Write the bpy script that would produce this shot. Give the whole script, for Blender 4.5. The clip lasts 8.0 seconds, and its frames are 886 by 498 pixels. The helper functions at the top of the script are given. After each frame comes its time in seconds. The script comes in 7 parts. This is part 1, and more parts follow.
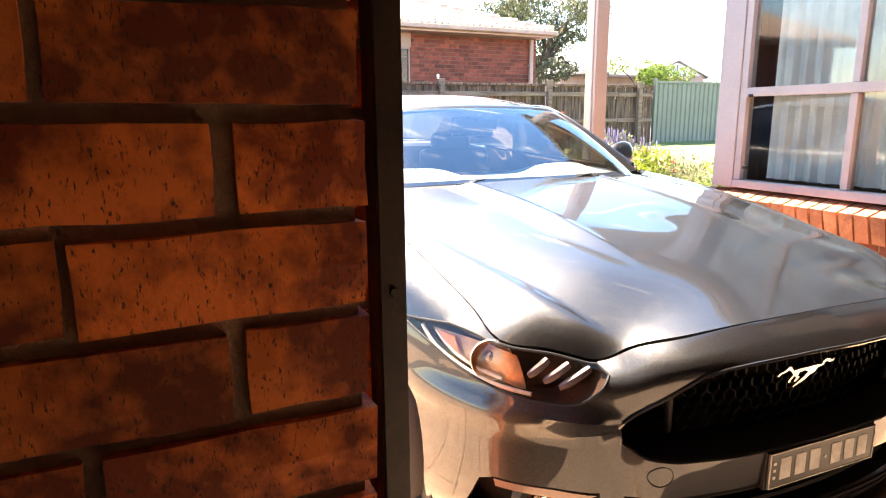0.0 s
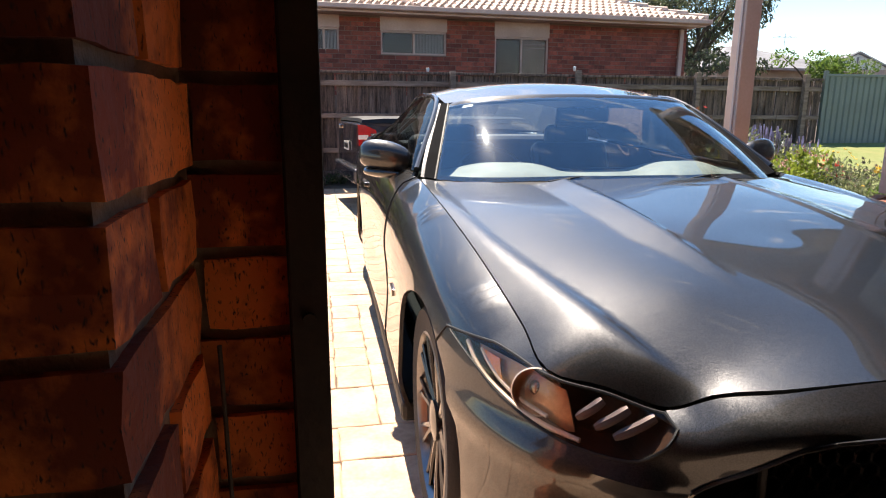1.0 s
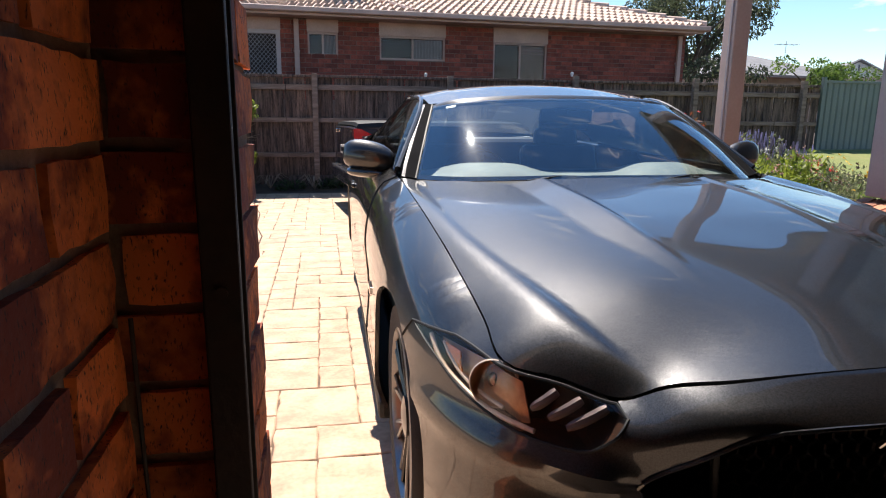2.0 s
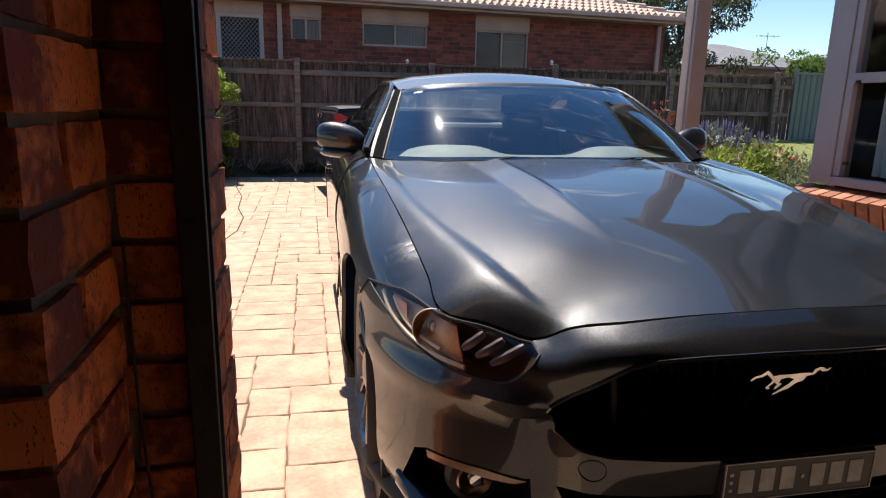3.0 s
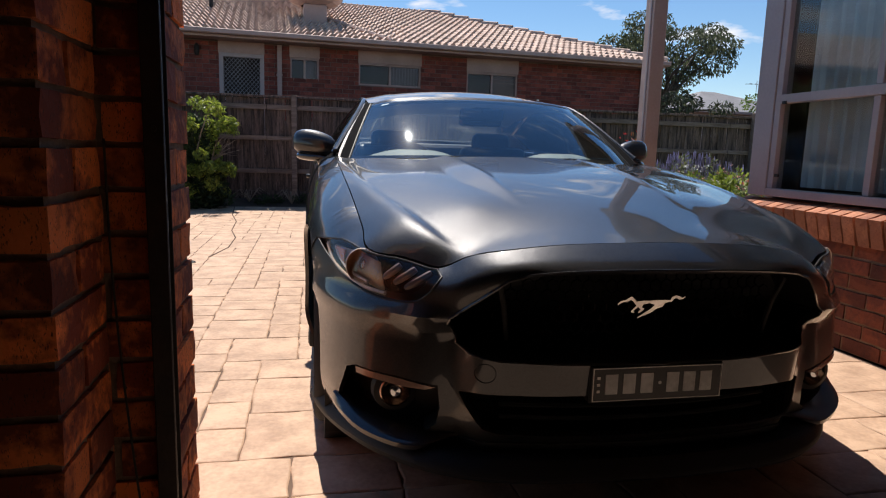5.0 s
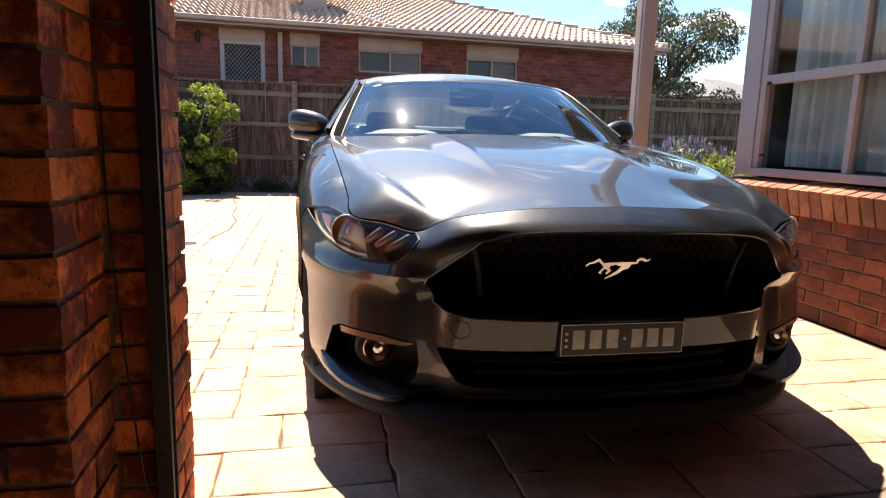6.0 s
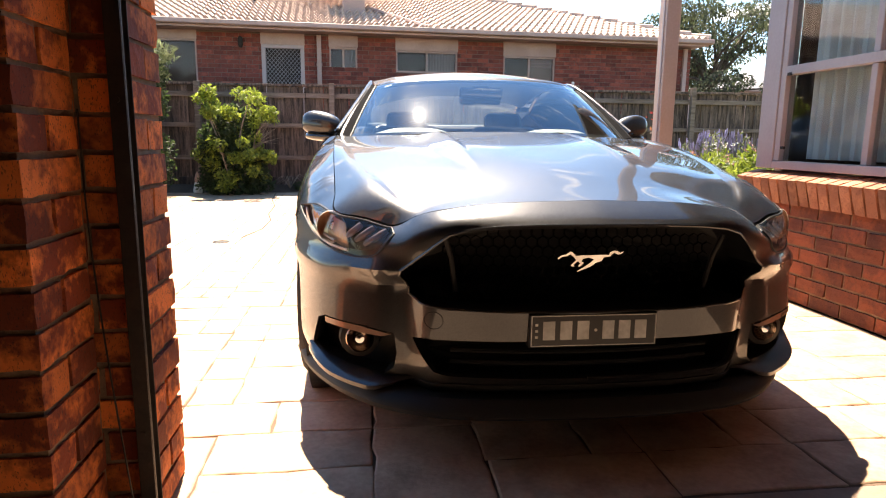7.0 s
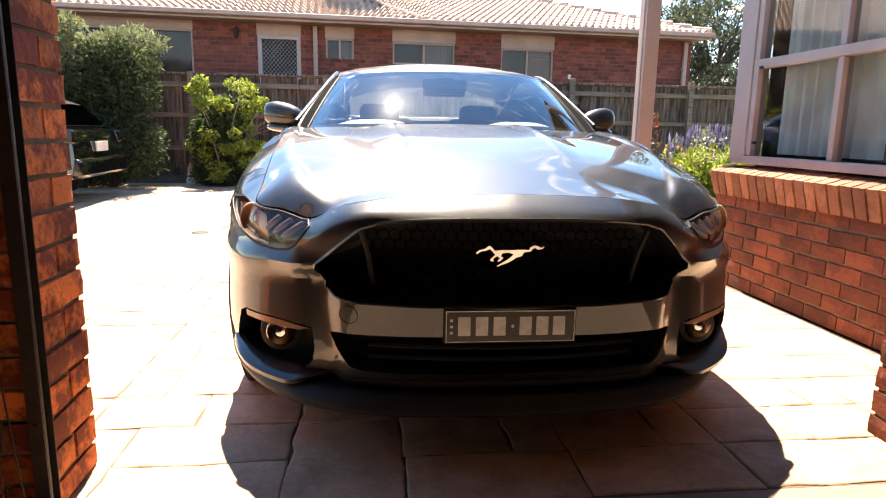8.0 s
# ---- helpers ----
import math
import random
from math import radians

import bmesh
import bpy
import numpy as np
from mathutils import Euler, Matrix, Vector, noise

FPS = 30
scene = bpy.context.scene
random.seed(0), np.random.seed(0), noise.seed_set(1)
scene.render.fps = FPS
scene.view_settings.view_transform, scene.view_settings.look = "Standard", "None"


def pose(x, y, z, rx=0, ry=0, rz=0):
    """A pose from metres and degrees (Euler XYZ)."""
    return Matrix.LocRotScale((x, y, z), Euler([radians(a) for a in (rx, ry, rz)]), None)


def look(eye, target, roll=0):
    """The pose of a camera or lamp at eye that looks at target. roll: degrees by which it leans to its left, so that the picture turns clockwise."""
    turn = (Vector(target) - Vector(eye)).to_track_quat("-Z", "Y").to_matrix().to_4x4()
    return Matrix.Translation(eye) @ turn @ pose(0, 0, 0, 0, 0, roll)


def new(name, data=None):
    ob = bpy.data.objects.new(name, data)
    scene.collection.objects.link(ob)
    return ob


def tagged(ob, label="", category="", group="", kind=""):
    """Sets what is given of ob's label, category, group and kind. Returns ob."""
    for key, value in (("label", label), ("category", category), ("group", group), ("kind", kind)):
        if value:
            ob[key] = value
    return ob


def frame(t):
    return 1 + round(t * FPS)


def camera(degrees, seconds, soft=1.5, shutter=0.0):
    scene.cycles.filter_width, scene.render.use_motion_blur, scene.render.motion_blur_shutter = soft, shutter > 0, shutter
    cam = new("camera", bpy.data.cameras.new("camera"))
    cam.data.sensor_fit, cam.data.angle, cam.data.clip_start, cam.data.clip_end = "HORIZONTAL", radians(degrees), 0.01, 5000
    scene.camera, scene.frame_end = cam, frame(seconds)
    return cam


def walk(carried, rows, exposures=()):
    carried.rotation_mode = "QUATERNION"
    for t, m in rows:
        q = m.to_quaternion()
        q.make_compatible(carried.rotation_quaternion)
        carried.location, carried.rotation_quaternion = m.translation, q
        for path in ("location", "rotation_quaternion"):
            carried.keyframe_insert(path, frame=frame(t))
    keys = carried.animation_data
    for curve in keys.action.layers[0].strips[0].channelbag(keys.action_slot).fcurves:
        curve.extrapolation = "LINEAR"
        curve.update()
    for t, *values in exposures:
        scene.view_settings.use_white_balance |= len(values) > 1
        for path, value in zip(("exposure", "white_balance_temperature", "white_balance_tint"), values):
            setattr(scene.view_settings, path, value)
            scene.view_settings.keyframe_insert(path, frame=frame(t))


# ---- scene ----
from mathutils.geometry import delaunay_2d_cdt

cam = camera(70.2, 8.0, 1.1, 0.0)
METRES, EYE, TILT, LEAN, TURN = 1.80, 1.235, 0.0, 0.0, -23.5
ROWS = [
    (0.0, 0.0, 0.0, 0.0, -0.1, -11.88, 0.48),
    (0.5, 0.0511, 0.068, -0.0073, 6.51, -11.75, 1.15),
    (1.0, 0.1009, 0.1325, -0.0134, 12.57, -12.35, -0.31),
    (2.5, 0.1725, 0.101, -0.0318, 12.8, -11.58, -0.54),
    (3.0, 0.2253, 0.0311, -0.0325, 11.64, -12.88, -1.18),
    (3.5, 0.2943, -0.0084, -0.0409, 11.72, -12.58, -0.8),
    (4.0, 0.3559, -0.0407, -0.0745, 15.45, -11.87, -1.98),
    (4.5, 0.3713, -0.0789, -0.1045, 13.02, -7.97, -2.11),
    (5.0, 0.3812, -0.1452, -0.133, 11.81, -8.85, -1.64),
    (6.5, 0.4827, -0.2055, -0.1633, 12.84, -9.95, -1.04),
    (7.0, 0.556, -0.2084, -0.1604, 16.32, -10.02, -0.53),
    (7.5, 0.6333, -0.1953, -0.1601, 18.18, -10.71, -0.08),
    (8.0, 0.6901, -0.151, -0.1603, 17.12, -10.67, -0.97),
]
EXPOSURES = [(0.0, 3.1, 8600, 16), (0.5, 2.0, 8000, 15), (1.0, 1.25, 7400, 14), (2.5, 0.66, 6800, 13), (3.0, 0.5, 6800, 13),
             (3.5, 0.35, 6800, 13), (4.5, 0.22, 6700, 13), (5.2, 0.1, 6700, 13), (6.3, 1.6, 7800, 14), (7.0, 1.78, 8000, 14),
             (8.0, 1.95, 8000, 14)]
walk(cam, [(t, pose(0, 0, EYE, TILT, LEAN, TURN) @ pose(METRES * x, METRES * y, METRES * z, 90 + pitch, roll, yaw))
           for t, x, y, z, yaw, pitch, roll in ROWS], EXPOSURES)

# ---- light: clear sky and one sun behind the parked car ----
SUN_DIR = Vector((-0.060, 0.605, 1.0)).normalized()
world = bpy.data.worlds.new("world")
scene.world = world
world.use_nodes = True
wn, wl = world.node_tree.nodes, world.node_tree.links
wn.clear()
sky = wn.new("ShaderNodeTexSky")
sky.sky_type, sky.sun_disc = "NISHITA", False
sky.sun_elevation = math.asin(SUN_DIR.z)
sky.sun_rotation = math.atan2(SUN_DIR.x, SUN_DIR.y)
sky.air_density, sky.dust_density, sky.ozone_density = 1.0, 0.0, 3.0
wco = wn.new("ShaderNodeTexCoord")
wmap = wn.new("ShaderNodeMapping")
wmap.inputs["Scale"].default_value = (2.2, 2.2, 7.0)
wmap.inputs["Rotation"].default_value = (0, 0, radians(17))
wnoise = wn.new("ShaderNodeTexNoise")
wnoise.inputs["Scale"].default_value, wnoise.inputs["Detail"].default_value = 3.6, 6.0
wramp = wn.new("ShaderNodeValToRGB")
wramp.color_ramp.elements[0].position, wramp.color_ramp.elements[1].position = 0.60, 0.72
wmix = wn.new("ShaderNodeMixRGB")
wmix.inputs[2].default_value = (9.0, 9.2, 9.6, 1)
wbg = wn.new("ShaderNodeBackground")
wbg.inputs[1].default_value = 0.102
wout = wn.new("ShaderNodeOutputWorld")
wl.new(wco.outputs["Generated"], wmap.inputs[0])
wl.new(wmap.outputs[0], wnoise.inputs[0])
wl.new(wnoise.outputs[0], wramp.inputs[0])
wsep, wlow, wmul = wn.new("ShaderNodeSeparateXYZ"), wn.new("ShaderNodeMapRange"), wn.new("ShaderNodeMath")
wmul.operation = "MULTIPLY"
wlow.inputs["From Min"].default_value, wlow.inputs["From Max"].default_value = 0.26, 1.10
wlow.inputs["To Min"].default_value, wlow.inputs["To Max"].default_value = 1.0, 0.0
wl.new(wco.outputs["Generated"], wsep.inputs[0])
wl.new(wsep.outputs[2], wlow.inputs[0])
wl.new(wramp.outputs[0], wmul.inputs[0])
wl.new(wlow.outputs[0], wmul.inputs[1])
wl.new(wmul.outputs[0], wmix.inputs[0])
whue = wn.new("ShaderNodeHueSaturation")
whue.inputs["Saturation"].default_value, whue.inputs["Value"].default_value = 1.18, 1.12
wl.new(sky.outputs[0], whue.inputs["Color"])
wl.new(whue.outputs[0], wmix.inputs[1])
wl.new(wmix.outputs[0], wbg.inputs[0])
wl.new(wbg.outputs[0], wout.inputs[0])

sun = new("sun", bpy.data.lights.new("sun", "SUN"))
sun.data.energy, sun.data.angle, sun.data.color = 5.9, radians(0.53), (1.0, 0.955, 0.88)
sun.matrix_world = look(SUN_DIR * 30, (0, 0, 0))


# ---- materials ----
def material(name, colour, rough=0.6, metal=0.0, other=None, scale=6.0, fine=60.0, amount=0.5, bump=0.0, bump_scale=80.0,
             coat=0.0, spread=0.0, island=False, through_light=0.0, streak=(1, 1, 1), specular=0.5, place="Object", shift=0.0):
    """A surface of two colours mixed by a coarse and a fine noise, with fine relief; spread varies it from piece to piece."""
    m = bpy.data.materials.new(name)
    m.use_nodes = True
    n, k = m.node_tree.nodes, m.node_tree.links
    b = n["Principled BSDF"]
    b.inputs["Roughness"].default_value, b.inputs["Metallic"].default_value = rough, metal
    b.inputs["Specular IOR Level"].default_value = specular
    if coat:
        b.inputs["Coat Weight"].default_value, b.inputs["Coat Roughness"].default_value = coat, 0.03
    other = other or tuple(c * 0.72 for c in colour)
    co = n.new("ShaderNodeTexCoord")
    mp = n.new("ShaderNodeMapping")
    mp.inputs["Scale"].default_value = streak
    k.new(co.outputs[place], mp.inputs[0])
    if spread:
        src = n.new("ShaderNodeNewGeometry") if island else n.new("ShaderNodeObjectInfo")
        rnd = src.outputs["Random Per Island"] if island else src.outputs["Random"]
        off = n.new("ShaderNodeMath")
        off.operation = "MULTIPLY"
        off.inputs[1].default_value = 37.0
        k.new(rnd, off.inputs[0])
        k.new(off.outputs[0], mp.inputs["Location"])
    big, small = n.new("ShaderNodeTexNoise"), n.new("ShaderNodeTexNoise")
    big.inputs["Scale"].default_value, big.inputs["Detail"].default_value = scale, 5.0
    small.inputs["Scale"].default_value, small.inputs["Detail"].default_value = fine, 6.0
    for t in (big, small):
        k.new(mp.outputs[0], t.inputs["Vector"])
    add = n.new("ShaderNodeMath")
    add.operation = "MULTIPLY_ADD"
    add.inputs[1].default_value = 0.45
    k.new(small.outputs[0], add.inputs[0])
    k.new(big.outputs[0], add.inputs[2])
    ramp = n.new("ShaderNodeMapRange")
    ramp.inputs["From Min"].default_value, ramp.inputs["From Max"].default_value = 0.72 - shift - 0.3 * amount, 0.72 - shift + 0.3 * amount
    k.new(add.outputs[0], ramp.inputs[0])
    mix = n.new("ShaderNodeMixRGB")
    mix.inputs[1].default_value, mix.inputs[2].default_value = (*colour, 1), (*other, 1)
    k.new(ramp.outputs[0], mix.inputs[0])
    last = mix.outputs[0]
    if spread:
        hsv = n.new("ShaderNodeHueSaturation")
        val = n.new("ShaderNodeMapRange")
        val.inputs["To Min"].default_value, val.inputs["To Max"].default_value = 1 - spread, 1 + spread
        k.new(rnd, val.inputs[0])
        k.new(val.outputs[0], hsv.inputs["Value"])
        k.new(last, hsv.inputs["Color"])
        last = hsv.outputs[0]
    k.new(last, b.inputs["Base Color"])
    if bump:
        bt = n.new("ShaderNodeTexNoise")
        bt.inputs["Scale"].default_value, bt.inputs["Detail"].default_value = bump_scale, 5.0
        k.new(mp.outputs[0], bt.inputs["Vector"])
        bp = n.new("ShaderNodeBump")
        bp.inputs["Strength"].default_value, bp.inputs["Distance"].default_value = min(1.0, bump), 0.006
        k.new(bt.outputs[0], bp.inputs["Height"])
        k.new(bp.outputs[0], b.inputs["Normal"])
    if through_light:
        tr, mx = n.new("ShaderNodeBsdfTranslucent"), n.new("ShaderNodeMixShader")
        bright = n.new("ShaderNodeHueSaturation")
        bright.inputs["Value"].default_value = 1.7
        k.new(last, bright.inputs["Color"])
        k.new(bright.outputs[0], tr.inputs[0])
        mx.inputs[0].default_value = through_light
        k.new(b.outputs[0], mx.inputs[1])
        k.new(tr.outputs[0], mx.inputs[2])
        k.new(mx.outputs[0], n["Material Output"].inputs[0])
    return m


def glass(name, tint, gloss=0.02, head_on=0.045, dust=0.0, sheen=(1, 1, 1), edge=1.0):
    """A thin pane: tinted see-through with a mirror sheen that grows towards grazing."""
    m = bpy.data.materials.new(name)
    m.use_nodes = True
    n, k = m.node_tree.nodes, m.node_tree.links
    n.clear()
    see, shine, lw, mx = (n.new("ShaderNodeBsdfTransparent"), n.new("ShaderNodeBsdfGlossy"), n.new("ShaderNodeLayerWeight"), n.new("ShaderNodeMixShader"))
    see.inputs[0].default_value = (*tint, 1)
    shine.inputs["Color"].default_value = (*sheen, 1)
    shine.inputs["Roughness"].default_value = gloss
    lw.inputs[0].default_value = 0.5
    power, scale = n.new("ShaderNodeMath"), n.new("ShaderNodeMath")
    power.operation, scale.operation = "POWER", "MULTIPLY_ADD"
    power.inputs[1].default_value = 5.0
    scale.inputs[1].default_value, scale.inputs[2].default_value = edge - head_on, head_on
    out = n.new("ShaderNodeOutputMaterial")
    k.new(lw.outputs["Facing"], power.inputs[0])
    k.new(power.outputs[0], scale.inputs[0])
    k.new(scale.outputs[0], mx.inputs[0])
    k.new(see.outputs[0], mx.inputs[1])
    k.new(shine.outputs[0], mx.inputs[2])
    if dust:
        # a film of dust that scatters the sun round its mirror image
        film, mx2 = n.new("ShaderNodeBsdfGlossy"), n.new("ShaderNodeMixShader")
        film.inputs["Roughness"].default_value = 0.30
        mx2.inputs[0].default_value = dust
        k.new(mx.outputs[0], mx2.inputs[1])
        k.new(film.outputs[0], mx2.inputs[2])
        k.new(mx2.outputs[0], out.inputs[0])
    else:
        k.new(mx.outputs[0], out.inputs[0])
    return m


def brick_material(name, light, dark, place="Object", scale=1.0, island=False):
    """Fired clay: blotches, dark pits, and a tone of its own for each brick."""
    m = material(name, light, 0.85, other=dark, scale=6.0 * scale, fine=42.0 * scale, amount=0.26, shift=0.010, bump=0.5, bump_scale=60 * scale, spread=0.34, place=place, island=island)
    n, k = m.node_tree.nodes, m.node_tree.links
    b = n["Principled BSDF"]
    src = b.inputs["Base Color"].links[0].from_socket
    co = [x for x in n if x.bl_idname == "ShaderNodeMapping"][0]
    stretch = n.new("ShaderNodeMapping")
    stretch.inputs["Scale"].default_value = (1.6, 1.6, 0.62)
    pit = n.new("ShaderNodeTexVoronoi")
    pit.inputs["Scale"].default_value = 150.0 * scale
    lim = n.new("ShaderNodeMapRange")
    lim.inputs["From Min"].default_value, lim.inputs["From Max"].default_value = 0.10, 0.34
    gate = n.new("ShaderNodeTexNoise")
    gate.inputs["Scale"].default_value = 38.0 * scale
    g2 = n.new("ShaderNodeMapRange")
    g2.inputs["From Min"].default_value, g2.inputs["From Max"].default_value = 0.39, 0.50
    g2.inputs["To Min"].default_value, g2.inputs["To Max"].default_value = 1.0, 0.0
    mxm = n.new("ShaderNodeMath")
    mxm.operation = "MAXIMUM"
    mul = n.new("ShaderNodeMixRGB")
    mul.inputs[1].default_value = (0.035, 0.016, 0.012, 1)
    k.new(co.outputs[0], stretch.inputs[0])
    warp, push = n.new("ShaderNodeTexNoise"), n.new("ShaderNodeMixRGB")
    warp.inputs["Scale"].default_value = 160.0 * scale
    push.blend_type = "ADD"
    push.inputs[0].default_value = 0.012
    k.new(stretch.outputs[0], warp.inputs["Vector"])
    k.new(stretch.outputs[0], push.inputs[1])
    k.new(warp.outputs["Color"], push.inputs[2])
    k.new(push.outputs[0], pit.inputs["Vector"])
    k.new(stretch.outputs[0], gate.inputs["Vector"])
    k.new(pit.outputs["Distance"], lim.inputs[0])
    k.new(gate.outputs[0], g2.inputs[0])
    k.new(lim.outputs[0], mxm.inputs[0])
    k.new(g2.outputs[0], mxm.inputs[1])
    k.new(mxm.outputs[0], mul.inputs[0])
    k.new(src, mul.inputs[2])
    k.new(mul.outputs[0], b.inputs["Base Color"])
    return m


def paint(name, colour, metal=0.75, rough=0.36, flake=0.10):
    """Metallic car paint: fine flakes under a clear coat."""
    m = bpy.data.materials.new(name)
    m.use_nodes = True
    n, k = m.node_tree.nodes, m.node_tree.links
    b = n["Principled BSDF"]
    b.inputs["Base Color"].default_value = (*colour, 1)
    b.inputs["Metallic"].default_value, b.inputs["Roughness"].default_value = metal, rough
    b.inputs["Coat Weight"].default_value, b.inputs["Coat Roughness"].default_value, b.inputs["Coat IOR"].default_value = 1.0, 0.015, 1.47
    co = n.new("ShaderNodeTexCoord")
    vo = n.new("ShaderNodeTexVoronoi")
    vo.inputs["Scale"].default_value = 1500.0
    k.new(co.outputs["Object"], vo.inputs["Vector"])
    # every flake tilts its own way under the clear coat
    geo, cut, tilt, add, unit = n.new("ShaderNodeNewGeometry"), n.new("ShaderNodeVectorMath"), n.new("ShaderNodeVectorMath"), n.new("ShaderNodeVectorMath"), n.new("ShaderNodeVectorMath")
    cut.operation, tilt.operation, add.operation, unit.operation = "SUBTRACT", "SCALE", "ADD", "NORMALIZE"
    cut.inputs[1].default_value = (0.5, 0.5, 0.5)
    tilt.inputs["Scale"].default_value = flake
    k.new(vo.outputs["Color"], cut.inputs[0])
    k.new(cut.outputs[0], tilt.inputs[0])
    k.new(geo.outputs["Normal"], add.inputs[0])
    k.new(tilt.outputs[0], add.inputs[1])
    k.new(add.outputs[0], unit.inputs[0])
    k.new(unit.outputs[0], b.inputs["Normal"])
    grain = n.new("ShaderNodeTexVoronoi")
    grain.inputs["Scale"].default_value = 650.0
    shade, tone = n.new("ShaderNodeMapRange"), n.new("ShaderNodeHueSaturation")
    shade.inputs["To Min"].default_value, shade.inputs["To Max"].default_value = 0.68, 1.32
    tone.inputs["Color"].default_value = (*colour, 1)
    sep = n.new("ShaderNodeSeparateColor")
    k.new(co.outputs["Object"], grain.inputs["Vector"])
    k.new(grain.outputs["Color"], sep.inputs[0])
    k.new(sep.outputs[0], shade.inputs[0])
    k.new(shade.outputs[0], tone.inputs["Value"])
    k.new(tone.outputs[0], b.inputs["Base Color"])
    dust = n.new("ShaderNodeTexNoise")
    dust.inputs["Scale"].default_value, dust.inputs["Detail"].default_value = 3.0, 8.0
    k.new(co.outputs["Object"], dust.inputs["Vector"])
    dr = n.new("ShaderNodeMapRange")
    dr.inputs["To Min"].default_value, dr.inputs["To Max"].default_value = 0.004, 0.022
    k.new(dust.outputs[0], dr.inputs[0])
    k.new(dr.outputs[0], b.inputs["Coat Roughness"])
    return m


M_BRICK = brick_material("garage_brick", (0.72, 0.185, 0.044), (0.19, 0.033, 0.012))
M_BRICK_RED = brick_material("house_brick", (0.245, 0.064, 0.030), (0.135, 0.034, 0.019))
M_BRICK_SILL = brick_material("sill_brick", (0.42, 0.175, 0.095), (0.30, 0.115, 0.065))
M_BRICK_FAR = brick_material("far_brick", (0.27, 0.070, 0.045), (0.165, 0.042, 0.031), scale=0.4, island=True)
M_MORTAR = material("mortar", (0.27, 0.185, 0.125), 0.95, bump=0.6, scale=20, fine=120, bump_scale=160)
M_MORTAR_FAR = material("far_mortar", (0.20, 0.15, 0.12), 0.95, bump=0.4, scale=3, fine=30)
M_STEEL_DARK = material("dark_steel", (0.014, 0.012, 0.011), 0.6, 0.3, other=(0.032, 0.023, 0.018), scale=14, fine=90, bump=0.25)
M_STAMP = material("stamped_concrete", (0.560, 0.372, 0.248), 0.72, other=(0.355, 0.222, 0.142), scale=7, fine=55, amount=0.62, shift=-0.04, bump=1.0, bump_scale=16, spread=0.06)
M_STAMP_REST = material("stamped_concrete_rest", (0.560, 0.372, 0.248), 0.72, other=(0.355, 0.222, 0.142), scale=7, fine=55, amount=0.62, shift=-0.04, bump=1.0, bump_scale=16, spread=0.06, island=True)
M_JOINT = material("joint", (0.155, 0.098, 0.066), 0.95, scale=4, fine=60)
M_SOIL = material("soil", (0.10, 0.07, 0.05), 0.95, other=(0.05, 0.035, 0.028), scale=3, fine=40, bump=0.9, bump_scale=30)
M_GRASS = material("lawn", (0.13, 0.17, 0.04), 0.9, other=(0.20, 0.20, 0.065), scale=2, fine=60, bump=1.0, bump_scale=110)
M_TIMBER = material("weathered_timber", (0.190, 0.128, 0.102), 0.9, other=(0.040, 0.027, 0.023), scale=5, fine=40, amount=0.5, bump=0.6, bump_scale=40, spread=0.3, streak=(5, 5, 0.5))
M_TRIM = material("mauve_painted_trim", (0.45, 0.38, 0.365), 0.45, other=(0.40, 0.33, 0.318), scale=3, fine=60, bump=0.08)
M_POST = material("salmon_painted_post", (0.60, 0.44, 0.37), 0.55, other=(0.53, 0.38, 0.31), scale=3, fine=50, bump=0.1)
M_CREAM = material("cream_trim", (0.47, 0.335, 0.29), 0.55, other=(0.38, 0.262, 0.225), scale=2, fine=40)
M_TILE = material("roof_tile", (0.63, 0.48, 0.40), 0.85, other=(0.37, 0.26, 0.21), scale=4, fine=40, amount=0.8, bump=0.5, bump_scale=60, spread=0.16)
M_TILE_REST = material("roof_tile_rest", (0.63, 0.48, 0.40), 0.85, other=(0.37, 0.26, 0.21), scale=4, fine=40, amount=0.8, bump=0.5, bump_scale=60, spread=0.16, island=True)
M_TILE_GREY = material("grey_roof", (0.22, 0.22, 0.23), 0.8, scale=2, fine=12, bump=0.4)
M_GREEN_STEEL = material("green_steel", (0.15, 0.19, 0.17), 0.45, other=(0.125, 0.16, 0.145), scale=2, fine=40)
M_WHITE = material("white_paint", (0.74, 0.72, 0.68), 0.5, scale=3, fine=50)
M_PAINT = paint("grey_metallic_paint", (0.041, 0.041, 0.042), 0.97, 0.41, 0.22)
M_PAINT_NAVY = paint("dark_navy_paint", (0.012, 0.016, 0.030), 0.3, 0.4)
M_BLACK = material("black_plastic", (0.010, 0.010, 0.011), 0.55, scale=8, fine=120, bump=0.12, bump_scale=300, specular=0.3)
M_MESH = material("satin_black_mesh", (0.011, 0.011, 0.012), 0.26, scale=8, fine=90, specular=0.5)
M_MATT = material("matt_black_rubber", (0.012, 0.012, 0.013), 0.95, scale=8, fine=120, bump=0.2, bump_scale=300, specular=0.04)
M_GLOSS = material("gloss_black", (0.008, 0.008, 0.009), 0.08, scale=8, fine=60, coat=1.0)
M_RUBBER = material("rubber", (0.018, 0.017, 0.017), 0.85, scale=10, fine=90, bump=0.3, bump_scale=200)
M_CHROME = material("chrome", (0.82, 0.81, 0.79), 0.07, 1.0, other=(0.76, 0.75, 0.73), scale=5, fine=50)
M_ALLOY = material("alloy", (0.24, 0.24, 0.25), 0.28, 0.9, scale=6, fine=60)
M_ALLOY_DARK = material("dark_alloy", (0.035, 0.035, 0.038), 0.3, 0.7, scale=6, fine=60, coat=0.4)
M_LENS = glass("lamp_lens", (0.90, 0.86, 0.82), 0.01, 0.035)
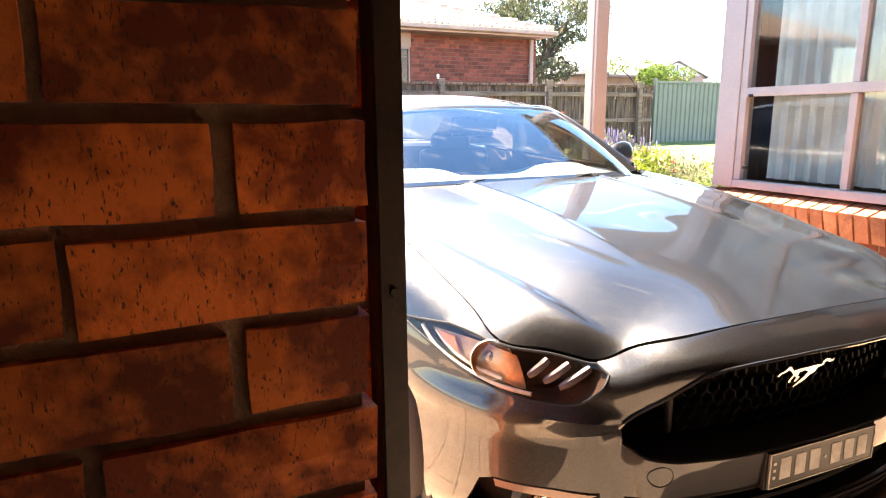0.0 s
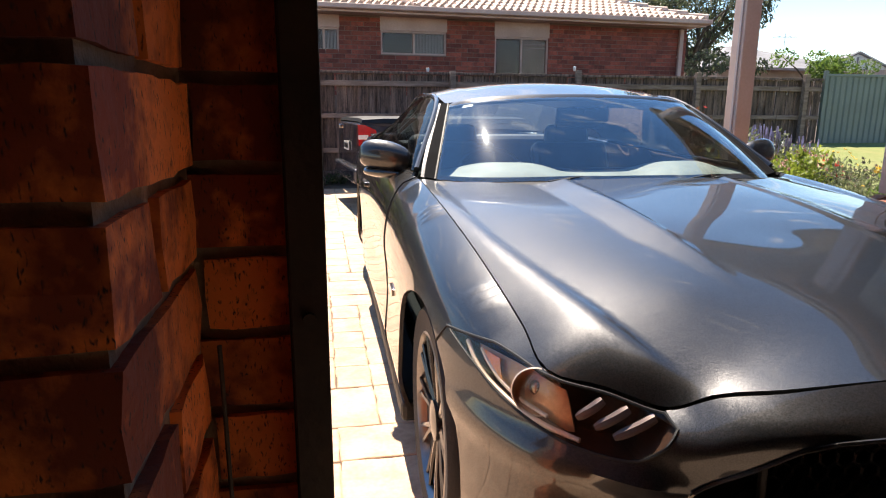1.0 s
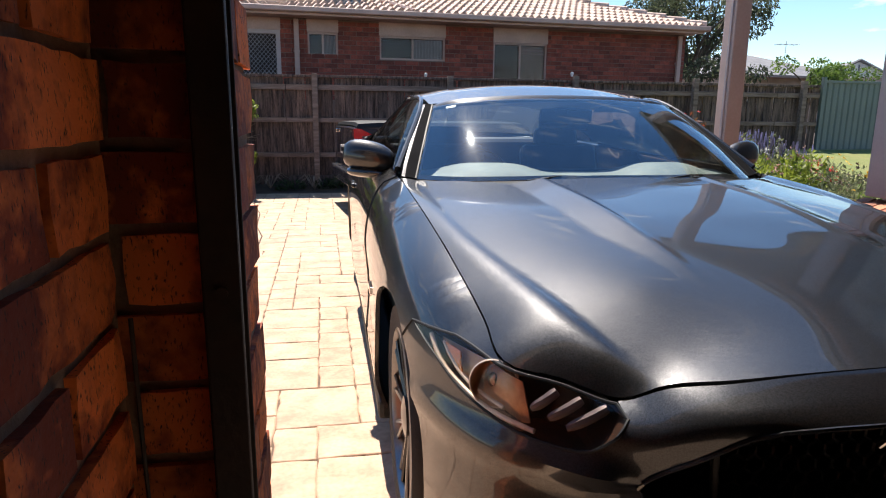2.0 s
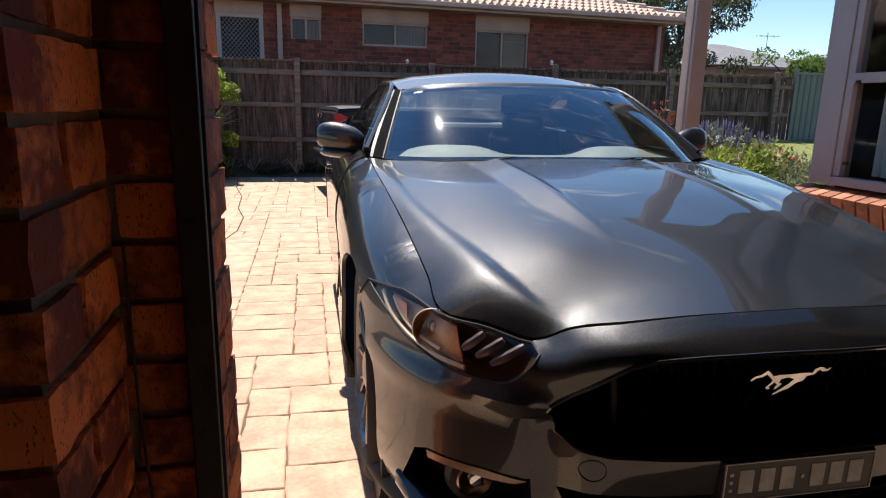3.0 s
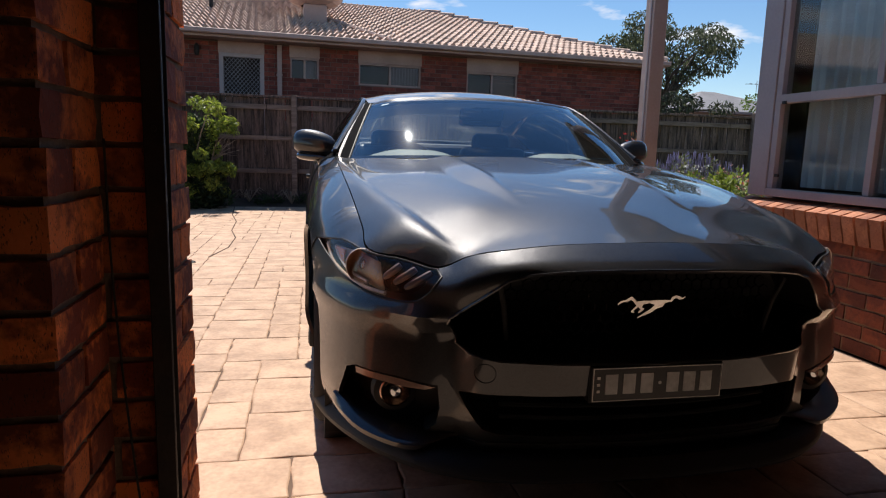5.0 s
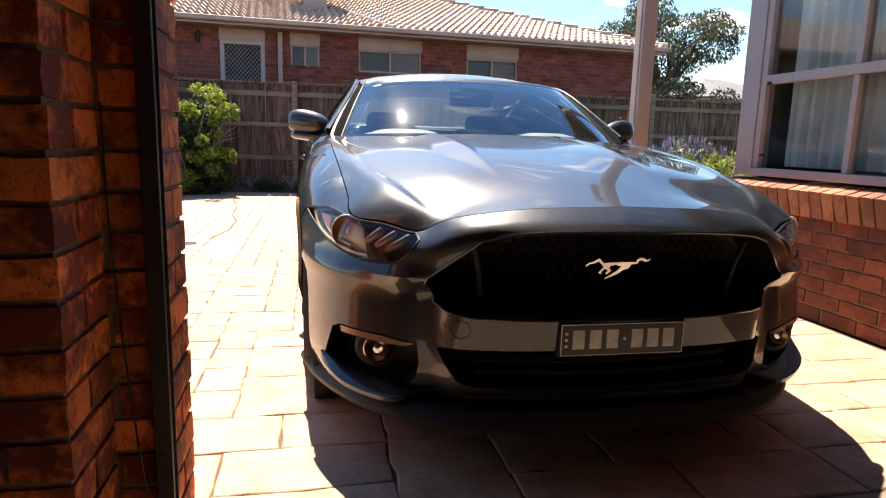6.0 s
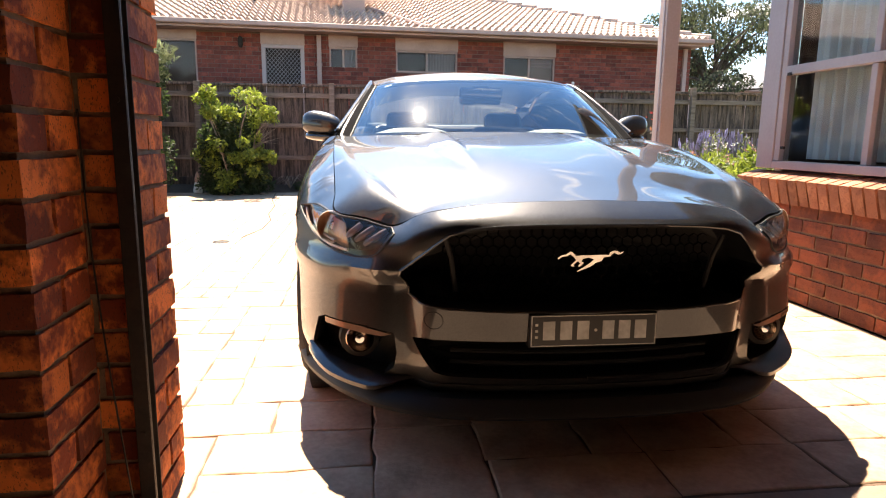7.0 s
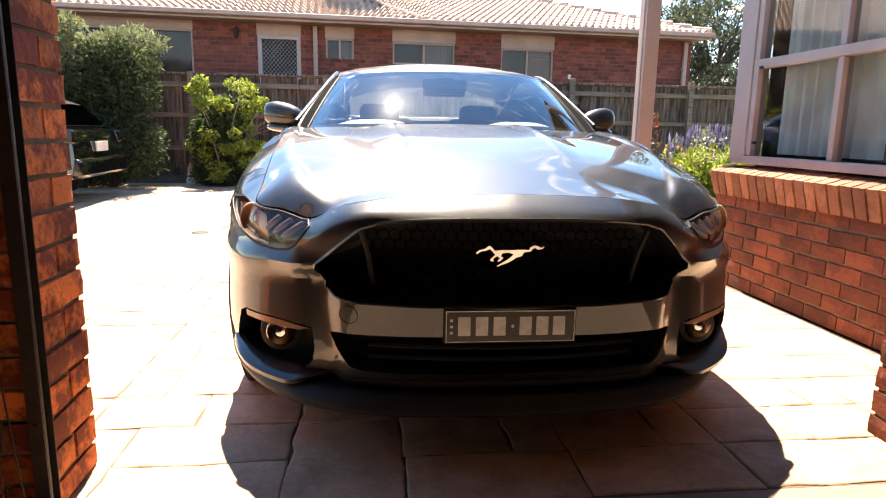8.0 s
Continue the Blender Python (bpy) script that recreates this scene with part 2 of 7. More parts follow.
M_AMBER = material("amber_plastic", (0.75, 0.22, 0.03), 0.2, scale=10, fine=80, coat=0.6)
M_RED = material("red_lamp", (0.42, 0.012, 0.012), 0.15, scale=12, fine=90, coat=0.8)
M_REFLECT = material("lamp_reflector", (0.42, 0.33, 0.27), 0.22, 1.0, scale=10, fine=90)
M_SCREEN = glass("windscreen_glass", (0.80, 0.90, 0.90), 0.03, 0.18, 0.002, (0.86, 0.95, 1.0))
M_SIDE_GLASS = glass("tinted_glass", (0.20, 0.24, 0.24), 0.008, 0.06, edge=0.4)
M_REAR_GLASS = glass("rear_window_glass", (0.55, 0.62, 0.62), 0.008, 0.06)
M_PANE = glass("window_pane", (0.84, 0.86, 0.84), 0.004, 0.045)
M_DASH = material("dashboard", (0.19, 0.225, 0.205), 0.65, scale=8, fine=120, bump=0.2, bump_scale=250)
M_LEATHER = material("black_leather", (0.075, 0.08, 0.085), 0.38, scale=8, fine=100, bump=0.3, bump_scale=160)
M_CURTAIN = material("sheer_curtain", (0.82, 0.80, 0.77), 0.9, scale=4, fine=120, bump=0.2, bump_scale=300)
M_DRAPE = material("ochre_drape", (0.34, 0.25, 0.13), 0.9, scale=4, fine=120, bump=0.3, bump_scale=200)
# near-black that stands in for the shade of unlit interiors
M_ROOM_SHADE = material("room_shade", (0.045, 0.036, 0.033), 0.9, scale=2, fine=20)
M_LEAF = material("leaf_green", (0.12, 0.18, 0.035), 0.6, other=(0.06, 0.11, 0.02), scale=3, fine=30, spread=0.35, island=True, through_light=0.42)
M_LEAF_YELLOW = material("leaf_yellow_green", (0.23, 0.27, 0.04), 0.5, other=(0.10, 0.14, 0.022), scale=3, fine=30, spread=0.35, island=True, through_light=0.42)
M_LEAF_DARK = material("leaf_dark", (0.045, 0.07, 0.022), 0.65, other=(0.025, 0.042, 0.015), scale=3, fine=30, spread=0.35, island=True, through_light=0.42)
M_LEAF_GREY = material("leaf_grey_green", (0.16, 0.175, 0.09), 0.7, other=(0.09, 0.11, 0.05), scale=3, fine=30, spread=0.3, island=True, through_light=0.42)
M_GUM = material("gum_leaf", (0.075, 0.088, 0.048), 0.55, other=(0.034, 0.046, 0.024), scale=2, fine=20, spread=0.35, island=True, through_light=0.42)
M_BARK = material("bark", (0.11, 0.085, 0.065), 0.9, other=(0.05, 0.04, 0.03), scale=5, fine=30, bump=0.8, bump_scale=25)
M_DRY = material("dry_twig", (0.26, 0.20, 0.15), 0.9, scale=8, fine=60)
M_LEAF_RED = material("leaf_dark_red", (0.16, 0.045, 0.03), 0.6, other=(0.08, 0.05, 0.02), scale=3, fine=30, spread=0.35, island=True, through_light=0.42)
M_LAVENDER = material("lavender", (0.44, 0.41, 0.56), 0.8, other=(0.20, 0.175, 0.21), scale=8, fine=60, spread=0.3, island=True, through_light=0.42)
M_PETAL_RED = material("red_petal", (0.62, 0.10, 0.06), 0.6, other=(0.5, 0.05, 0.05), scale=8, fine=60, spread=0.25, island=True, through_light=0.42)
M_PETAL_YELLOW = material("yellow_petal", (0.75, 0.52, 0.08), 0.6, scale=8, fine=60, spread=0.25, island=True, through_light=0.42)
M_PETAL_WHITE = material("white_petal", (0.80, 0.78, 0.72), 0.6, scale=8, fine=60, spread=0.1, island=True)
M_PLATE = material("plate_black", (0.012, 0.012, 0.012), 0.35, scale=20, fine=80)
M_TERRA = material("painted_clay", (0.55, 0.33, 0.24), 0.7, scale=12, fine=60)
M_PLATE_BAR = material("plate_grey", (0.62, 0.62, 0.60), 0.5, scale=20, fine=80)
M_EMBLEM = material("emblem_bright", (0.86, 0.84, 0.80), 0.16, 1.0, scale=20, fine=80)
M_PANE_FAR = glass("far_pane", (0.74, 0.69, 0.69), 0.01, 0.020, 0.0, (1.0, 0.93, 0.90))
M_NET = material("net_curtain", (0.36, 0.345, 0.35), 0.9, scale=4, fine=60)
M_RAIL = material("timber_rail", (0.26, 0.19, 0.155), 0.9, other=(0.13, 0.09, 0.07), scale=5, fine=40, amount=0.6, bump=0.5, bump_scale=40, streak=(0.5, 5, 5))
M_DRAPE_DARK = material("dark_drape", (0.075, 0.032, 0.022), 0.9, scale=4, fine=100, bump=0.3, bump_scale=200)
M_LIGHT_BAR = material("light_bar_grey", (0.21, 0.165, 0.175), 0.38, 0.3, scale=10, fine=60)
M_INNER = material("bare_inner_wall", (0.26, 0.155, 0.105), 0.9, scale=2, fine=30, bump=0.3)
M_PETAL_PINK = material("pink_petal", (0.75, 0.42, 0.36), 0.6, scale=8, fine=60, spread=0.2, island=True)
M_BLIND = material("brown_blind", (0.33, 0.245, 0.21), 0.85, scale=6, fine=90, bump=0.2, bump_scale=200)
# dark colour for the shade inside the neighbour's rooms
M_FAR_ROOM_SHADE = material("far_room_shade", (0.095, 0.080, 0.085), 0.9, scale=2, fine=20)
M_LAMP_INNER = material("lamp_inner_brown", (0.50, 0.29, 0.17), 0.30, 0.35, other=(0.34, 0.18, 0.10), scale=12, fine=90)
M_BLADE = material("pale_light_guide", (0.80, 0.66, 0.56), 0.25, 0.2, scale=12, fine=90)
M_INDICATOR = material("clear_indicator", (0.30, 0.20, 0.15), 0.18, 0.3, scale=3, fine=160, amount=0.7, coat=0.6)
M_BOWL = material("lamp_bowl_brown", (0.050, 0.028, 0.020), 0.35, scale=10, fine=60, specular=0.3)


# ---- small tools ----
def part(name, source, mat, parent=None, label="", smooth=False, kind="", solid=0.0):
    """Links a bmesh, or (vertices, faces), as one mesh object under a thing or a part."""
    me = bpy.data.meshes.new(name)
    if isinstance(source, tuple):
        me.from_pydata([tuple(v) for v in source[0]], [], source[1])
    else:
        source.to_mesh(me)
        source.free()
    for m in (mat if isinstance(mat, list) else [mat]):
        me.materials.append(m)
    if smooth:
        for p in me.polygons:
            p.use_smooth = True
        me.set_sharp_from_angle(angle=radians(42))
    ob = new(name, me)
    if solid:
        thicken(ob, solid, smooth)
    if parent:
        ob.parent = parent
    return tagged(ob, label, kind=kind)


def thicken(ob, depth, crisp=True):
    """Gives a sheet its thickness, with crisp edges."""
    mod = ob.modifiers.new("thickness", "SOLIDIFY")
    mod.thickness, mod.offset = depth, -1.0
    if crisp:
        cut = ob.modifiers.new("crisp", "EDGE_SPLIT")
        cut.split_angle = radians(55)


def thing(name, label, category, at=(0, 0, 0), turn=0.0, group="", kind=""):
    ob = new(name)
    ob.empty_display_size = 0.1
    ob.matrix_basis = pose(*at, 0, 0, turn)
    return tagged(ob, label, category, group, kind)


def bm_box(x0, x1, y0, y1, z0, z1, bevel=0.0, bm=None, seg=2):
    bm = bm or bmesh.new()
    r = bmesh.ops.create_cube(bm, size=1.0)
    for v in r["verts"]:
        v.co = Vector((x0 + (v.co.x + 0.5) * (x1 - x0), y0 + (v.co.y + 0.5) * (y1 - y0), z0 + (v.co.z + 0.5) * (z1 - z0)))
    if bevel:
        ed = {e for v in r["verts"] for e in v.link_edges}
        bmesh.ops.bevel(bm, geom=list(ed), offset=bevel, segments=seg, affect="EDGES", profile=0.5)
    return bm


def bm_cyl(p0, p1, r0, r1=None, n=12, bm=None, caps=True):
    bm = bm or bmesh.new()
    p0, p1 = Vector(p0), Vector(p1)
    r1 = r0 if r1 is None else r1
    q = (p1 - p0).to_track_quat("Z", "Y")
    rings = []
    for p, r in ((p0, r0), (p1, r1)):
        rings.append([bm.verts.new(p + q @ Vector((r * math.cos(2 * math.pi * i / n), r * math.sin(2 * math.pi * i / n), 0))) for i in range(n)])
    for i in range(n):
        bm.faces.new((rings[0][i], rings[0][(i + 1) % n], rings[1][(i + 1) % n], rings[1][i]))
    if caps:
        bm.faces.new(rings[0][::-1])
        bm.faces.new(rings[1])
    return bm


def bm_tube(points, radius, n=8, bm=None, close=False):
    """A round bar along a line of points; radius may be a list."""
    bm = bm or bmesh.new()
    pts = [Vector(p) for p in points]
    rings = []
    for i, p in enumerate(pts):
        a = pts[i - 1] if i or close else p
        b = pts[(i + 1) % len(pts)] if i < len(pts) - 1 or close else p
        q = (b - a).to_track_quat("Z", "Y")
        r = radius[i] if isinstance(radius, (list, tuple)) else radius
        rings.append([bm.verts.new(p + q @ Vector((r * math.cos(2 * math.pi * j / n), r * math.sin(2 * math.pi * j / n), 0))) for j in range(n)])
    last = len(rings) if close else len(rings) - 1
    for i in range(last):
        A, B = rings[i], rings[(i + 1) % len(rings)]
        for j in range(n):
            bm.faces.new((A[j], A[(j + 1) % n], B[(j + 1) % n], B[j]))
    if not close:
        bm.faces.new(rings[0][::-1])
        bm.faces.new(rings[-1])
    return bm


def bm_lathe(profile, n=24, axis="z", centre=(0, 0, 0), bm=None, close=False):
    """Turns (radius, height) pairs round an axis."""
    bm = bm or bmesh.new()
    c = Vector(centre)
    rings = []
    for r, h in profile:
        ring = []
        for i in range(n):
            a = 2 * math.pi * i / n
            p = {"z": (r * math.cos(a), r * math.sin(a), h), "x": (h, r * math.cos(a), r * math.sin(a)), "y": (r * math.sin(a), h, r * math.cos(a))}[axis]
            ring.append(bm.verts.new(c + Vector(p)))
        rings.append(ring)
    pairs = list(zip(rings, rings[1:])) + ([(rings[-1], rings[0])] if close else [])
    for A, B in pairs:
        for i in range(n):
            bm.faces.new((A[i], A[(i + 1) % n], B[(i + 1) % n], B[i]))
    return bm


def bm_prism(outline, depth, at=(0, 0, 0), axis="y", bm=None):
    """A flat outline (two coordinates a point) pushed out by depth along an axis."""
    bm = bm or bmesh.new()
    o = Vector(at)
    def place(a, b, d):
        return o + Vector({"y": (a, d, b), "x": (d, a, b), "z": (a, b, d)}[axis])
    A = [bm.verts.new(place(a, b, 0)) for a, b in outline]
    B = [bm.verts.new(place(a, b, depth)) for a, b in outline]
    bm.faces.new(A)
    bm.faces.new(B[::-1])
    for i in range(len(A)):
        j = (i + 1) % len(A)
        bm.faces.new((A[j], A[i], B[i], B[j]))
    bmesh.ops.recalc_face_normals(bm, faces=bm.faces)
    return bm


def grid(fn, nu, nv, flip=False):
    """Vertices and quads of a surface fn(u, v), both 0 to 1."""
    vs = [fn(i / nu, j / nv) for j in range(nv + 1) for i in range(nu + 1)]
    fs = []
    for j in range(nv):
        for i in range(nu):
            a = j * (nu + 1) + i
            f = (a, a + 1, a + nu + 2, a + nu + 1)
            fs.append(f[::-1] if flip else f)
    return vs, fs


def spline(points, n):
    """Points along a smooth line through the given ones."""
    P = np.array(points, float)
    return catmull(P, np.linspace(0, len(P) - 1, n))


def catmull(P, a):
    """Catmull-Rom through the rows of P at the places a (0 .. len-1)."""
    P = np.asarray(P, float)
    a = np.clip(np.asarray(a, float), 0, len(P) - 1)
    i = np.minimum(a.astype(int), len(P) - 2)
    f = (a - i)[..., None]
    g = lambda k: P[np.clip(k, 0, len(P) - 1)]
    p0, p1, p2, p3 = np.where((i == 0)[..., None], 2 * P[0] - P[1], g(i - 1)), g(i), g(i + 1), np.where((i >= len(P) - 2)[..., None], 2 * P[-1] - P[-2], g(i + 2))
    return 0.5 * (2 * p1 + (p2 - p0) * f + (2 * p0 - 5 * p1 + 4 * p2 - p3) * f ** 2 + (3 * p1 - p0 - 3 * p2 + p3) * f ** 3)


def inside(pts, poly):
    """Which of the points lie in the polygon."""
    p, q = np.asarray(pts, float), np.asarray(poly, float)
    x, y = p[:, 0], p[:, 1]
    res = np.zeros(len(p), bool)
    j = len(q) - 1
    for i in range(len(q)):
        xi, yi, xj, yj = q[i][0], q[i][1], q[j][0], q[j][1]
        hit = ((yi > y) != (yj > y)) & (x < (xj - xi) * (y - yi) / (yj - yi + 1e-12) + xi)
        res ^= hit
        j = i
    return res


def resample(poly, step, close=True):
    out = []
    n = len(poly)
    for i in range(n if close else n - 1):
        a, b = np.array(poly[i], float), np.array(poly[(i + 1) % n], float)
        k = max(1, int(np.ceil(np.linalg.norm(b - a) / step)))
        out += [a + (b - a) * t / k for t in range(k)]
    if not close:
        out.append(np.array(poly[-1], float))
    return out


def sheet(poly, holes, step, place):
    """Triangulates a flat outline with holes and lays it into space by place(list of points)."""
    loops = [resample(l, step) for l in [poly] + list(holes)]
    pts, edges = [], []
    for l in loops:
        b = len(pts)
        pts += list(l)
        edges += [(b + i, b + (i + 1) % len(l)) for i in range(len(l))]
    B = np.array(pts)
    lo, hi = B.min(0), B.max(0)
    gx, gy = np.meshgrid(np.arange(lo[0] + step * 0.5, hi[0], step), np.arange(lo[1] + step * 0.5, hi[1], step))
    gx = gx + (np.arange(gx.shape[0])[:, None] % 2) * step * 0.5
    G = np.stack([gx.ravel(), gy.ravel()], 1)
    ok = inside(G, loops[0])
    for h in loops[1:]:
        ok &= ~inside(G, h)
    G = G[ok]
    keep = np.ones(len(G), bool)
    for c in range(0, len(G), 400):
        d = ((G[c:c + 400, None, :] - B[None, :, :]) ** 2).sum(2).min(1)
        keep[c:c + 400] = d > (0.45 * step) ** 2
    G = G[keep]
    allp = [Vector((float(p[0]), float(p[1]))) for p in pts] + [Vector((float(p[0]), float(p[1]))) for p in G]
    v2, _, f2, *_ = delaunay_2d_cdt(allp, edges, [], 0, 1e-7)
    V = np.array([(v.x, v.y) for v in v2])
    C = np.array([V[list(f)].mean(0) for f in f2])
    ok = inside(C, loops[0])
    for h in loops[1:]:
        ok &= ~inside(C, h)
    faces = [tuple(f) for f, o in zip(f2, ok) if o]
    return [tuple(p) for p in place(V)], faces


def rng(seed):
    return np.random.RandomState(seed)


def leaf_cloud(blobs, count, size, seed, droop=0.0, long=1.7):
    """Many small folded leaves spread through soft lumps (centre, radii)."""
    r = rng(seed)
    vs, fs = [], []
    w = np.array([b[1][0] * b[1][1] * b[1][2] for b in blobs]) ** 0.67
    pick = r.choice(len(blobs), count, p=w / w.sum())
    for k in pick:
        c, rad = blobs[k]
        d = r.normal(size=3)
        d /= np.linalg.norm(d)
        p = np.array(c) + d * np.array(rad) * (0.45 + 0.6 * r.rand() ** 0.6)
        ax = d * 0.6 + r.normal(size=3) * 0.7
        ax[2] -= droop
        ax /= np.linalg.norm(ax)
        si = np.cross(ax, r.normal(size=3))
        si /= np.linalg.norm(si) + 1e-9
        up = np.cross(si, ax)
        s = size * (0.6 + 0.8 * r.rand())
        b = len(vs)
        vs += [p - ax * s * long * 0.5, p + si * s * 0.42 + up * s * 0.12, p + ax * s * long * 0.5, p - si * s * 0.42 + up * s * 0.12]
        fs += [(b, b + 1, b + 2), (b, b + 2, b + 3)]
    return [tuple(v) for v in vs], fs


def branches(name, parent, mat, base, tips, r0, seed, wander=0.08):
    """Tapered limbs that fork from a base to the given tips."""
    r = rng(seed)
    b = np.array(base, float)
    for t in tips:
        bm = bmesh.new()
        t = np.array(t, float)
        mid = b + (t - b) * 0.45 + np.array([0, 0, 0.12 * np.linalg.norm(t - b)]) + r.normal(size=3) * wander
        P = spline([b, mid, t], 7)
        bm_tube(P, [r0 * (1 - 0.8 * i / 6) for i in range(7)], 6, bm)
        part(name, bm, mat, parent, smooth=True)


# ---- ground ----
def ground_height(x, y):
    """Flat drive; the garden bed and the lawn rise towards the back fence."""
    x, y = np.asarray(x, float), np.asarray(y, float)
    ss = lambda a, b, t: np.clip((t - a) / (b - a), 0, 1) ** 2 * (3 - 2 * np.clip((t - a) / (b - a), 0, 1))
    right = ss(3.3, 4.6, x) * (0.16 + 0.50 * ss(4.5, 11.0, y)) * ss(3.0, 4.2, y)
    back = 0.26 * ss(10.32, 11.0, y) * (1 - ss(3.3, 4.6, x))
    return right + back - 0.035


def build_ground():
    # one sheet, fine near the place and coarse towards the horizon
    xs = np.concatenate([np.linspace(-400, -14, 8), np.linspace(-12, 24, 73), np.linspace(30, 420, 8)])
    ys = np.concatenate([np.linspace(-300, -8, 5), np.linspace(-6, 34, 81), np.linspace(42, 500, 8)])
    X, Y = np.meshgrid(xs, ys)
    Z = ground_height(X, Y)
    vs = [(float(a), float(b), float(c)) for a, b, c in zip(X.ravel(), Y.ravel(), Z.ravel())]
    n = len(xs)
    fs = [(j * n + i, j * n + i + 1, (j + 1) * n + i + 1, (j + 1) * n + i) for j in range(len(ys) - 1) for i in range(n - 1)]
    tagged(part("ground", (vs, fs), M_SOIL, label="bare brown garden soil under beds and fence", smooth=True), category="ground", kind="structure")


build_ground()


def patch(name, label, x0, x1, y0, y1, lift, mat, category, nx=30, ny=30, wob=0.0):
    def at(u, v):
        x, y = x0 + u * (x1 - x0), y0 + v * (y1 - y0)
        if wob:
            x += wob * math.sin(5 * v + 2) * (u < 0.01) - wob * math.sin(7 * v) * (u > 0.99)
            y += wob * math.sin(6 * u) * (v < 0.01)
        return (x, y, float(ground_height(x, y)) + lift)
    return tagged(part(name, grid(at, nx, ny), mat, label=label, smooth=True), category=category, kind="structure")


patch("lawn", "green mown lawn rising gently to the fence", 4.9, 16.0, 5.6, 10.72, 0.03, M_GRASS, "lawn", wob=0.2)

# drive: a bed for the stones; the stones follow at the end of the file
DRIVE = tagged(part("driveway", bm_box(-5.2, 3.30, 0.72, 10.36, -0.12, -0.0045), M_JOINT, label="pinkish tan stamped concrete driveway in ashlar pattern"), category="driveway", kind="structure")
tagged(part("floor", bm_box(-0.62, 3.9, -5.0, 0.718, -0.12, -0.004), material("garage_floor", (0.29, 0.21, 0.16), 0.7, scale=1.5, fine=30, bump=0.2), label="plain worn concrete garage floor"), category="floor", kind="structure")

# ---- garage ----
COURSE, JOINT = 0.0835, 0.010
Z_FIRST = 1.156 - 13 * COURSE
JAMB_L, JAMB_R, FRONT_Y, BACK_Y = 0.256, 2.640, 1.005, 0.775
WALL_TOP = 2.45


def wall(name, label, x0, x1, y0, y1, z0=0.0, z1=WALL_TOP, mat=None):
    return tagged(part(name, bm_box(x0, x1, y0, y1, z0, z1), mat or M_MORTAR, label=label), category="wall", kind="structure")


RECESS = 0.009
PIER_L = wall("wall_pier", "red-brown clay brick pier inside the garage", -0.60, 0.15 - RECESS, 0.50 + RECESS, 0.76)
JAMB_LEFT = wall("wall_jamb_left", "brick door jamb of speckled brown clay bricks", -0.60, JAMB_L - RECESS, BACK_Y + RECESS, FRONT_Y - RECESS)
JAMB_RIGHT = wall("wall_jamb_right", "brick door jamb beside the house wall", JAMB_R + RECESS, 3.29, BACK_Y + RECESS, FRONT_Y - RECESS)
wall("wall_lintel", "painted steel lintel and brick over the garage opening", -0.60, 3.45, BACK_Y + RECESS, FRONT_Y - RECESS, WALL_TOP, 2.62)
wall("wall_left", "plain rendered garage side wall", -0.74, -0.602, -5.0, FRONT_Y, 0, 2.6, M_INNER)
wall("wall_right", "plain rendered garage side wall", 3.62, 3.76, -5.0, 0.70, 0, 2.6, M_INNER)
wall("wall_back", "plain rendered garage back wall", -0.74, 3.76, -5.14, -5.002, 0, 2.6, M_INNER)
wall("wall_return", "plain rendered garage wall beside the opening", 3.292, 3.76, 0.702, FRONT_Y - RECESS, 0, 2.44, M_INNER)
tagged(part("ceiling", bm_box(-0.74, 3.76, -5.14, 0.786, 2.63, 2.70), M_INNER, label="plain plaster garage ceiling"), category="ceiling", kind="structure")
# eaves over the garage front, with fascia and gutter
tagged(part("eaves", bm_box(-4.5, 3.2, 1.0, 1.06, 2.64, 2.68), M_CREAM, label="cream soffit over the garage front"), category="eaves", kind="structure")
tagged(part("fascia", bm_box(-4.5, 3.2, 1.062, 1.09, 2.60, 2.76), M_TRIM, label="painted fascia board with gutter"), category="fascia", kind="structure")
tagged(part("roof_slab", bm_box(-4.5, 9.0, -5.3, 1.06, 2.72, 2.78), M_TILE_GREY, label="low garage roof"), category="roof", kind="structure")

# roller door guide: a dark steel channel on each side, with a cord beside it
def door_guide(name, x, sign):
    g = thing(name, "dark steel roller door guide channel, worn edges", "door guide", (x, 0.748, 0))
    w = 0.034 * sign
    lo, hi = min(0.0, -w), max(0.0, -w)
    part("web", bm_box(-w - 0.002, -w + 0.002, -0.020, 0.024, 0.0, 2.43, 0.001), M_STEEL_DARK, g)
    for y in (-0.0245, 0.0205):
        part("flange", bm_box(lo, hi, y, y + 0.004, 0.0, 2.43, 0.0012), M_STEEL_DARK, g)
    part("lip", bm_box(min(0, -0.004 * sign), max(0, -0.004 * sign), -0.020, -0.010, 0.0, 2.43, 0.001), M_STEEL_DARK, g)
    for z in (0.25, 1.02, 1.85):
        part("bolt", bm_cyl((-0.017 * sign, -0.0245, z), (-0.017 * sign, -0.029, z), 0.006, n=8), M_STEEL_DARK, g)
    return g


door_guide("door_guide", 0.264, 1)
door_guide("door_guide", 2.632, -1)
cord = thing("hanging_rope", "thin grey rope hanging beside the door guide", "rope", (0.17, 0.69, 0))
part("strand", bm_tube(spline([(-0.005, 0.03, 1.0), (0.0, 0.022, 0.75), (0.02, 0.012, 0.45), (0.055, -0.005, 0.12), (0.07, -0.01, 0.01)], 16), 0.0022, 6), M_STEEL_DARK, cord)

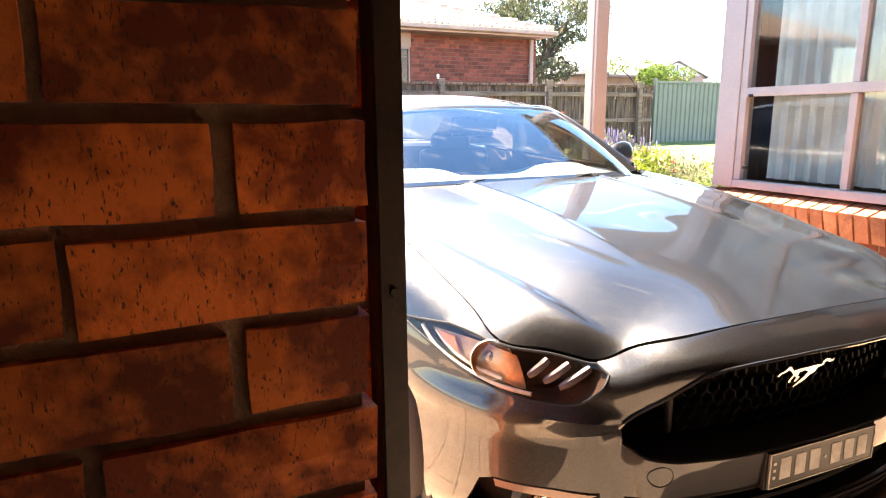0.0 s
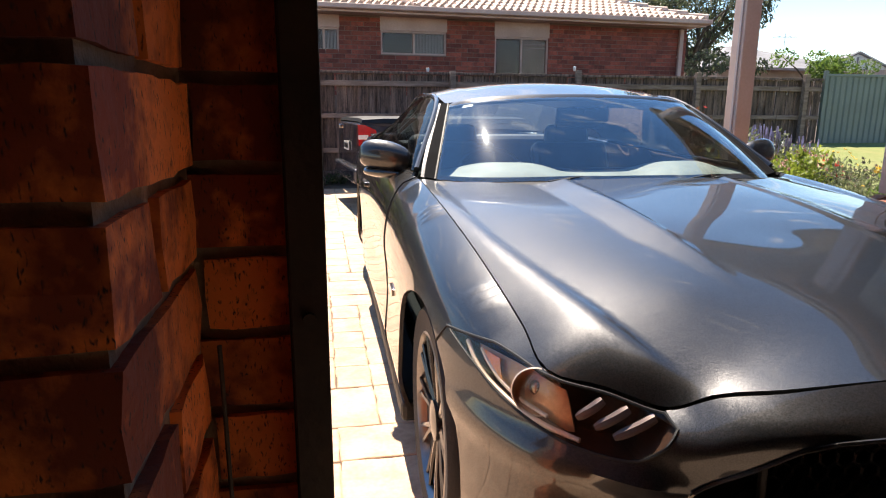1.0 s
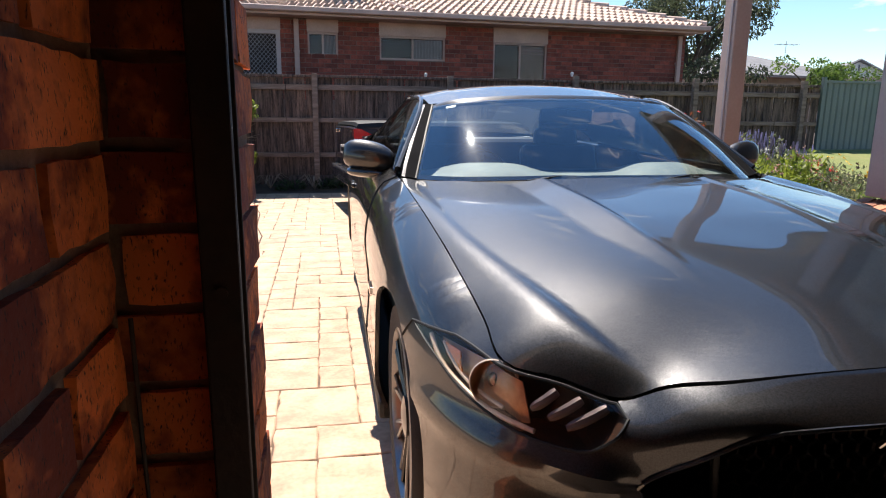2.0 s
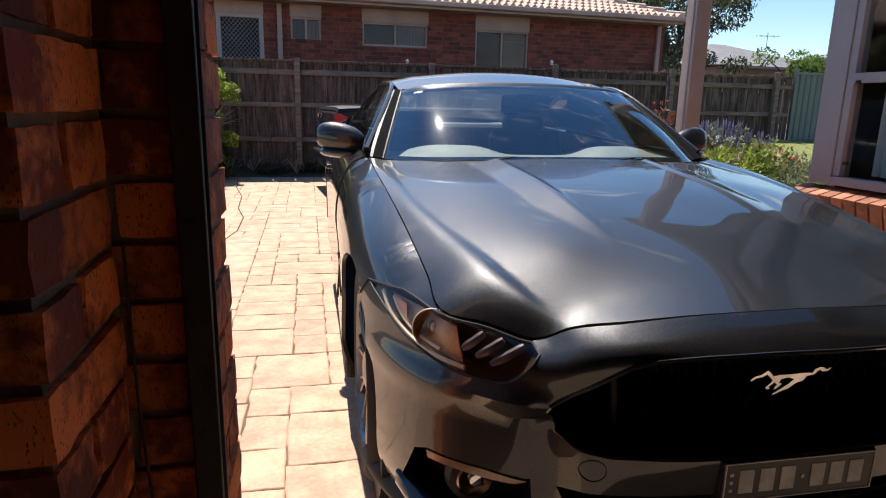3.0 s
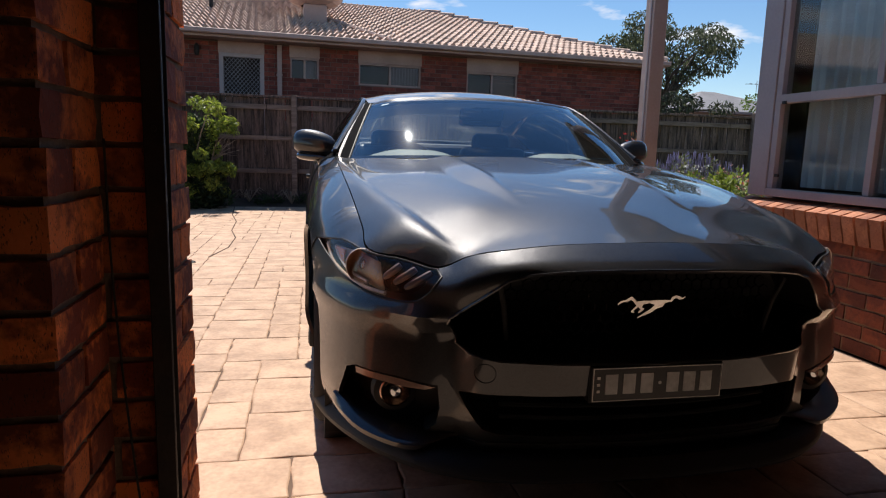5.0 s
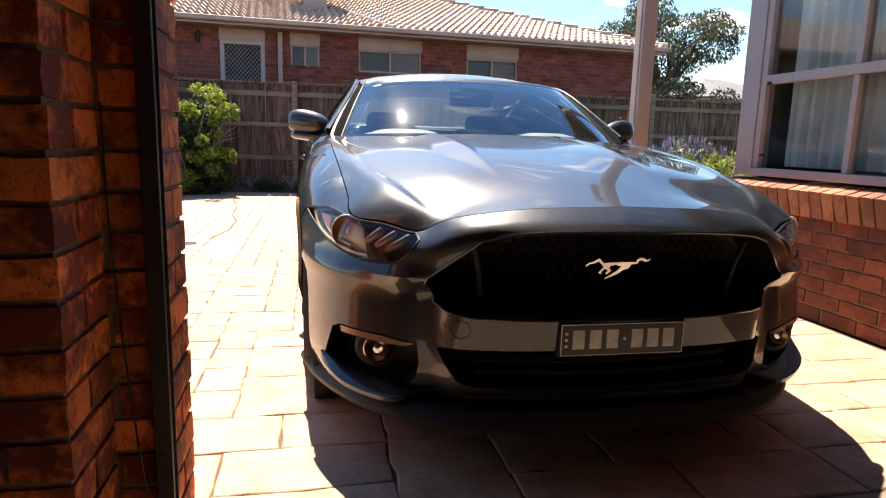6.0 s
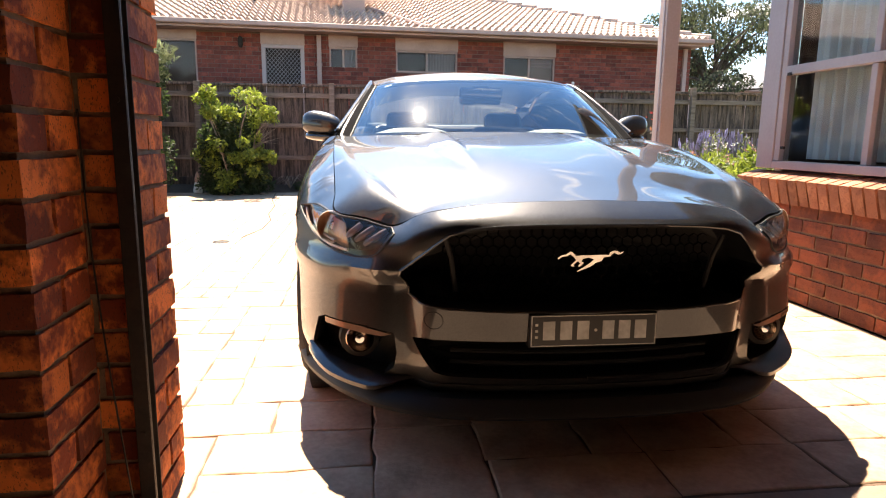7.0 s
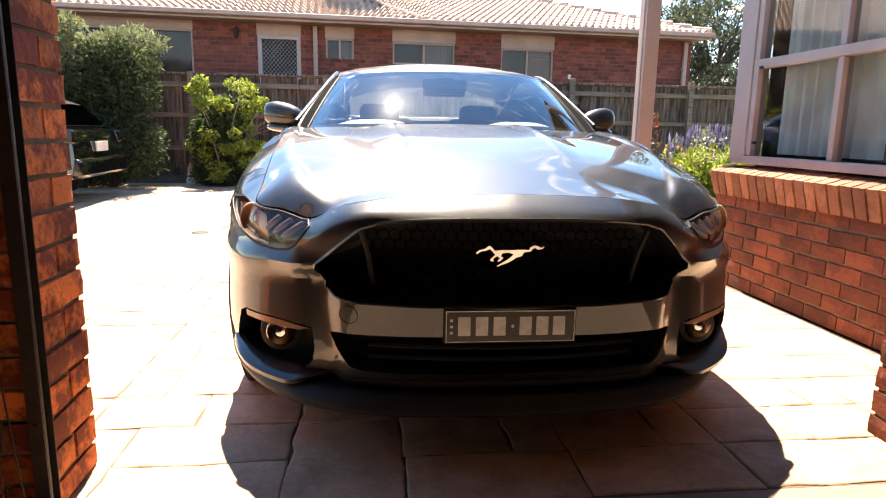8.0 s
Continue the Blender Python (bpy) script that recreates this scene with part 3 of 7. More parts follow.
# ---- house beside the drive ----
HX = 3.30
HOUSE = wall("wall_house", "red brick house wall under the window", HX + RECESS, HX + 0.22, FRONT_Y - 0.004, 3.20, 0.0, 0.60)
wall("wall_house_end", "red brick house wall turning the corner", HX + 0.222, 7.4, 3.0, 3.20 - RECESS, 0.0, 0.72)
# the room's gloom is put into the near-black colour of its surfaces
tagged(part("wall_room", bm_box(6.4, 6.5, 0.9, 3.2, 0.0, 2.6), M_ROOM_SHADE, label="inner room wall, near-black for the room's shade"), category="wall", kind="structure")
tagged(part("wall_room_south", bm_box(3.765, 6.4, 0.85, 0.95, 0.0, 2.6), M_ROOM_SHADE, label="inner room wall, near-black for the room's shade"), category="wall", kind="structure")
tagged(part("room_floor", bm_box(HX + 0.222, 6.4, 0.952, 2.998, 0.2, 0.3), M_ROOM_SHADE, label="carpeted room floor, near-black for the room's shade"), category="floor", kind="structure")
tagged(part("room_ceiling", bm_box(HX, 6.5, 0.95, 3.20, 2.62, 2.70), M_ROOM_SHADE, label="plain room ceiling, near-black for the room's shade"), category="ceiling", kind="structure")
tagged(part("eaves_house", bm_box(3.22, 7.5, 1.10, 3.34, 2.72, 2.76), M_CREAM, label="cream soffit over the house window"), category="eaves", kind="structure")
tagged(part("roof_house", bm_box(3.20, 7.6, 1.12, 4.62, 2.80, 2.90), M_TILE_GREY, label="house roof edge over the porch"), category="roof", kind="structure")


def house_window():
    w = thing("window_1", "mauve painted window with sheer curtains above brick sill", "window", (HX + 0.035, 0, 0), kind="structure")
    z0, z1, zm = 0.775, 2.62, 1.365
    part("corner_post", bm_box(-0.004, 0.10, 2.985, 3.145, z0, z1, 0.004), M_TRIM, w)
    part("window_frame", bm_box(0.005, 0.075, 2.935, 2.983, z0 + 0.05, z1, 0.003), M_TRIM, w)
    part("window_sill", bm_box(-0.006, 0.085, 1.02, 2.983, z0, z0 + 0.048, 0.004), M_TRIM, w)
    part("window_rail", bm_box(0.0, 0.07, 1.02, 2.933, zm - 0.025, zm + 0.028, 0.003), M_TRIM, w)
    for y in (2.255, 1.55):
        for a, b in ((z0 + 0.05, zm - 0.027), (zm + 0.03, z1)):
            part("mullion", bm_box(0.008, 0.066, y - 0.02, y + 0.02, a, b, 0.003), M_TRIM, w)
    edges = [(2.275, 2.933), (1.57, 2.235), (1.02, 1.53)]
    for y0, y1 in edges:
        for a, b in ((z0 + 0.05, zm - 0.027), (zm + 0.03, z1)):
            p = part("pane", bm_box(0.036, 0.040, y0, y1, a, b), M_PANE, w)
            p.visible_shadow = False
    # the window round the corner, seen through the room
    part("window_frame", bm_box(0.102, 0.16, 3.12, 3.18, z0, z1, 0.003), M_TRIM, w)
    part("window_sill", bm_box(0.162, 2.3, 3.11, 3.19, z0 - 0.05, z0 + 0.03, 0.003), M_TRIM, w)
    p = part("pane", bm_box(0.162, 2.3, 3.145, 3.149, z0 + 0.03, z1), M_PANE, w)
    p.visible_shadow = False
    for x in (0.9, 1.6):
        part("mullion", bm_box(x, x + 0.04, 3.13, 3.17, z0 + 0.03, z1, 0.003), M_TRIM, w)
    for z, dy in ((zm - 0.03, 0), (z0 + 0.12, 0)):
        part("latch", bm_box(-0.008, 0.006, 2.88, 2.912, z, z + 0.018, 0.003), M_STEEL_DARK, w)


house_window()


def curtain(name, label, x, y0, y1, mat, waves, depth, z0=0.84, z1=2.55, seed=1, along="y"):
    r = rng(seed)
    ph = r.rand(4) * 6
    def at(u, v):
        y = y0 + u * (y1 - y0)
        d = depth * (math.sin(waves * u * 6.283 + ph[0] + 0.5 * math.sin(9 * u + ph[1])) + 0.4 * math.sin(2.3 * waves * u * 6.283 + ph[2])) * (0.75 + 0.25 * (1 - v))
        z = z0 + v * (z1 - z0)
        return (x + d, y, z) if along == "y" else (y, x + d, z)
    c = thing(name, label, "curtain")
    part("cloth", grid(at, int(abs(waves)) * 10, 6), mat, c, smooth=True, solid=0.003)
    return c


curtain("curtain", "sheer white curtain hanging in soft folds", HX + 0.15, 1.1, 2.82, M_CURTAIN, 16, 0.020, seed=3)
curtain("drape", "ochre brown drape gathered at the window", HX + 0.115, 1.78, 1.95, M_DRAPE, 3, 0.03, seed=4)
curtain("drape", "dark red-brown drape drawn across the corner window", 3.04, HX + 0.125, HX + 0.165, M_DRAPE_DARK, 1, 0.004, z1=2.6, seed=8, along="x")
curtain("drape", "dark red-brown drape drawn across the corner window", 3.02, HX + 0.19, HX + 2.3, M_DRAPE_DARK, 14, 0.02, z0=0.80, z1=2.6, seed=5, along="x")

post = thing("verandah_post", "square salmon painted timber verandah post", "post", (3.197, 4.280, 0))
part("shaft", bm_box(0, 0.120, 0, 0.135, float(ground_height(3.3, 4.35)) - 0.05, 2.74, 0.006), M_POST, post)
part("cover_strip", bm_box(-0.010, 0.0, 0.028, 0.052, 0.02, 2.74, 0.002), M_TRIM, post)
tagged(part("beam", bm_box(3.20, 7.5, 4.28, 4.42, 2.745, 2.80), M_TRIM, label="painted verandah beam on the post"), category="beam", kind="structure")


# ---- the grey coupe ----
# half plan of the body at its widest (u across, s back from the nose) and the upper edge of the body side (u, s, z)
PLAN = np.array([(0, 0), (0.25, 0.012), (0.40, 0.036), (0.49, 0.066), (0.575, 0.112), (0.66, 0.178), (0.755, 0.285), (0.843, 0.45), (0.902, 0.64),
                 (0.932, 0.90), (0.938, 1.30), (0.938, 1.75), (0.942, 2.40), (0.955, 3.20), (0.952, 3.90), (0.91, 4.40), (0.74, 4.70), (0.40, 4.775), (0, 4.79)])
EDGE = np.array([(0, 0.066, 0.776), (0.25, 0.078, 0.768), (0.40, 0.106, 0.750), (0.488, 0.153, 0.727), (0.565, 0.188, 0.688), (0.65, 0.255, 0.702), (0.743, 0.328, 0.716),
                 (0.750, 0.46, 0.760), (0.761, 0.64, 0.806), (0.777, 0.90, 0.862)])
EDGE = np.vstack([EDGE, [(0.797, 1.30, 0.922), (0.812, 1.75, 0.956), (0.880, 2.40, 0.962), (0.892, 3.20, 0.985), (0.845, 3.90, 1.015),
                         (0.76, 4.40, 1.035), (0.62, 4.64, 1.03), (0.35, 4.70, 1.025), (0, 4.715, 1.02)]])
SHOULDER = np.array([[z] for z in (0.60, 0.60, 0.60, 0.59, 0.57, 0.565, 0.565, 0.575, 0.60, 0.63, 0.66, 0.68, 0.70, 0.73, 0.74, 0.72, 0.70, 0.70, 0.70)])
LOW = np.array([[z] for z in (0.205, 0.205, 0.205, 0.20, 0.195, 0.19, 0.19, 0.19, 0.19, 0.20, 0.20, 0.20, 0.20, 0.20, 0.21, 0.25, 0.28, 0.28, 0.28)])
CURVE = np.array([[n] for n in (2.4, 2.4, 2.3, 2.1, 1.8, 1.6, 1.6, 1.9, 2.0, 2.0, 2.0, 2.0, 2.2, 2.4, 2.4, 2.0, 1.8, 1.8, 1.8)])
PLAN_LEN = np.concatenate([[0], np.cumsum(np.linalg.norm(np.diff(PLAN, axis=0), axis=1))])
RISE = 0.62


def smooth01(x):
    x = np.clip(x, 0, 1)
    return x * x * (3 - 2 * x)


def body_side(a, v):
    """The body's skin: a runs along the plan, v from the lower edge (0) to the upper edge (1)."""
    a, v = np.broadcast_arrays(np.asarray(a, float), np.asarray(v, float))
    sgn = np.where(a < 0, -1.0, 1.0)
    a = np.abs(a)
    o, t = catmull(PLAN, a), catmull(EDGE, a)
    z2, zb, cn = catmull(SHOULDER, a)[..., 0], catmull(LOW, a)[..., 0], catmull(CURVE, a)[..., 0]
    d = catmull(PLAN, a + 0.01) - catmull(PLAN, a - 0.01)
    n = np.stack([d[..., 1], -d[..., 0]], -1)
    n = n / (np.linalg.norm(n, axis=-1, keepdims=True) + 1e-9)
    z1 = 0.33
    low, mid = np.clip(v / 0.25, 0, 1), np.clip((v - 0.25) / 0.35, 0, 1)
    q = np.clip((v - 0.6) / 0.4, 0, 1)
    f = 1 - (1 - q ** cn) ** (1 / cn)
    lip = np.clip((4.8 - a) / 1.5, 0, 1)
    f = lip * np.clip((q - 0.60) / 0.40, 0, 1) ** 1.7 + (1 - lip) * f
    z = np.where(v < 0.25, zb + (z1 - zb) * low, np.where(v < 0.6, z1 + (z2 - z1) * mid, z2 + (t[..., 2] - z2) * q))
    inn = 0.035 * (1 - low) ** 2 + 0.012 * np.sin(np.pi * mid) * np.clip((a - 9.5) / 1.5, 0, 1) * np.clip((13.5 - a) / 1.5, 0, 1)
    # a crest under the lamps that falls in below, and the bar between the grilles leaning slightly down
    corner = np.clip((a - 3.2) / 1.2, 0, 1) * np.clip((8.6 - a) / 2.4, 0, 1)
    inn = inn - corner * np.where(z > 0.56, 0.036 * np.exp(-((z - 0.56) / 0.030) ** 2), 0.036 - 0.024 * smooth01((0.56 - z) / 0.05) + 0.07 * np.clip(0.515 - z, 0, 0.13))
    # below the crest the cheek faces more to the front, and turns sharply at its outer end
    cheek = 0.030 * smooth01((a - 2.8) / 1.0) - 0.052 * smooth01((a - 3.6) / 2.6) + 0.022 * smooth01((a - 6.0) / 1.6)
    inn = inn + cheek * smooth01((0.57 - z) / 0.05)
    inn = inn - 0.012 * np.clip((4.0 - a) / 1.0, 0, 1) * np.clip((z - 0.34) / 0.13, 0, 1) * np.clip((0.56 - z) / 0.09, 0, 1)
    # the lip over the upper grille juts forward
    jut = np.clip((z - 0.60) / 0.115, 0, 1) ** 2 * np.clip((0.776 - z) / 0.058, 0, 1)
    inn = inn - 0.026 * jut * smooth01((4.5 - a) / 2.8)
    inn = inn + 0.036 * smooth01((7.6 - a) / 2.6) * smooth01((0.66 - z) / 0.14)
    us = o + (t[..., :2] - o) * f[..., None] - n * inn[..., None]
    return np.stack([us[..., 0] * sgn, us[..., 1], z], -1)


TABLE_A, TABLE_V = np.meshgrid(np.linspace(0, 18, 361), np.linspace(0, 1, 81), indexing="ij")
TABLE_P = body_side(TABLE_A, TABLE_V)


def find(k, value, z, lo=0.0, hi=18.0):
    """The (a, v) at which the skin has coordinate k (0: u, 1: s) equal to value at height z."""
    m = (TABLE_A >= lo) & (TABLE_A <= hi)
    e = np.where(m, (TABLE_P[..., k] - value) ** 2 + (TABLE_P[..., 2] - z) ** 2, 9e9)
    i = np.unravel_index(np.argmin(e), e.shape)
    a, v = float(TABLE_A[i]), float(TABLE_V[i])
    for _ in range(12):
        p = body_side(a, v)
        pa, pv = body_side(min(a + 1e-3, 18), v), body_side(a, min(v + 1e-3, 1.0) if v < 0.999 else v - 1e-3)
        J = np.array([[(pa[k] - p[k]) / 1e-3, (pv[k] - p[k]) / (1e-3 if v < 0.999 else -1e-3)], [(pa[2] - p[2]) / 1e-3, (pv[2] - p[2]) / (1e-3 if v < 0.999 else -1e-3)]])
        st = np.linalg.lstsq(J, np.array([value - p[k], z - p[2]]), rcond=None)[0]
        a, v = float(np.clip(a + np.clip(st[0], -0.2, 0.2), lo, hi)), float(np.clip(v + np.clip(st[1], -0.05, 0.05), 0, 1))
    return a, v


def flat(av):
    a, v = av
    return (math.copysign(float(np.interp(abs(a), np.arange(19), PLAN_LEN)), a), v * RISE)


def lay_skin(V, push=0.0):
    a = np.sign(V[:, 0]) * np.interp(np.abs(V[:, 0]), PLAN_LEN, np.arange(19))
    v = np.clip(V[:, 1] / RISE, 0, 1)
    P = body_side(a, v)
    if push:
        P1, P2 = body_side(a + 0.02, v), body_side(a, np.clip(v - 0.01, 0, 1))
        n = np.cross(P1 - P, P2 - P)
        n /= np.linalg.norm(n, axis=1, keepdims=True) + 1e-12
        out = np.sign((n * (P - np.array([0, 2.4, 0.5]))).sum(1))[:, None]
        P = P + n * out * push
    return P


def skin_line(points, push=0.0, n=6):
    """A line on the skin through flat points, for seams and trims."""
    return [tuple(p) for p in lay_skin(np.array(resample(points, 0.02, False)), push)]


def mirror_flat(poly):
    return [(-x, y) for x, y in poly]


CAR = thing("parked_coupe", "dark grey metallic two-door coupe parked on the drive", "car", (1.418, 0.90, 0.0), -0.8)

WHEEL_F, WHEEL_R, WHEEL_Z, ARCH = 0.87, 3.59, 0.344, 0.376


def arch(s0, from_deg, to_deg, n, r=ARCH):
    out = []
    for i in range(n + 1):
        d = radians(from_deg + (to_deg - from_deg) * i / n)
        out.append(flat(find(1, s0 + r * math.cos(d), WHEEL_Z + r * math.sin(d), 5.0, 16.5)))
    return out


LOWDEG = math.degrees(math.asin((0.20 - WHEEL_Z) / ARCH))
# front lamp outline on the skin, right half
LAMP_LOW = [flat(find(0, u, z, 3.5, 8.6)) for u, z in ((0.565, 0.672), (0.598, 0.630), (0.634, 0.602), (0.70, 0.598), (0.765, 0.612), (0.815, 0.638), (0.845, 0.668))]
LAMP_TIP = flat(find(1, 0.640, 0.710, 6.0, 9.0))
LAMP_LOW = [tuple(p) for p in spline(LAMP_LOW + [LAMP_TIP], 28)]
LAMP_UP = [flat((a, 0.992)) for a in (5.9, 5.4, 4.9, 4.4, 4.05)]
LAMP_MID = [flat(find(1, 0.47, 0.726, 5.5, 8.5))]
LAMP = LAMP_LOW + LAMP_MID + LAMP_UP

# bumper: from lamp to lamp, round to the wheel arches
af = arch(WHEEL_F, 180 - LOWDEG, 122, 10)
half = [flat((0, 1)), flat((1, 1)), flat((2, 1)), flat((3, 1)), flat((3.6, 1)), flat((4.0, 1.0))] + LAMP_LOW + af[::-1]
low_line = [flat((af_a, 0)) for af_a in (6.5, 5, 4, 3, 2, 1, 0)]
right = half + low_line
BUMPER = right + [p for p in mirror_flat(right)[::-1] if abs(p[0]) > 1e-6]

uz = lambda pts, lo=0, hi=8: [flat(find(0, u, z, lo, hi)) if u > 1e-6 else flat((0, find(0, 0.0005, z, 0, 1)[1])) for u, z in pts]
grille_half = uz([(0, 0.717), (0.15, 0.716), (0.28, 0.711), (0.37, 0.701), (0.415, 0.687), (0.445, 0.662), (0.49, 0.622), (0.548, 0.572), (0.550, 0.556), (0.520, 0.497), (0.490, 0.476), (0.42, 0.468), (0.25, 0.464), (0, 0.463)])
GRILLE = grille_half + [p for p in mirror_flat(grille_half)[::-1] if abs(p[0]) > 1e-6]
lower_half = uz([(0, 0.374), (0.30, 0.373), (0.48, 0.371), (0.512, 0.364), (0.485, 0.31), (0.452, 0.268), (0.41, 0.258), (0.2, 0.254), (0, 0.253)])
LOWER = lower_half + [p for p in mirror_flat(lower_half)[::-1] if abs(p[0]) > 1e-6]
FOG = uz([(0.565, 0.374), (0.66, 0.388), (0.777, 0.398), (0.80, 0.384), (0.822, 0.285), (0.78, 0.262), (0.66, 0.236), (0.60, 0.232), (0.566, 0.262), (0.558, 0.31)])
STEP = 0.03


def skin_part(name, poly, holes, mat, label="", step=STEP, solid=0.014, push=0.0, parent=None):
    vs, fs = sheet(poly, holes, step, lambda V: lay_skin(V, push))
    ob = part(name, (vs, fs), mat, parent or CAR, label, smooth=True)
    bm = bmesh.new()
    bm.from_mesh(ob.data)
    bmesh.ops.recalc_face_normals(bm, faces=bm.faces)
    c = Vector((0, 2.3, 0.5))
    if sum((f.normal.dot(f.calc_center_median() - c)) * f.calc_area() for f in bm.faces) < 0:
        bmesh.ops.reverse_faces(bm, faces=bm.faces)
    bm.to_mesh(ob.data)
    bm.free()
    if solid:
        thicken(ob, solid)
    return ob


skin_part("front_bumper", BUMPER, [GRILLE, LOWER, FOG, mirror_flat(FOG)[::-1]], M_PAINT, step=0.026)
for sg in (1, -1):
    mir = (lambda p: p) if sg > 0 else mirror_flat
    arch_all = arch(WHEEL_F, 122, LOWDEG, 16)
    door_s = 1.74
    aD = find(1, door_s, 0.5, 9, 13)[0]
    fender = [LAMP_TIP] + LAMP_MID + [flat((5.9, 0.992)), flat((6.0, 1.0))] + [flat((a, 1)) for a in (6.5, 7, 8, 9, 10, 10.6)] + [flat((aD - 0.06, 1)), flat((aD, 0.5)), flat((aD, 0))] + arch_all[::-1]
    skin_part("fender", mir(fender), [], M_PAINT, step=0.035)
    aE = find(1, 3.05, 0.5, 11, 14)[0]
    door = [flat((aD + 0.01, 0)), flat((aD + 0.01, 0.5)), flat((aD - 0.05, 1)), flat((aE, 1)), flat((aE + 0.02, 0.5)), flat((aE - 0.05, 0))]
    d = skin_part("door", mir(door), [], M_PAINT, step=0.07)
    arch_rear = arch(WHEEL_R, 180 - LOWDEG, LOWDEG, 26, 0.385)
    quarter = [flat((aE - 0.04, 0)), flat((aE + 0.03, 0.5)), flat((aE + 0.01, 1))] + [flat((a, 1)) for a in (13.5, 14, 15, 15.8)] + [flat((15.8, 0.5)), flat((15.6, 0.0))] + arch_rear[::-1]
    skin_part("rear_quarter", mir(quarter), [], M_PAINT, step=0.07)
    part("door_handle", bm_box(0.95 * sg - 0.012, 0.95 * sg + 0.012, 2.72, 2.92, 0.80, 0.825, 0.008), M_PAINT, d)
    # black sill and side badge
    part("side_skirt", bm_box(min(0.80 * sg, 0.925 * sg), max(0.80 * sg, 0.925 * sg), 1.26, 3.20, 0.135, 0.215, 0.02), M_BLACK, CAR)
    part("side_badge", bm_box(0.938 * sg - 0.004, 0.938 * sg + 0.006, 1.40, 1.50, 0.56, 0.585, 0.002), M_CHROME, CAR, "small chrome side badge")
    # seams round lamp, bumper and door
    part("bumper_seam", bm_tube(skin_line(mir([LAMP_TIP, af[-1]]), 0.001), 0.0028, 6), M_BLACK, CAR)
    part("door_seam", bm_tube(skin_line(mir([flat((aD, 0.02)), flat((aD, 0.5)), flat((aD - 0.055, 1))]), 0.001), 0.003, 6), M_BLACK, CAR)
tail = [flat((15.81, 0)), flat((15.81, 0.5)), flat((15.81, 1)), flat((16.5, 1)), flat((17.2, 1)), flat((18, 1)), flat((18, 0)), flat((17, 0)), flat((16.4, 0))]
for sg in (1, -1):
    skin_part("rear_bumper", tail if sg > 0 else mirror_flat(tail), [], M_PAINT, step=0.08)

# ---- bonnet ----
EDGE_A = np.linspace(0, 11.0, 45)
BON_EDGE = catmull(EDGE, EDGE_A)
REAR = [(0.80, 1.66), (0.70, 1.575), (0.55, 1.47), (0.42, 1.405), (0.36, 1.385), (0.25, 1.375), (0.12, 1.37), (0, 1.37)]


FOOT_S = (0.06, 0.153, 0.21, 0.27, 0.36, 0.46, 0.57, 0.69, 0.84, 1.0, 1.25, 1.6)
FOOT_U = (0.42, 0.489, 0.517, 0.545, 0.580, 0.608, 0.638, 0.668, 0.698, 0.716, 0.730, 0.742)
FOOT_Z = (0.69, 0.727, 0.745, 0.765, 0.793, 0.813, 0.831, 0.849, 0.870, 0.890, 0.917, 0.943)


def soft_line(s, xs, ys, reach):
    """A polyline rounded off at its corners."""
    return sum(np.interp(s + d, xs, ys) for d in np.linspace(-reach, reach, 9)) / 9


def bonnet_dome(u, s):
    """The raised middle with its two flanks."""
    u = np.abs(u)
    along = smooth01((s - 0.36) / 0.50)
    mid = 0.272 + 0.045 * (s - 0.38)
    wide = np.interp(s, (0.36, 0.53, 0.74, 1.4), (0.012, 0.055, 0.102, 0.110))
    dome = 0.023 * along * np.clip((mid + wide - u) / wide, 0, 1)
    return dome - 0.0055 * along * smooth01((mid - u) / 0.022)


def rbf(points, heights, loose):
    P = np.array(points, float)
    d = np.linalg.norm(P[:, None] - P[None], axis=2)
    K = np.where(d > 0, d * d * np.log(d + 1e-12), 0.0)
    n = len(P)
    A = np.zeros((n + 3, n + 3))
    A[:n, :n], A[:n, n], A[:n, n + 1:], A[n, :n], A[n + 1:, :n] = K, 1, P, 1, P.T
    w = np.linalg.solve(A + np.diag(list(loose) + [0] * 3), np.concatenate([heights, [0, 0, 0]]))
    def at(Q):
        Q = np.asarray(Q, float)
        d = np.linalg.norm(Q[:, None] - P[None], axis=2)
        return np.where(d > 0, d * d * np.log(d + 1e-12), 0.0) @ w[:n] + w[n] + Q @ w[n + 1:]
    return at


def both_sides(points):
    return [(sg * p[0], p[1], p[2]) for sg in (1, -1) for p in points if sg > 0 or p[0] > 1e-6]


# the middle sheet, out to the foot of the wings
SPINE = [(0, 0.20, 0.803), (0, 0.40, 0.848), (0, 0.70, 0.897), (0, 1.00, 0.938), (0, 1.20, 0.960), (0, 1.37, 0.976),
         (0.36, 1.385, 0.966), (0.60, 1.50, 0.955), (0.30, 0.40, 0.836), (0.45, 0.70, 0.880), (0.42, 0.40, 0.832), (0.50, 1.00, 0.918), (0.40, 0.20, 0.763), (0.30, 0.20, 0.783)]
NOSE = [tuple(p) for p in BON_EDGE[:13]]
FEET = [(soft_line(v, FOOT_S, FOOT_U, 0.02), v, float(np.interp(v, FOOT_S, FOOT_Z))) for v in (0.21, 0.27, 0.36, 0.46, 0.57, 0.69, 0.84, 1.0, 1.25, 1.5)]
pts = both_sides(NOSE + SPINE + FEET)
BON_MID = rbf([p[:2] for p in pts], np.array([p[2] - float(bonnet_dome(p[0], p[1])) for p in pts]), [2e-4 if p[1] < 0.16 else 0.003 for p in pts])
SIDE = BON_EDGE[12:]


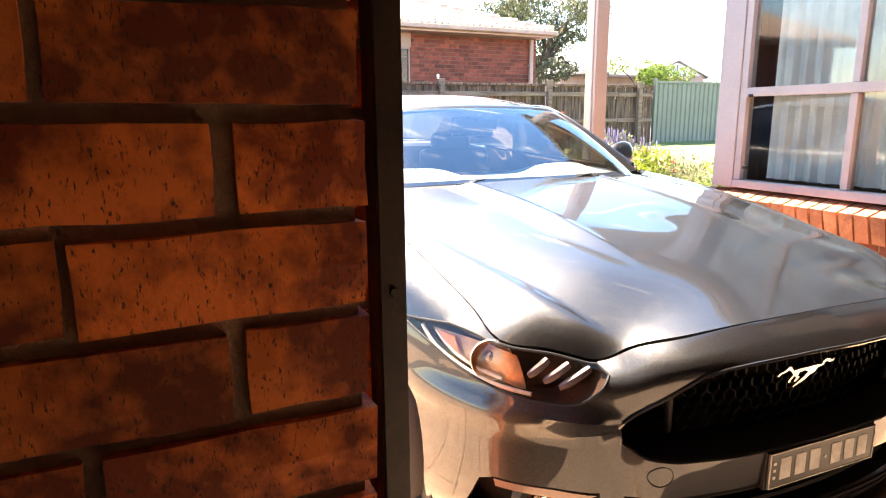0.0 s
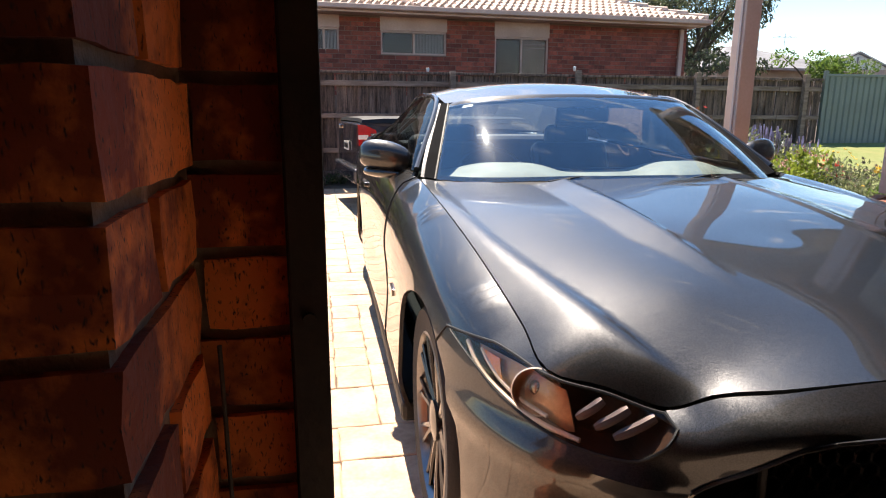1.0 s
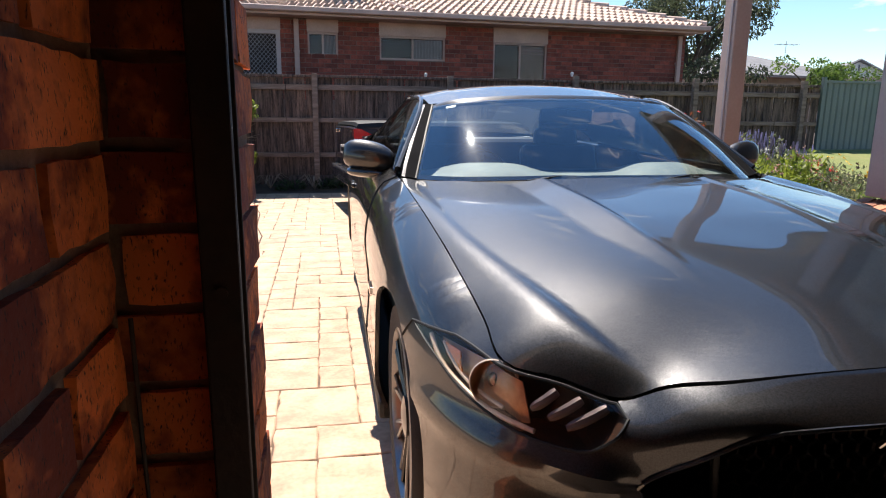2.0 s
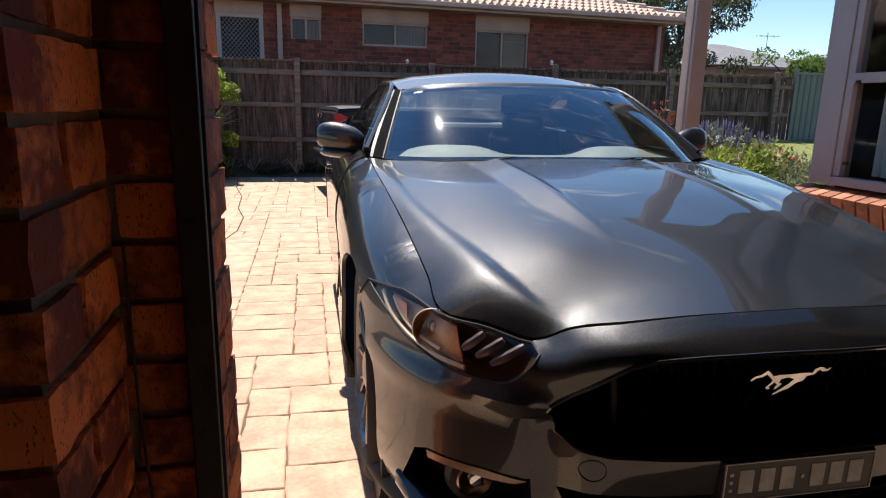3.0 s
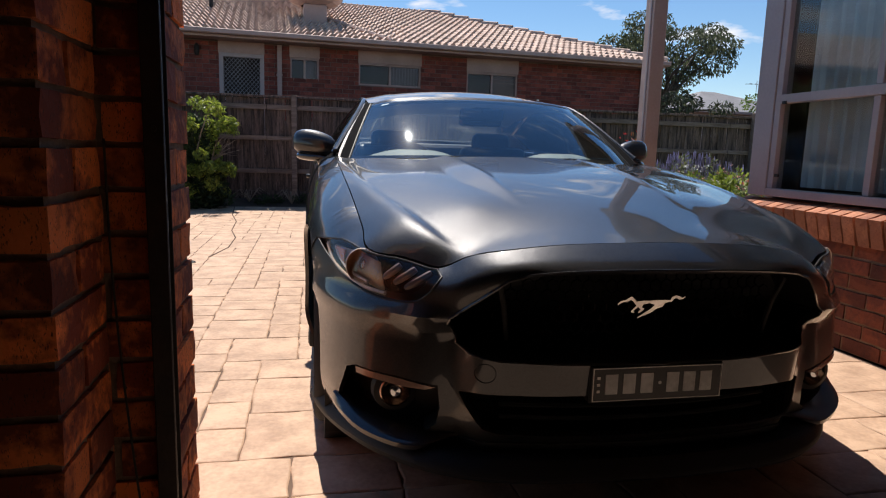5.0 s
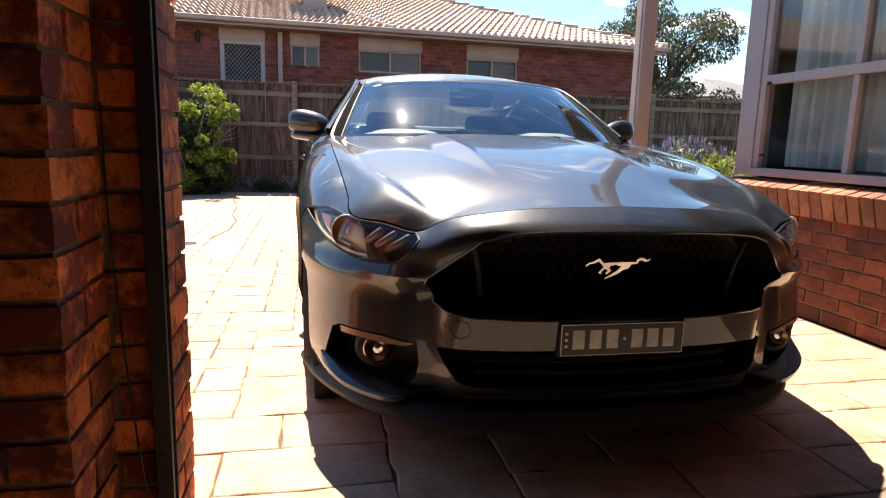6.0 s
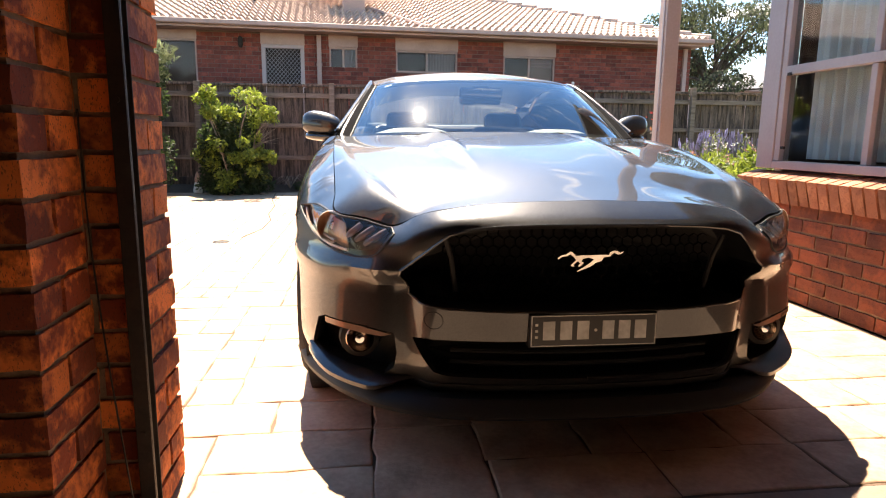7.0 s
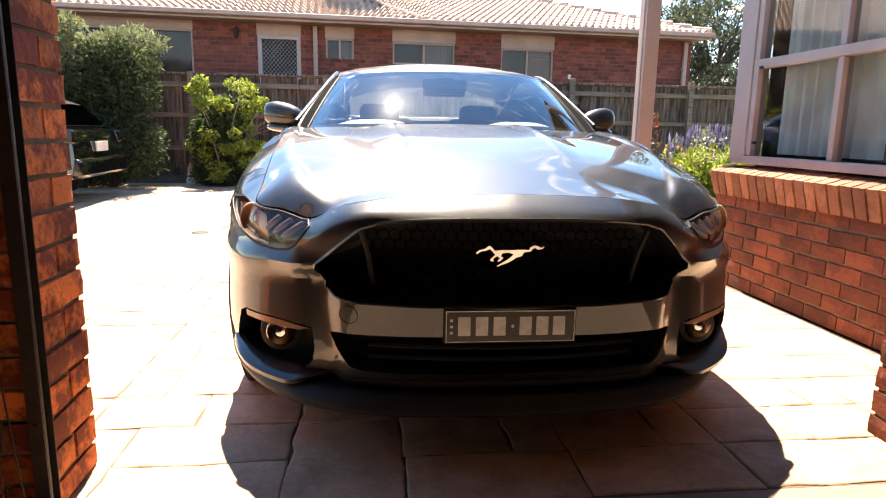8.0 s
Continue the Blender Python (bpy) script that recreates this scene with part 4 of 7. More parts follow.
def bonnet_shape(V):
    """The middle sheet with its dome; outside the foot line a facet that turns up and rolls over into the crown of the wing."""
    V = np.asarray(V, float)
    u, v = np.abs(V[:, 0]), V[:, 1]
    foot = soft_line(v, FOOT_S, FOOT_U, 0.02)
    mid = BON_MID(np.stack([np.minimum(u, foot), v], 1)) + bonnet_dome(u, v)
    edge = soft_line(v, SIDE[:, 1], SIDE[:, 0], 0.045)
    width = np.maximum(edge - foot, 0.03)
    chord = (soft_line(v, SIDE[:, 1], SIDE[:, 2], 0.045) - BON_MID(np.stack([foot, v], 1))) / width
    turn = np.interp(v, (0.14, 0.20, 0.30, 0.50, 0.80, 1.1, 1.5), (0.20, 0.46, 0.60, 0.56, 0.47, 0.34, 0.10))
    facet = np.clip(np.interp(v, (0.2, 0.3, 0.5, 0.9, 1.3), (0.085, 0.080, 0.070, 0.055, 0.050)) / width, 0.2, 0.95)
    share = facet / 2.2
    crown = chord - turn * share / (1 - share)
    out = np.maximum(u - foot, 0) / width
    bend = (1 - (1 - np.clip(out / facet, 0, 1)) ** 2.2) * share
    full = 0.040 * out * np.maximum(1 - out, -0.1) * smooth01((0.62 - v) / 0.25) * smooth01((v - 0.17) / 0.10)
    return mid + width * (crown * out + (chord + turn - crown) * bend) + full


rest = both_sides([tuple(p) for p in BON_EDGE[::2]] + [(q[0] * 0.9, q[1], None) for q in FEET] + [(q[0], q[1], None) for q in SPINE])
was = bonnet_shape([p[:2] for p in rest])
BON_FIT = rbf([p[:2] for p in rest], np.array([0.0 if p[2] is None else p[2] - w for p, w in zip(rest, was)]), [3e-4] * len(rest))


def lay_bonnet(V):
    V = np.asarray(V, float)
    return np.stack([V[:, 0], V[:, 1], bonnet_shape(V) + BON_FIT(V)], 1)


GAP = 0.004
right = [(max(0.0, p[0] - GAP * 0.8), p[1] + (0.0015 if p[1] < 0.34 else 0)) for p in BON_EDGE if p[1] < 1.62] + REAR
BONNET = right + [(-x, y) for x, y in right[::-1] if x > 1e-6]
vs, fs = sheet(BONNET, [], 0.012, lay_bonnet)
bon = part("bonnet", (vs, fs), M_PAINT, CAR, smooth=True)
bm = bmesh.new()
bm.from_mesh(bon.data)
bmesh.ops.recalc_face_normals(bm, faces=bm.faces)
if sum(f.normal.z * f.calc_area() for f in bm.faces) < 0:
    bmesh.ops.reverse_faces(bm, faces=bm.faces)
bm.to_mesh(bon.data)
bm.free()
thicken(bon, 0.012)
for sg in (1, -1):
    part("washer_nozzle", bm_box(0.30 * sg - 0.012, 0.30 * sg + 0.012, 1.39, 1.405, 0.968, 0.976, 0.003), M_BLACK, CAR)
# dark inner box below the bonnet, and the cowl before the windscreen
part("engine_bay", bm_box(-0.72, 0.72, 0.36, 1.60, 0.30, 0.66, 0.02), M_BLACK, CAR)
part("underbody", bm_box(-0.80, 0.80, 0.45, 4.55, 0.15, 0.29, 0.03), M_BLACK, CAR)
part("cowl", grid(lambda x, y: ((x - 0.5) * 1.52, 1.33 + 0.22 * y + 0.30 * abs(2 * x - 1) ** 2.2, 0.945 - 0.012 * abs(2 * x - 1) + 0.008 * y), 24, 4), M_BLACK, CAR, "black plastic cowl below the windscreen", smooth=True, solid=0.01)

# ---- grilles ----
def recess(name, poly, depth, mat, step=0.05):
    """The back wall of an opening, set in behind the skin."""
    V = np.array(resample(poly, 0.03))
    front, back = lay_skin(V, -0.004), lay_skin(V, -0.004) + np.array([0, depth, 0])
    n = len(V)
    vs = [tuple(p) for p in front] + [tuple(p * np.array([0.965, 1, 1])) for p in back]
    fs = [(i, (i + 1) % n, n + (i + 1) % n, n + i) for i in range(n)] + [tuple(range(n, 2 * n))]
    return part(name, (vs, fs), mat, CAR)


recess("grille_duct", GRILLE, 0.135, M_BLACK)
recess("lower_duct", LOWER, 0.09, M_BLACK)
for f in (FOG, mirror_flat(FOG)[::-1]):
    recess("fog_pocket", f, 0.085, M_BLACK)


def grille_mesh():
    """Hexagon mesh over the middle of the upper grille."""
    bm = bmesh.new()
    R = 0.0185
    for row in range(-1, 9):
        for col in range(-14, 15):
            cx = col * R * 1.75 + (row % 2) * R * 0.875
            cz = 0.478 + row * R * 1.52
            if abs(cx) > 0.415 or cz > 0.692 - 0.09 * max(0, abs(cx) - 0.24) ** 1.0 / 0.3 or cz < 0.472:
                continue
            y = 0.122 + 0.30 * cx * cx + 0.16 * max(0, cz - 0.58)
            ring = [[], []]
            for k in range(6):
                a = math.pi / 6 + k * math.pi / 3
                for j, rr in enumerate((R * 1.0, R * 0.84)):
                    ring[j].append(bm.verts.new((cx + rr * math.cos(a), y - 0.004 * j, cz + rr * math.sin(a))))
            for k in range(6):
                bm.faces.new((ring[0][k], ring[0][(k + 1) % 6], ring[1][(k + 1) % 6], ring[1][k]))
    return bm


part("grille_mesh", grille_mesh(), M_MESH, CAR, "black hexagon mesh grille")
for sg in (1, -1):
    part("grille_strut", bm_tube([(0.42 * sg, 0.115, 0.668), (0.40 * sg, 0.13, 0.60), (0.385 * sg, 0.145, 0.50)], 0.008, 8), M_BLACK, CAR)
# light rim round the grille opening
part("grille_rim", bm_tube([tuple(p) for p in lay_skin(np.array(resample(GRILLE, 0.02)), 0.0015)], 0.0042, 6, close=True), M_PAINT, CAR, "polished edge round the grille", smooth=True)
part("lower_rim", bm_tube([tuple(p) for p in lay_skin(np.array(resample(lower_half[3:], 0.02, False)), 0.001)], 0.006, 6), M_PAINT, CAR, smooth=True)
for z in (0.290, 0.325):
    part("lower_slat", bm_tube([(u / 10, 0.085 + 0.3 * (u / 10) ** 2, z) for u in range(-4, 5)], 0.007, 6), M_BLACK, CAR, smooth=True)
# running horse shape as a plain bright emblem; outline keeps only its lit part
horse = [(-0.105, -0.006), (-0.096, 0.002), (-0.081, 0.005), (-0.067, 0.014), (-0.060, 0.010), (-0.050, -0.000), (-0.034, 0.002), (-0.007, 0.002), (0.020, 0.003), (0.035, 0.003), (0.049, 0.002), (0.052, 0.010), (0.064, 0.015),
         (0.075, 0.013), (0.084, 0.008), (0.094, 0.013), (0.088, 0.005), (0.076, 0.003), (0.066, 0.008), (0.058, 0.004), (0.055, -0.002), (0.046, -0.003), (0.035, -0.005), (0.029, -0.015), (0.012, -0.020), (-0.005, -0.032),
         (-0.024, -0.039), (-0.042, -0.046), (-0.040, -0.042), (-0.023, -0.032), (-0.005, -0.020), (0.005, -0.010), (-0.011, -0.005), (-0.028, -0.008), (-0.032, -0.016), (-0.024, -0.020), (-0.034, -0.030), (-0.040, -0.032), (-0.040, -0.026),
         (-0.035, -0.022), (-0.043, -0.015), (-0.049, -0.020), (-0.056, -0.025), (-0.051, -0.030), (-0.060, -0.030), (-0.063, -0.026), (-0.053, -0.016), (-0.049, -0.011), (-0.057, -0.002), (-0.066, 0.005), (-0.078, -0.000), (-0.092, -0.002),
         (-0.102, -0.009)]
emblem = part("emblem", bm_prism([(x + 0.012, z * 1.05 + 0.610) for x, z in horse], 0.008, (0, 0.098, 0)), M_EMBLEM, CAR, "bright chrome running animal emblem, lit part only")
# lean the face forward so that it mirrors the sunlit drive
for v in emblem.data.vertices:
    v.co.y -= (v.co.z - 0.61) * 0.13
# number plate: dark, light border, bars for the characters
plate = part("number_plate", bm_box(-0.186, 0.186, 0.023, 0.029, 0.3625, 0.455, 0.002), M_PLATE, CAR, "black plate with light bars and border")
for a, b, c, d in ((-0.184, 0.184, 0.4515, 0.454), (-0.184, 0.184, 0.3635, 0.366), (-0.184, -0.1815, 0.366, 0.4515), (0.1815, 0.184, 0.366, 0.4515)):
    part("border", bm_box(a, b, 0.0212, 0.0235, c, d), M_WHITE, plate)
for i, x in enumerate((-0.132, -0.082, -0.032, 0.042, 0.090, 0.138)):
    part("bar", bm_box(x - 0.0175, x + 0.0175, 0.0212, 0.0235, 0.382, 0.437, 0.0008), M_PLATE_BAR, plate)
part("dot", bm_cyl((0.005, 0.0235, 0.409), (0.005, 0.0212, 0.409), 0.0045, n=10), M_WHITE, plate)
for z in (0.391, 0.409, 0.427):
    part("bar", bm_box(-0.172, -0.164, 0.0215, 0.0235, z - 0.0035, z + 0.0035), M_WHITE, plate)
part("plate_holder", bm_box(-0.190, 0.190, 0.029, 0.063, 0.358, 0.458, 0.003), M_BLACK, CAR)
# towing-eye cover
cap = lay_skin(np.array([flat(find(0, 0.455 + 0.026 * math.cos(k * 0.314), 0.430 + 0.026 * math.sin(k * 0.314), 1, 5)) for k in range(20)]) * np.array([-1, 1]), 0.0005)
part("tow_cover", bm_tube([tuple(p) for p in cap], 0.0011, 5, close=True), M_BLACK, CAR)

# splitter under the bumper
def splitter():
    bm = bmesh.new()
    rows = []
    for a in np.linspace(-8.1, 8.1, 60):
        sgn, aa = (-1 if a < 0 else 1), abs(a)
        o = catmull(PLAN, aa)
        d = catmull(PLAN, aa + 0.02) - catmull(PLAN, aa - 0.02) if aa > 0.02 else np.array([1.0, 0])
        n = np.array([d[1], -d[0]]) / np.linalg.norm(d)
        if aa <= 0.02:
            n = np.array([0, -1.0])
        out = 0.010 - 0.012 * smooth01((aa - 4) / 2.5)
        prof = ((-0.10, 0.200), (-0.020, 0.202), (out, 0.172 + 0.012 * (aa / 8)), (out + 0.004, 0.160 + 0.012 * (aa / 8)), (out - 0.006, 0.148), (-0.13, 0.135))
        rows.append([bm.verts.new((sgn * (o[0] + n[0] * k), o[1] + n[1] * k, z)) for k, z in prof])
    for A, B in zip(rows, rows[1:]):
        for i in range(5):
            bm.faces.new((A[i], B[i], B[i + 1], A[i + 1]))
    return bm


part("splitter", splitter(), M_BLACK, CAR, "black plastic front splitter", smooth=True)

# black valance below the lower grille, and the upturned winglet under each fog lamp
VAL = [flat((a, 0.002)) for a in np.linspace(3.6, 0, 8)] + [flat((a, 0.058)) for a in np.linspace(0, 3.6, 8)]
VAL = VAL[:8] + [(-x, y) for x, y in VAL[:7][::-1]] + [(-x, y) for x, y in VAL[9:][::-1]] + VAL[8:]
skin_part("valance", VAL, [], M_BLACK, "black plastic lower valance", step=0.04, solid=0.006, push=0.004)


def winglet(sg):
    inner = [flat(find(0, u, z, 2, 8)) for u, z in ((0.505, 0.232), (0.58, 0.236), (0.66, 0.241), (0.74, 0.254), (0.80, 0.272), (0.835, 0.288))]
    P = lay_skin(np.array([tuple(p) for p in spline(inner, 18)]) * np.array([sg, 1]), -0.012)
    Q = lay_skin(np.array([tuple(p) for p in spline(inner, 18)]) * np.array([sg, 1]), 0.0)
    n = len(P)
    vs, fs = [], []
    for i in range(n):
        t = i / (n - 1)
        taper = min(1.0, 0.05 + 3.0 * t)
        w = taper * (0.012 + 0.044 * math.sin(math.pi * (0.15 + 0.78 * t)))
        out = np.array([Q[i][0] * 0.10, -0.55, 0.0])
        out /= np.linalg.norm(out)
        tip = Q[i] + out * w + np.array([0, 0, (-0.020 - 0.008 * (1 - t)) * taper])
        low = tip + np.array([0, 0.004, -0.014 * taper])
        back = Q[i] + np.array([0, 0.03, -0.045 * taper - 0.005])
        vs += [tuple(P[i]), tuple(Q[i] + (tip - Q[i]) * 0.55 + np.array([0, 0, 0.005])), tuple(tip), tuple(low), tuple(back)]
    for i in range(n - 1):
        fs += [(5 * i + k, 5 * i + 5 + k, 5 * i + 6 + k, 5 * i + 1 + k) for k in range(4)]
    fs += [(0, 1, 2, 3, 4), tuple(5 * (n - 1) + k for k in (4, 3, 2, 1, 0))]
    bm = bmesh.new()
    q = [bm.verts.new(v) for v in vs]
    for f in fs:
        bm.faces.new([q[i] for i in f])
    bmesh.ops.recalc_face_normals(bm, faces=bm.faces)
    part("winglet", bm, M_PAINT, CAR, smooth=True)


for sg in (1, -1):
    winglet(sg)

# ---- lamps ----
def head_lamp(sg):
    poly = LAMP if sg > 0 else mirror_flat(LAMP)[::-1]
    m = np.array([1, 1]) if sg > 0 else np.array([-1, 1])
    lens = skin_part("headlamp", poly, [], M_LENS, "smoked clear headlamp cover", step=0.03, solid=0.0, push=0.001)
    V = np.array(resample(poly, 0.03))
    n = len(V)
    front = lay_skin(V, -0.002)
    c = front.mean(0)
    back = c + (front - c) * 0.86 + np.array([-0.02 * sg, 0.075, -0.01])
    part("lamp_bowl", ([tuple(p) for p in front] + [tuple(p) for p in back], [(i, (i + 1) % n, n + (i + 1) % n, n + i) for i in range(n)] + [tuple(range(n, 2 * n))]), M_BOWL, lens)
    # amber corner, projector, light blade and the three gills
    def on(u, z, d):
        p = lay_skin(np.array([flat(find(0, u, z, 3.5, 8.6))]) * m, -d)[0]
        return Vector(p)
    pr = on(0.770, 0.672, 0.020)
    aim = Vector((0.50 * sg, -1, 0.06)).normalized()
    turned = lambda d: Matrix.Translation(pr + aim * d) @ aim.to_track_quat("Z", "Y").to_matrix().to_4x4()
    part("bowl_reflector", bm_lathe([(0.049, 0.0), (0.046, -0.010), (0.038, -0.021), (0.026, -0.029), (0.016, -0.033)], 32, "z"), M_LAMP_INNER, lens, "copper-tinted round reflector", smooth=True).matrix_basis = turned(0.006)
    part("projector_lens", bm_lathe([(0.018, -0.030), (0.018, -0.018), (0.014, -0.011), (0.007, -0.008), (0.0005, -0.007)], 20, "z"), M_REFLECT, lens, smooth=True).matrix_basis = turned(0.004)
    part("halo_ring", bm_lathe([(0.0475, 0.0), (0.0495, 0.0025), (0.0515, 0.0), (0.0495, -0.0025)], 36, "z", close=True), M_BLADE, lens, "thin pale ring", smooth=True).matrix_basis = turned(0.007)
    on_skin = lambda pts: [flat(find(0, u, z, 3.5, 8.6)) if sg > 0 else (-flat(find(0, u, z, 3.5, 8.6))[0], flat(find(0, u, z, 3.5, 8.6))[1]) for u, z in pts]
    side = on_skin(((0.812, 0.702), (0.838, 0.706), (0.836, 0.686), (0.820, 0.660), (0.814, 0.662)))
    skin_part("amber_reflector", side, [], M_AMBER, "amber side reflector", step=0.02, solid=0.003, push=-0.012, parent=lens)
    blade = [on(u, z, 0.006) for u, z in ((0.854, 0.706), (0.842, 0.664), (0.802, 0.632), (0.758, 0.616), (0.705, 0.610))]
    arc = [on(u, z, 0.014) for u, z in ((0.838, 0.704), (0.830, 0.682), (0.816, 0.660), (0.790, 0.642), (0.755, 0.630))]
    part("light_blade", bm_tube([tuple(p) for p in spline(arc, 14)], 0.0045, 8), M_BLADE, lens, "pale curved light guide", smooth=True)
    part("light_blade", bm_tube([tuple(p) for p in spline(blade, 14)], 0.0055, 8), M_BLADE, lens, "pale light guide blade", smooth=True)
    inner = on_skin(((0.722, 0.698), (0.770, 0.706), (0.845, 0.710), (0.838, 0.676), (0.806, 0.644), (0.760, 0.622), (0.728, 0.612), (0.718, 0.614)))
    skin_part("reflector", inner, [], M_LAMP_INNER, "brown-tinted lamp reflector", step=0.02, solid=0.003, push=-0.024, parent=lens)
    for k in range(3):
        low, high = on(0.710 - 0.026 * k, 0.652 - 0.010 * k, 0.010), on(0.662 - 0.038 * k, 0.692 - 0.005 * k, 0.008)
        mid = (low + high) / 2 + Vector((0, -0.003, 0))
        part("light_bar", bm_tube([tuple(p) for p in spline([low, mid, high], 8)], [0.0065, 0.0095, 0.0105, 0.0105, 0.0105, 0.0105, 0.0105, 0.0085], 8), M_LIGHT_BAR, lens, smooth=True)
    part("lamp_seal", bm_tube([tuple(p) for p in lay_skin(V, 0.0005)], 0.0035, 6, close=True), M_BLACK, CAR, smooth=True)
    # fog lamp and its indicator strip
    q = lay_skin(np.array([flat(find(0, 0.692, 0.332, 2, 8))]) * m, -0.045)[0]
    fl = part("fog_lamp", bm_lathe([(0.046, 0.03), (0.046, -0.012), (0.040, -0.018), (0.036, -0.010), (0.026, 0.004), (0.010, 0.012), (0.0005, 0.013)], 24, "y", q), M_REFLECT, CAR, "round chrome fog lamp", smooth=True)
    part("bezel", bm_lathe([(0.045, -0.014), (0.060, -0.008), (0.066, 0.02), (0.045, 0.02)], 24, "y", q, close=True), M_BLACK, fl, smooth=True)
    part("bulb_cover", bm_lathe([(0.016, -0.012), (0.014, -0.020), (0.0005, -0.022)], 14, "y", q), M_CHROME, fl, smooth=True)
    ind = [flat(find(0, u, z, 2, 8)) for u, z in ((0.572, 0.369), (0.66, 0.384), (0.776, 0.394), (0.774, 0.377), (0.66, 0.364), (0.60, 0.361))]
    skin_part("indicator", ind if sg > 0 else mirror_flat(ind)[::-1], [], M_INDICATOR, "clear ribbed indicator strip", step=0.02, solid=0.012, push=0.002)


for sg in (1, -1):
    head_lamp(sg)

# ---- cabin ----
WS_LOW = np.array([(-0.735, 1.70, 0.945), (-0.60, 1.530, 0.952), (-0.36, 1.442, 0.962), (0, 1.43, 0.966), (0.36, 1.442, 0.962), (0.60, 1.530, 0.952), (0.735, 1.70, 0.945)])
WS_TOP = np.array([(-0.595, 2.17, 1.243), (-0.47, 2.074, 1.266), (-0.26, 2.045, 1.281), (0, 2.04, 1.286), (0.26, 2.045, 1.281), (0.47, 2.074, 1.266), (0.595, 2.17, 1.243)])


def screen(u, v, grow=0.0, lift=0.0):
    u = 0.5 + (u - 0.5) * (1 + grow)
    a, b = catmull(WS_LOW, np.array(u * 6)), catmull(WS_TOP, np.array(u * 6))
    p = a + (b - a) * v + np.array([0, -0.012, 0.019]) * 4 * v * (1 - v) * (0.6 + 0.4 * (1 - (2 * u - 1) ** 2))
    return tuple(p + np.array([0, -lift, lift]))


ws = part("windscreen", grid(lambda u, v: screen(u, v), 36, 18), M_SCREEN, CAR, "curved laminated windscreen", smooth=True)
ws.visible_shadow = False
# black printed border inside the glass, and the roof-edge seal
def frit():
    vs, fs = [], []
    outer = [(t, 0) for t in np.linspace(0, 1, 30)] + [(1, t) for t in np.linspace(0, 1, 14)[1:]] + [(t, 1) for t in np.linspace(1, 0, 30)[1:]] + [(0, t) for t in np.linspace(1, 0, 14)[1:-1]]
    n = len(outer)
    for u, v in outer:
        vs.append(screen(u, v, 0, -0.003))
    for u, v in outer:
        vs.append(screen(0.5 + (u - 0.5) * 0.968, 0.050 - 0.015 * math.exp(-((u - 0.5) / 0.3) ** 2) + v * (0.905 + 0.015 * math.exp(-((u - 0.5) / 0.3) ** 2)), 0, -0.003))
    fs = [(i, (i + 1) % n, n + (i + 1) % n, n + i) for i in range(n)]
    return vs, fs


ROLL = np.array([(-0.003, -0.004), (0.008, 0.0045), (0.020, 0.0125), (0.033, 0.0175), (0.048, 0.0195), (0.075, 0.0185)])


def roof_front(u, v):
    # the roof skin rolls down over the head of the glass
    u = 0.004 + 0.992 * u
    p, d = np.array(screen(u, 0.948)), catmull(ROLL, np.array(v * 5))
    k = 1 - 0.45 * abs(2 * u - 1) ** 6
    return tuple(p + np.array([0, d[0], d[1] * k]))


part("roof_header", grid(roof_front, 48, 16), M_PAINT, CAR, "rounded front edge of the roof", smooth=True, solid=0.003)
part("screen_border", frit(), M_MATT, CAR, smooth=True)
part("screen_seal", bm_tube([screen(0, v) for v in np.linspace(0, 1, 14)] + [screen(u, 1, 0, -0.008) for u in np.linspace(0, 1, 30)][1:] + [screen(1, v) for v in np.linspace(1, 0, 14)][1:], 0.006, 6), M_BLACK, CAR, smooth=True)

RAIL = np.array([(0.608, 2.18, 1.245), (0.612, 2.50, 1.296), (0.603, 2.85, 1.302), (0.590, 3.20, 1.272), (0.585, 3.50, 1.218)])
CROWN = np.array([(2.045, 1.290), (2.40, 1.350), (2.80, 1.366), (3.15, 1.345), (3.42, 1.300)])


def roof(u, v):
    r, c = catmull(RAIL, np.array(v * 4)), catmull(CROWN, np.array(v * 4))
    x = 2 * u - 1
    w = abs(x) ** 2.2
    return (r[0] * x, c[0] + (r[1] - c[0]) * x * x, c[1] + (r[2] - c[1]) * w + 0.004 * math.exp(-((abs(x) - 0.80) / 0.05) ** 2))


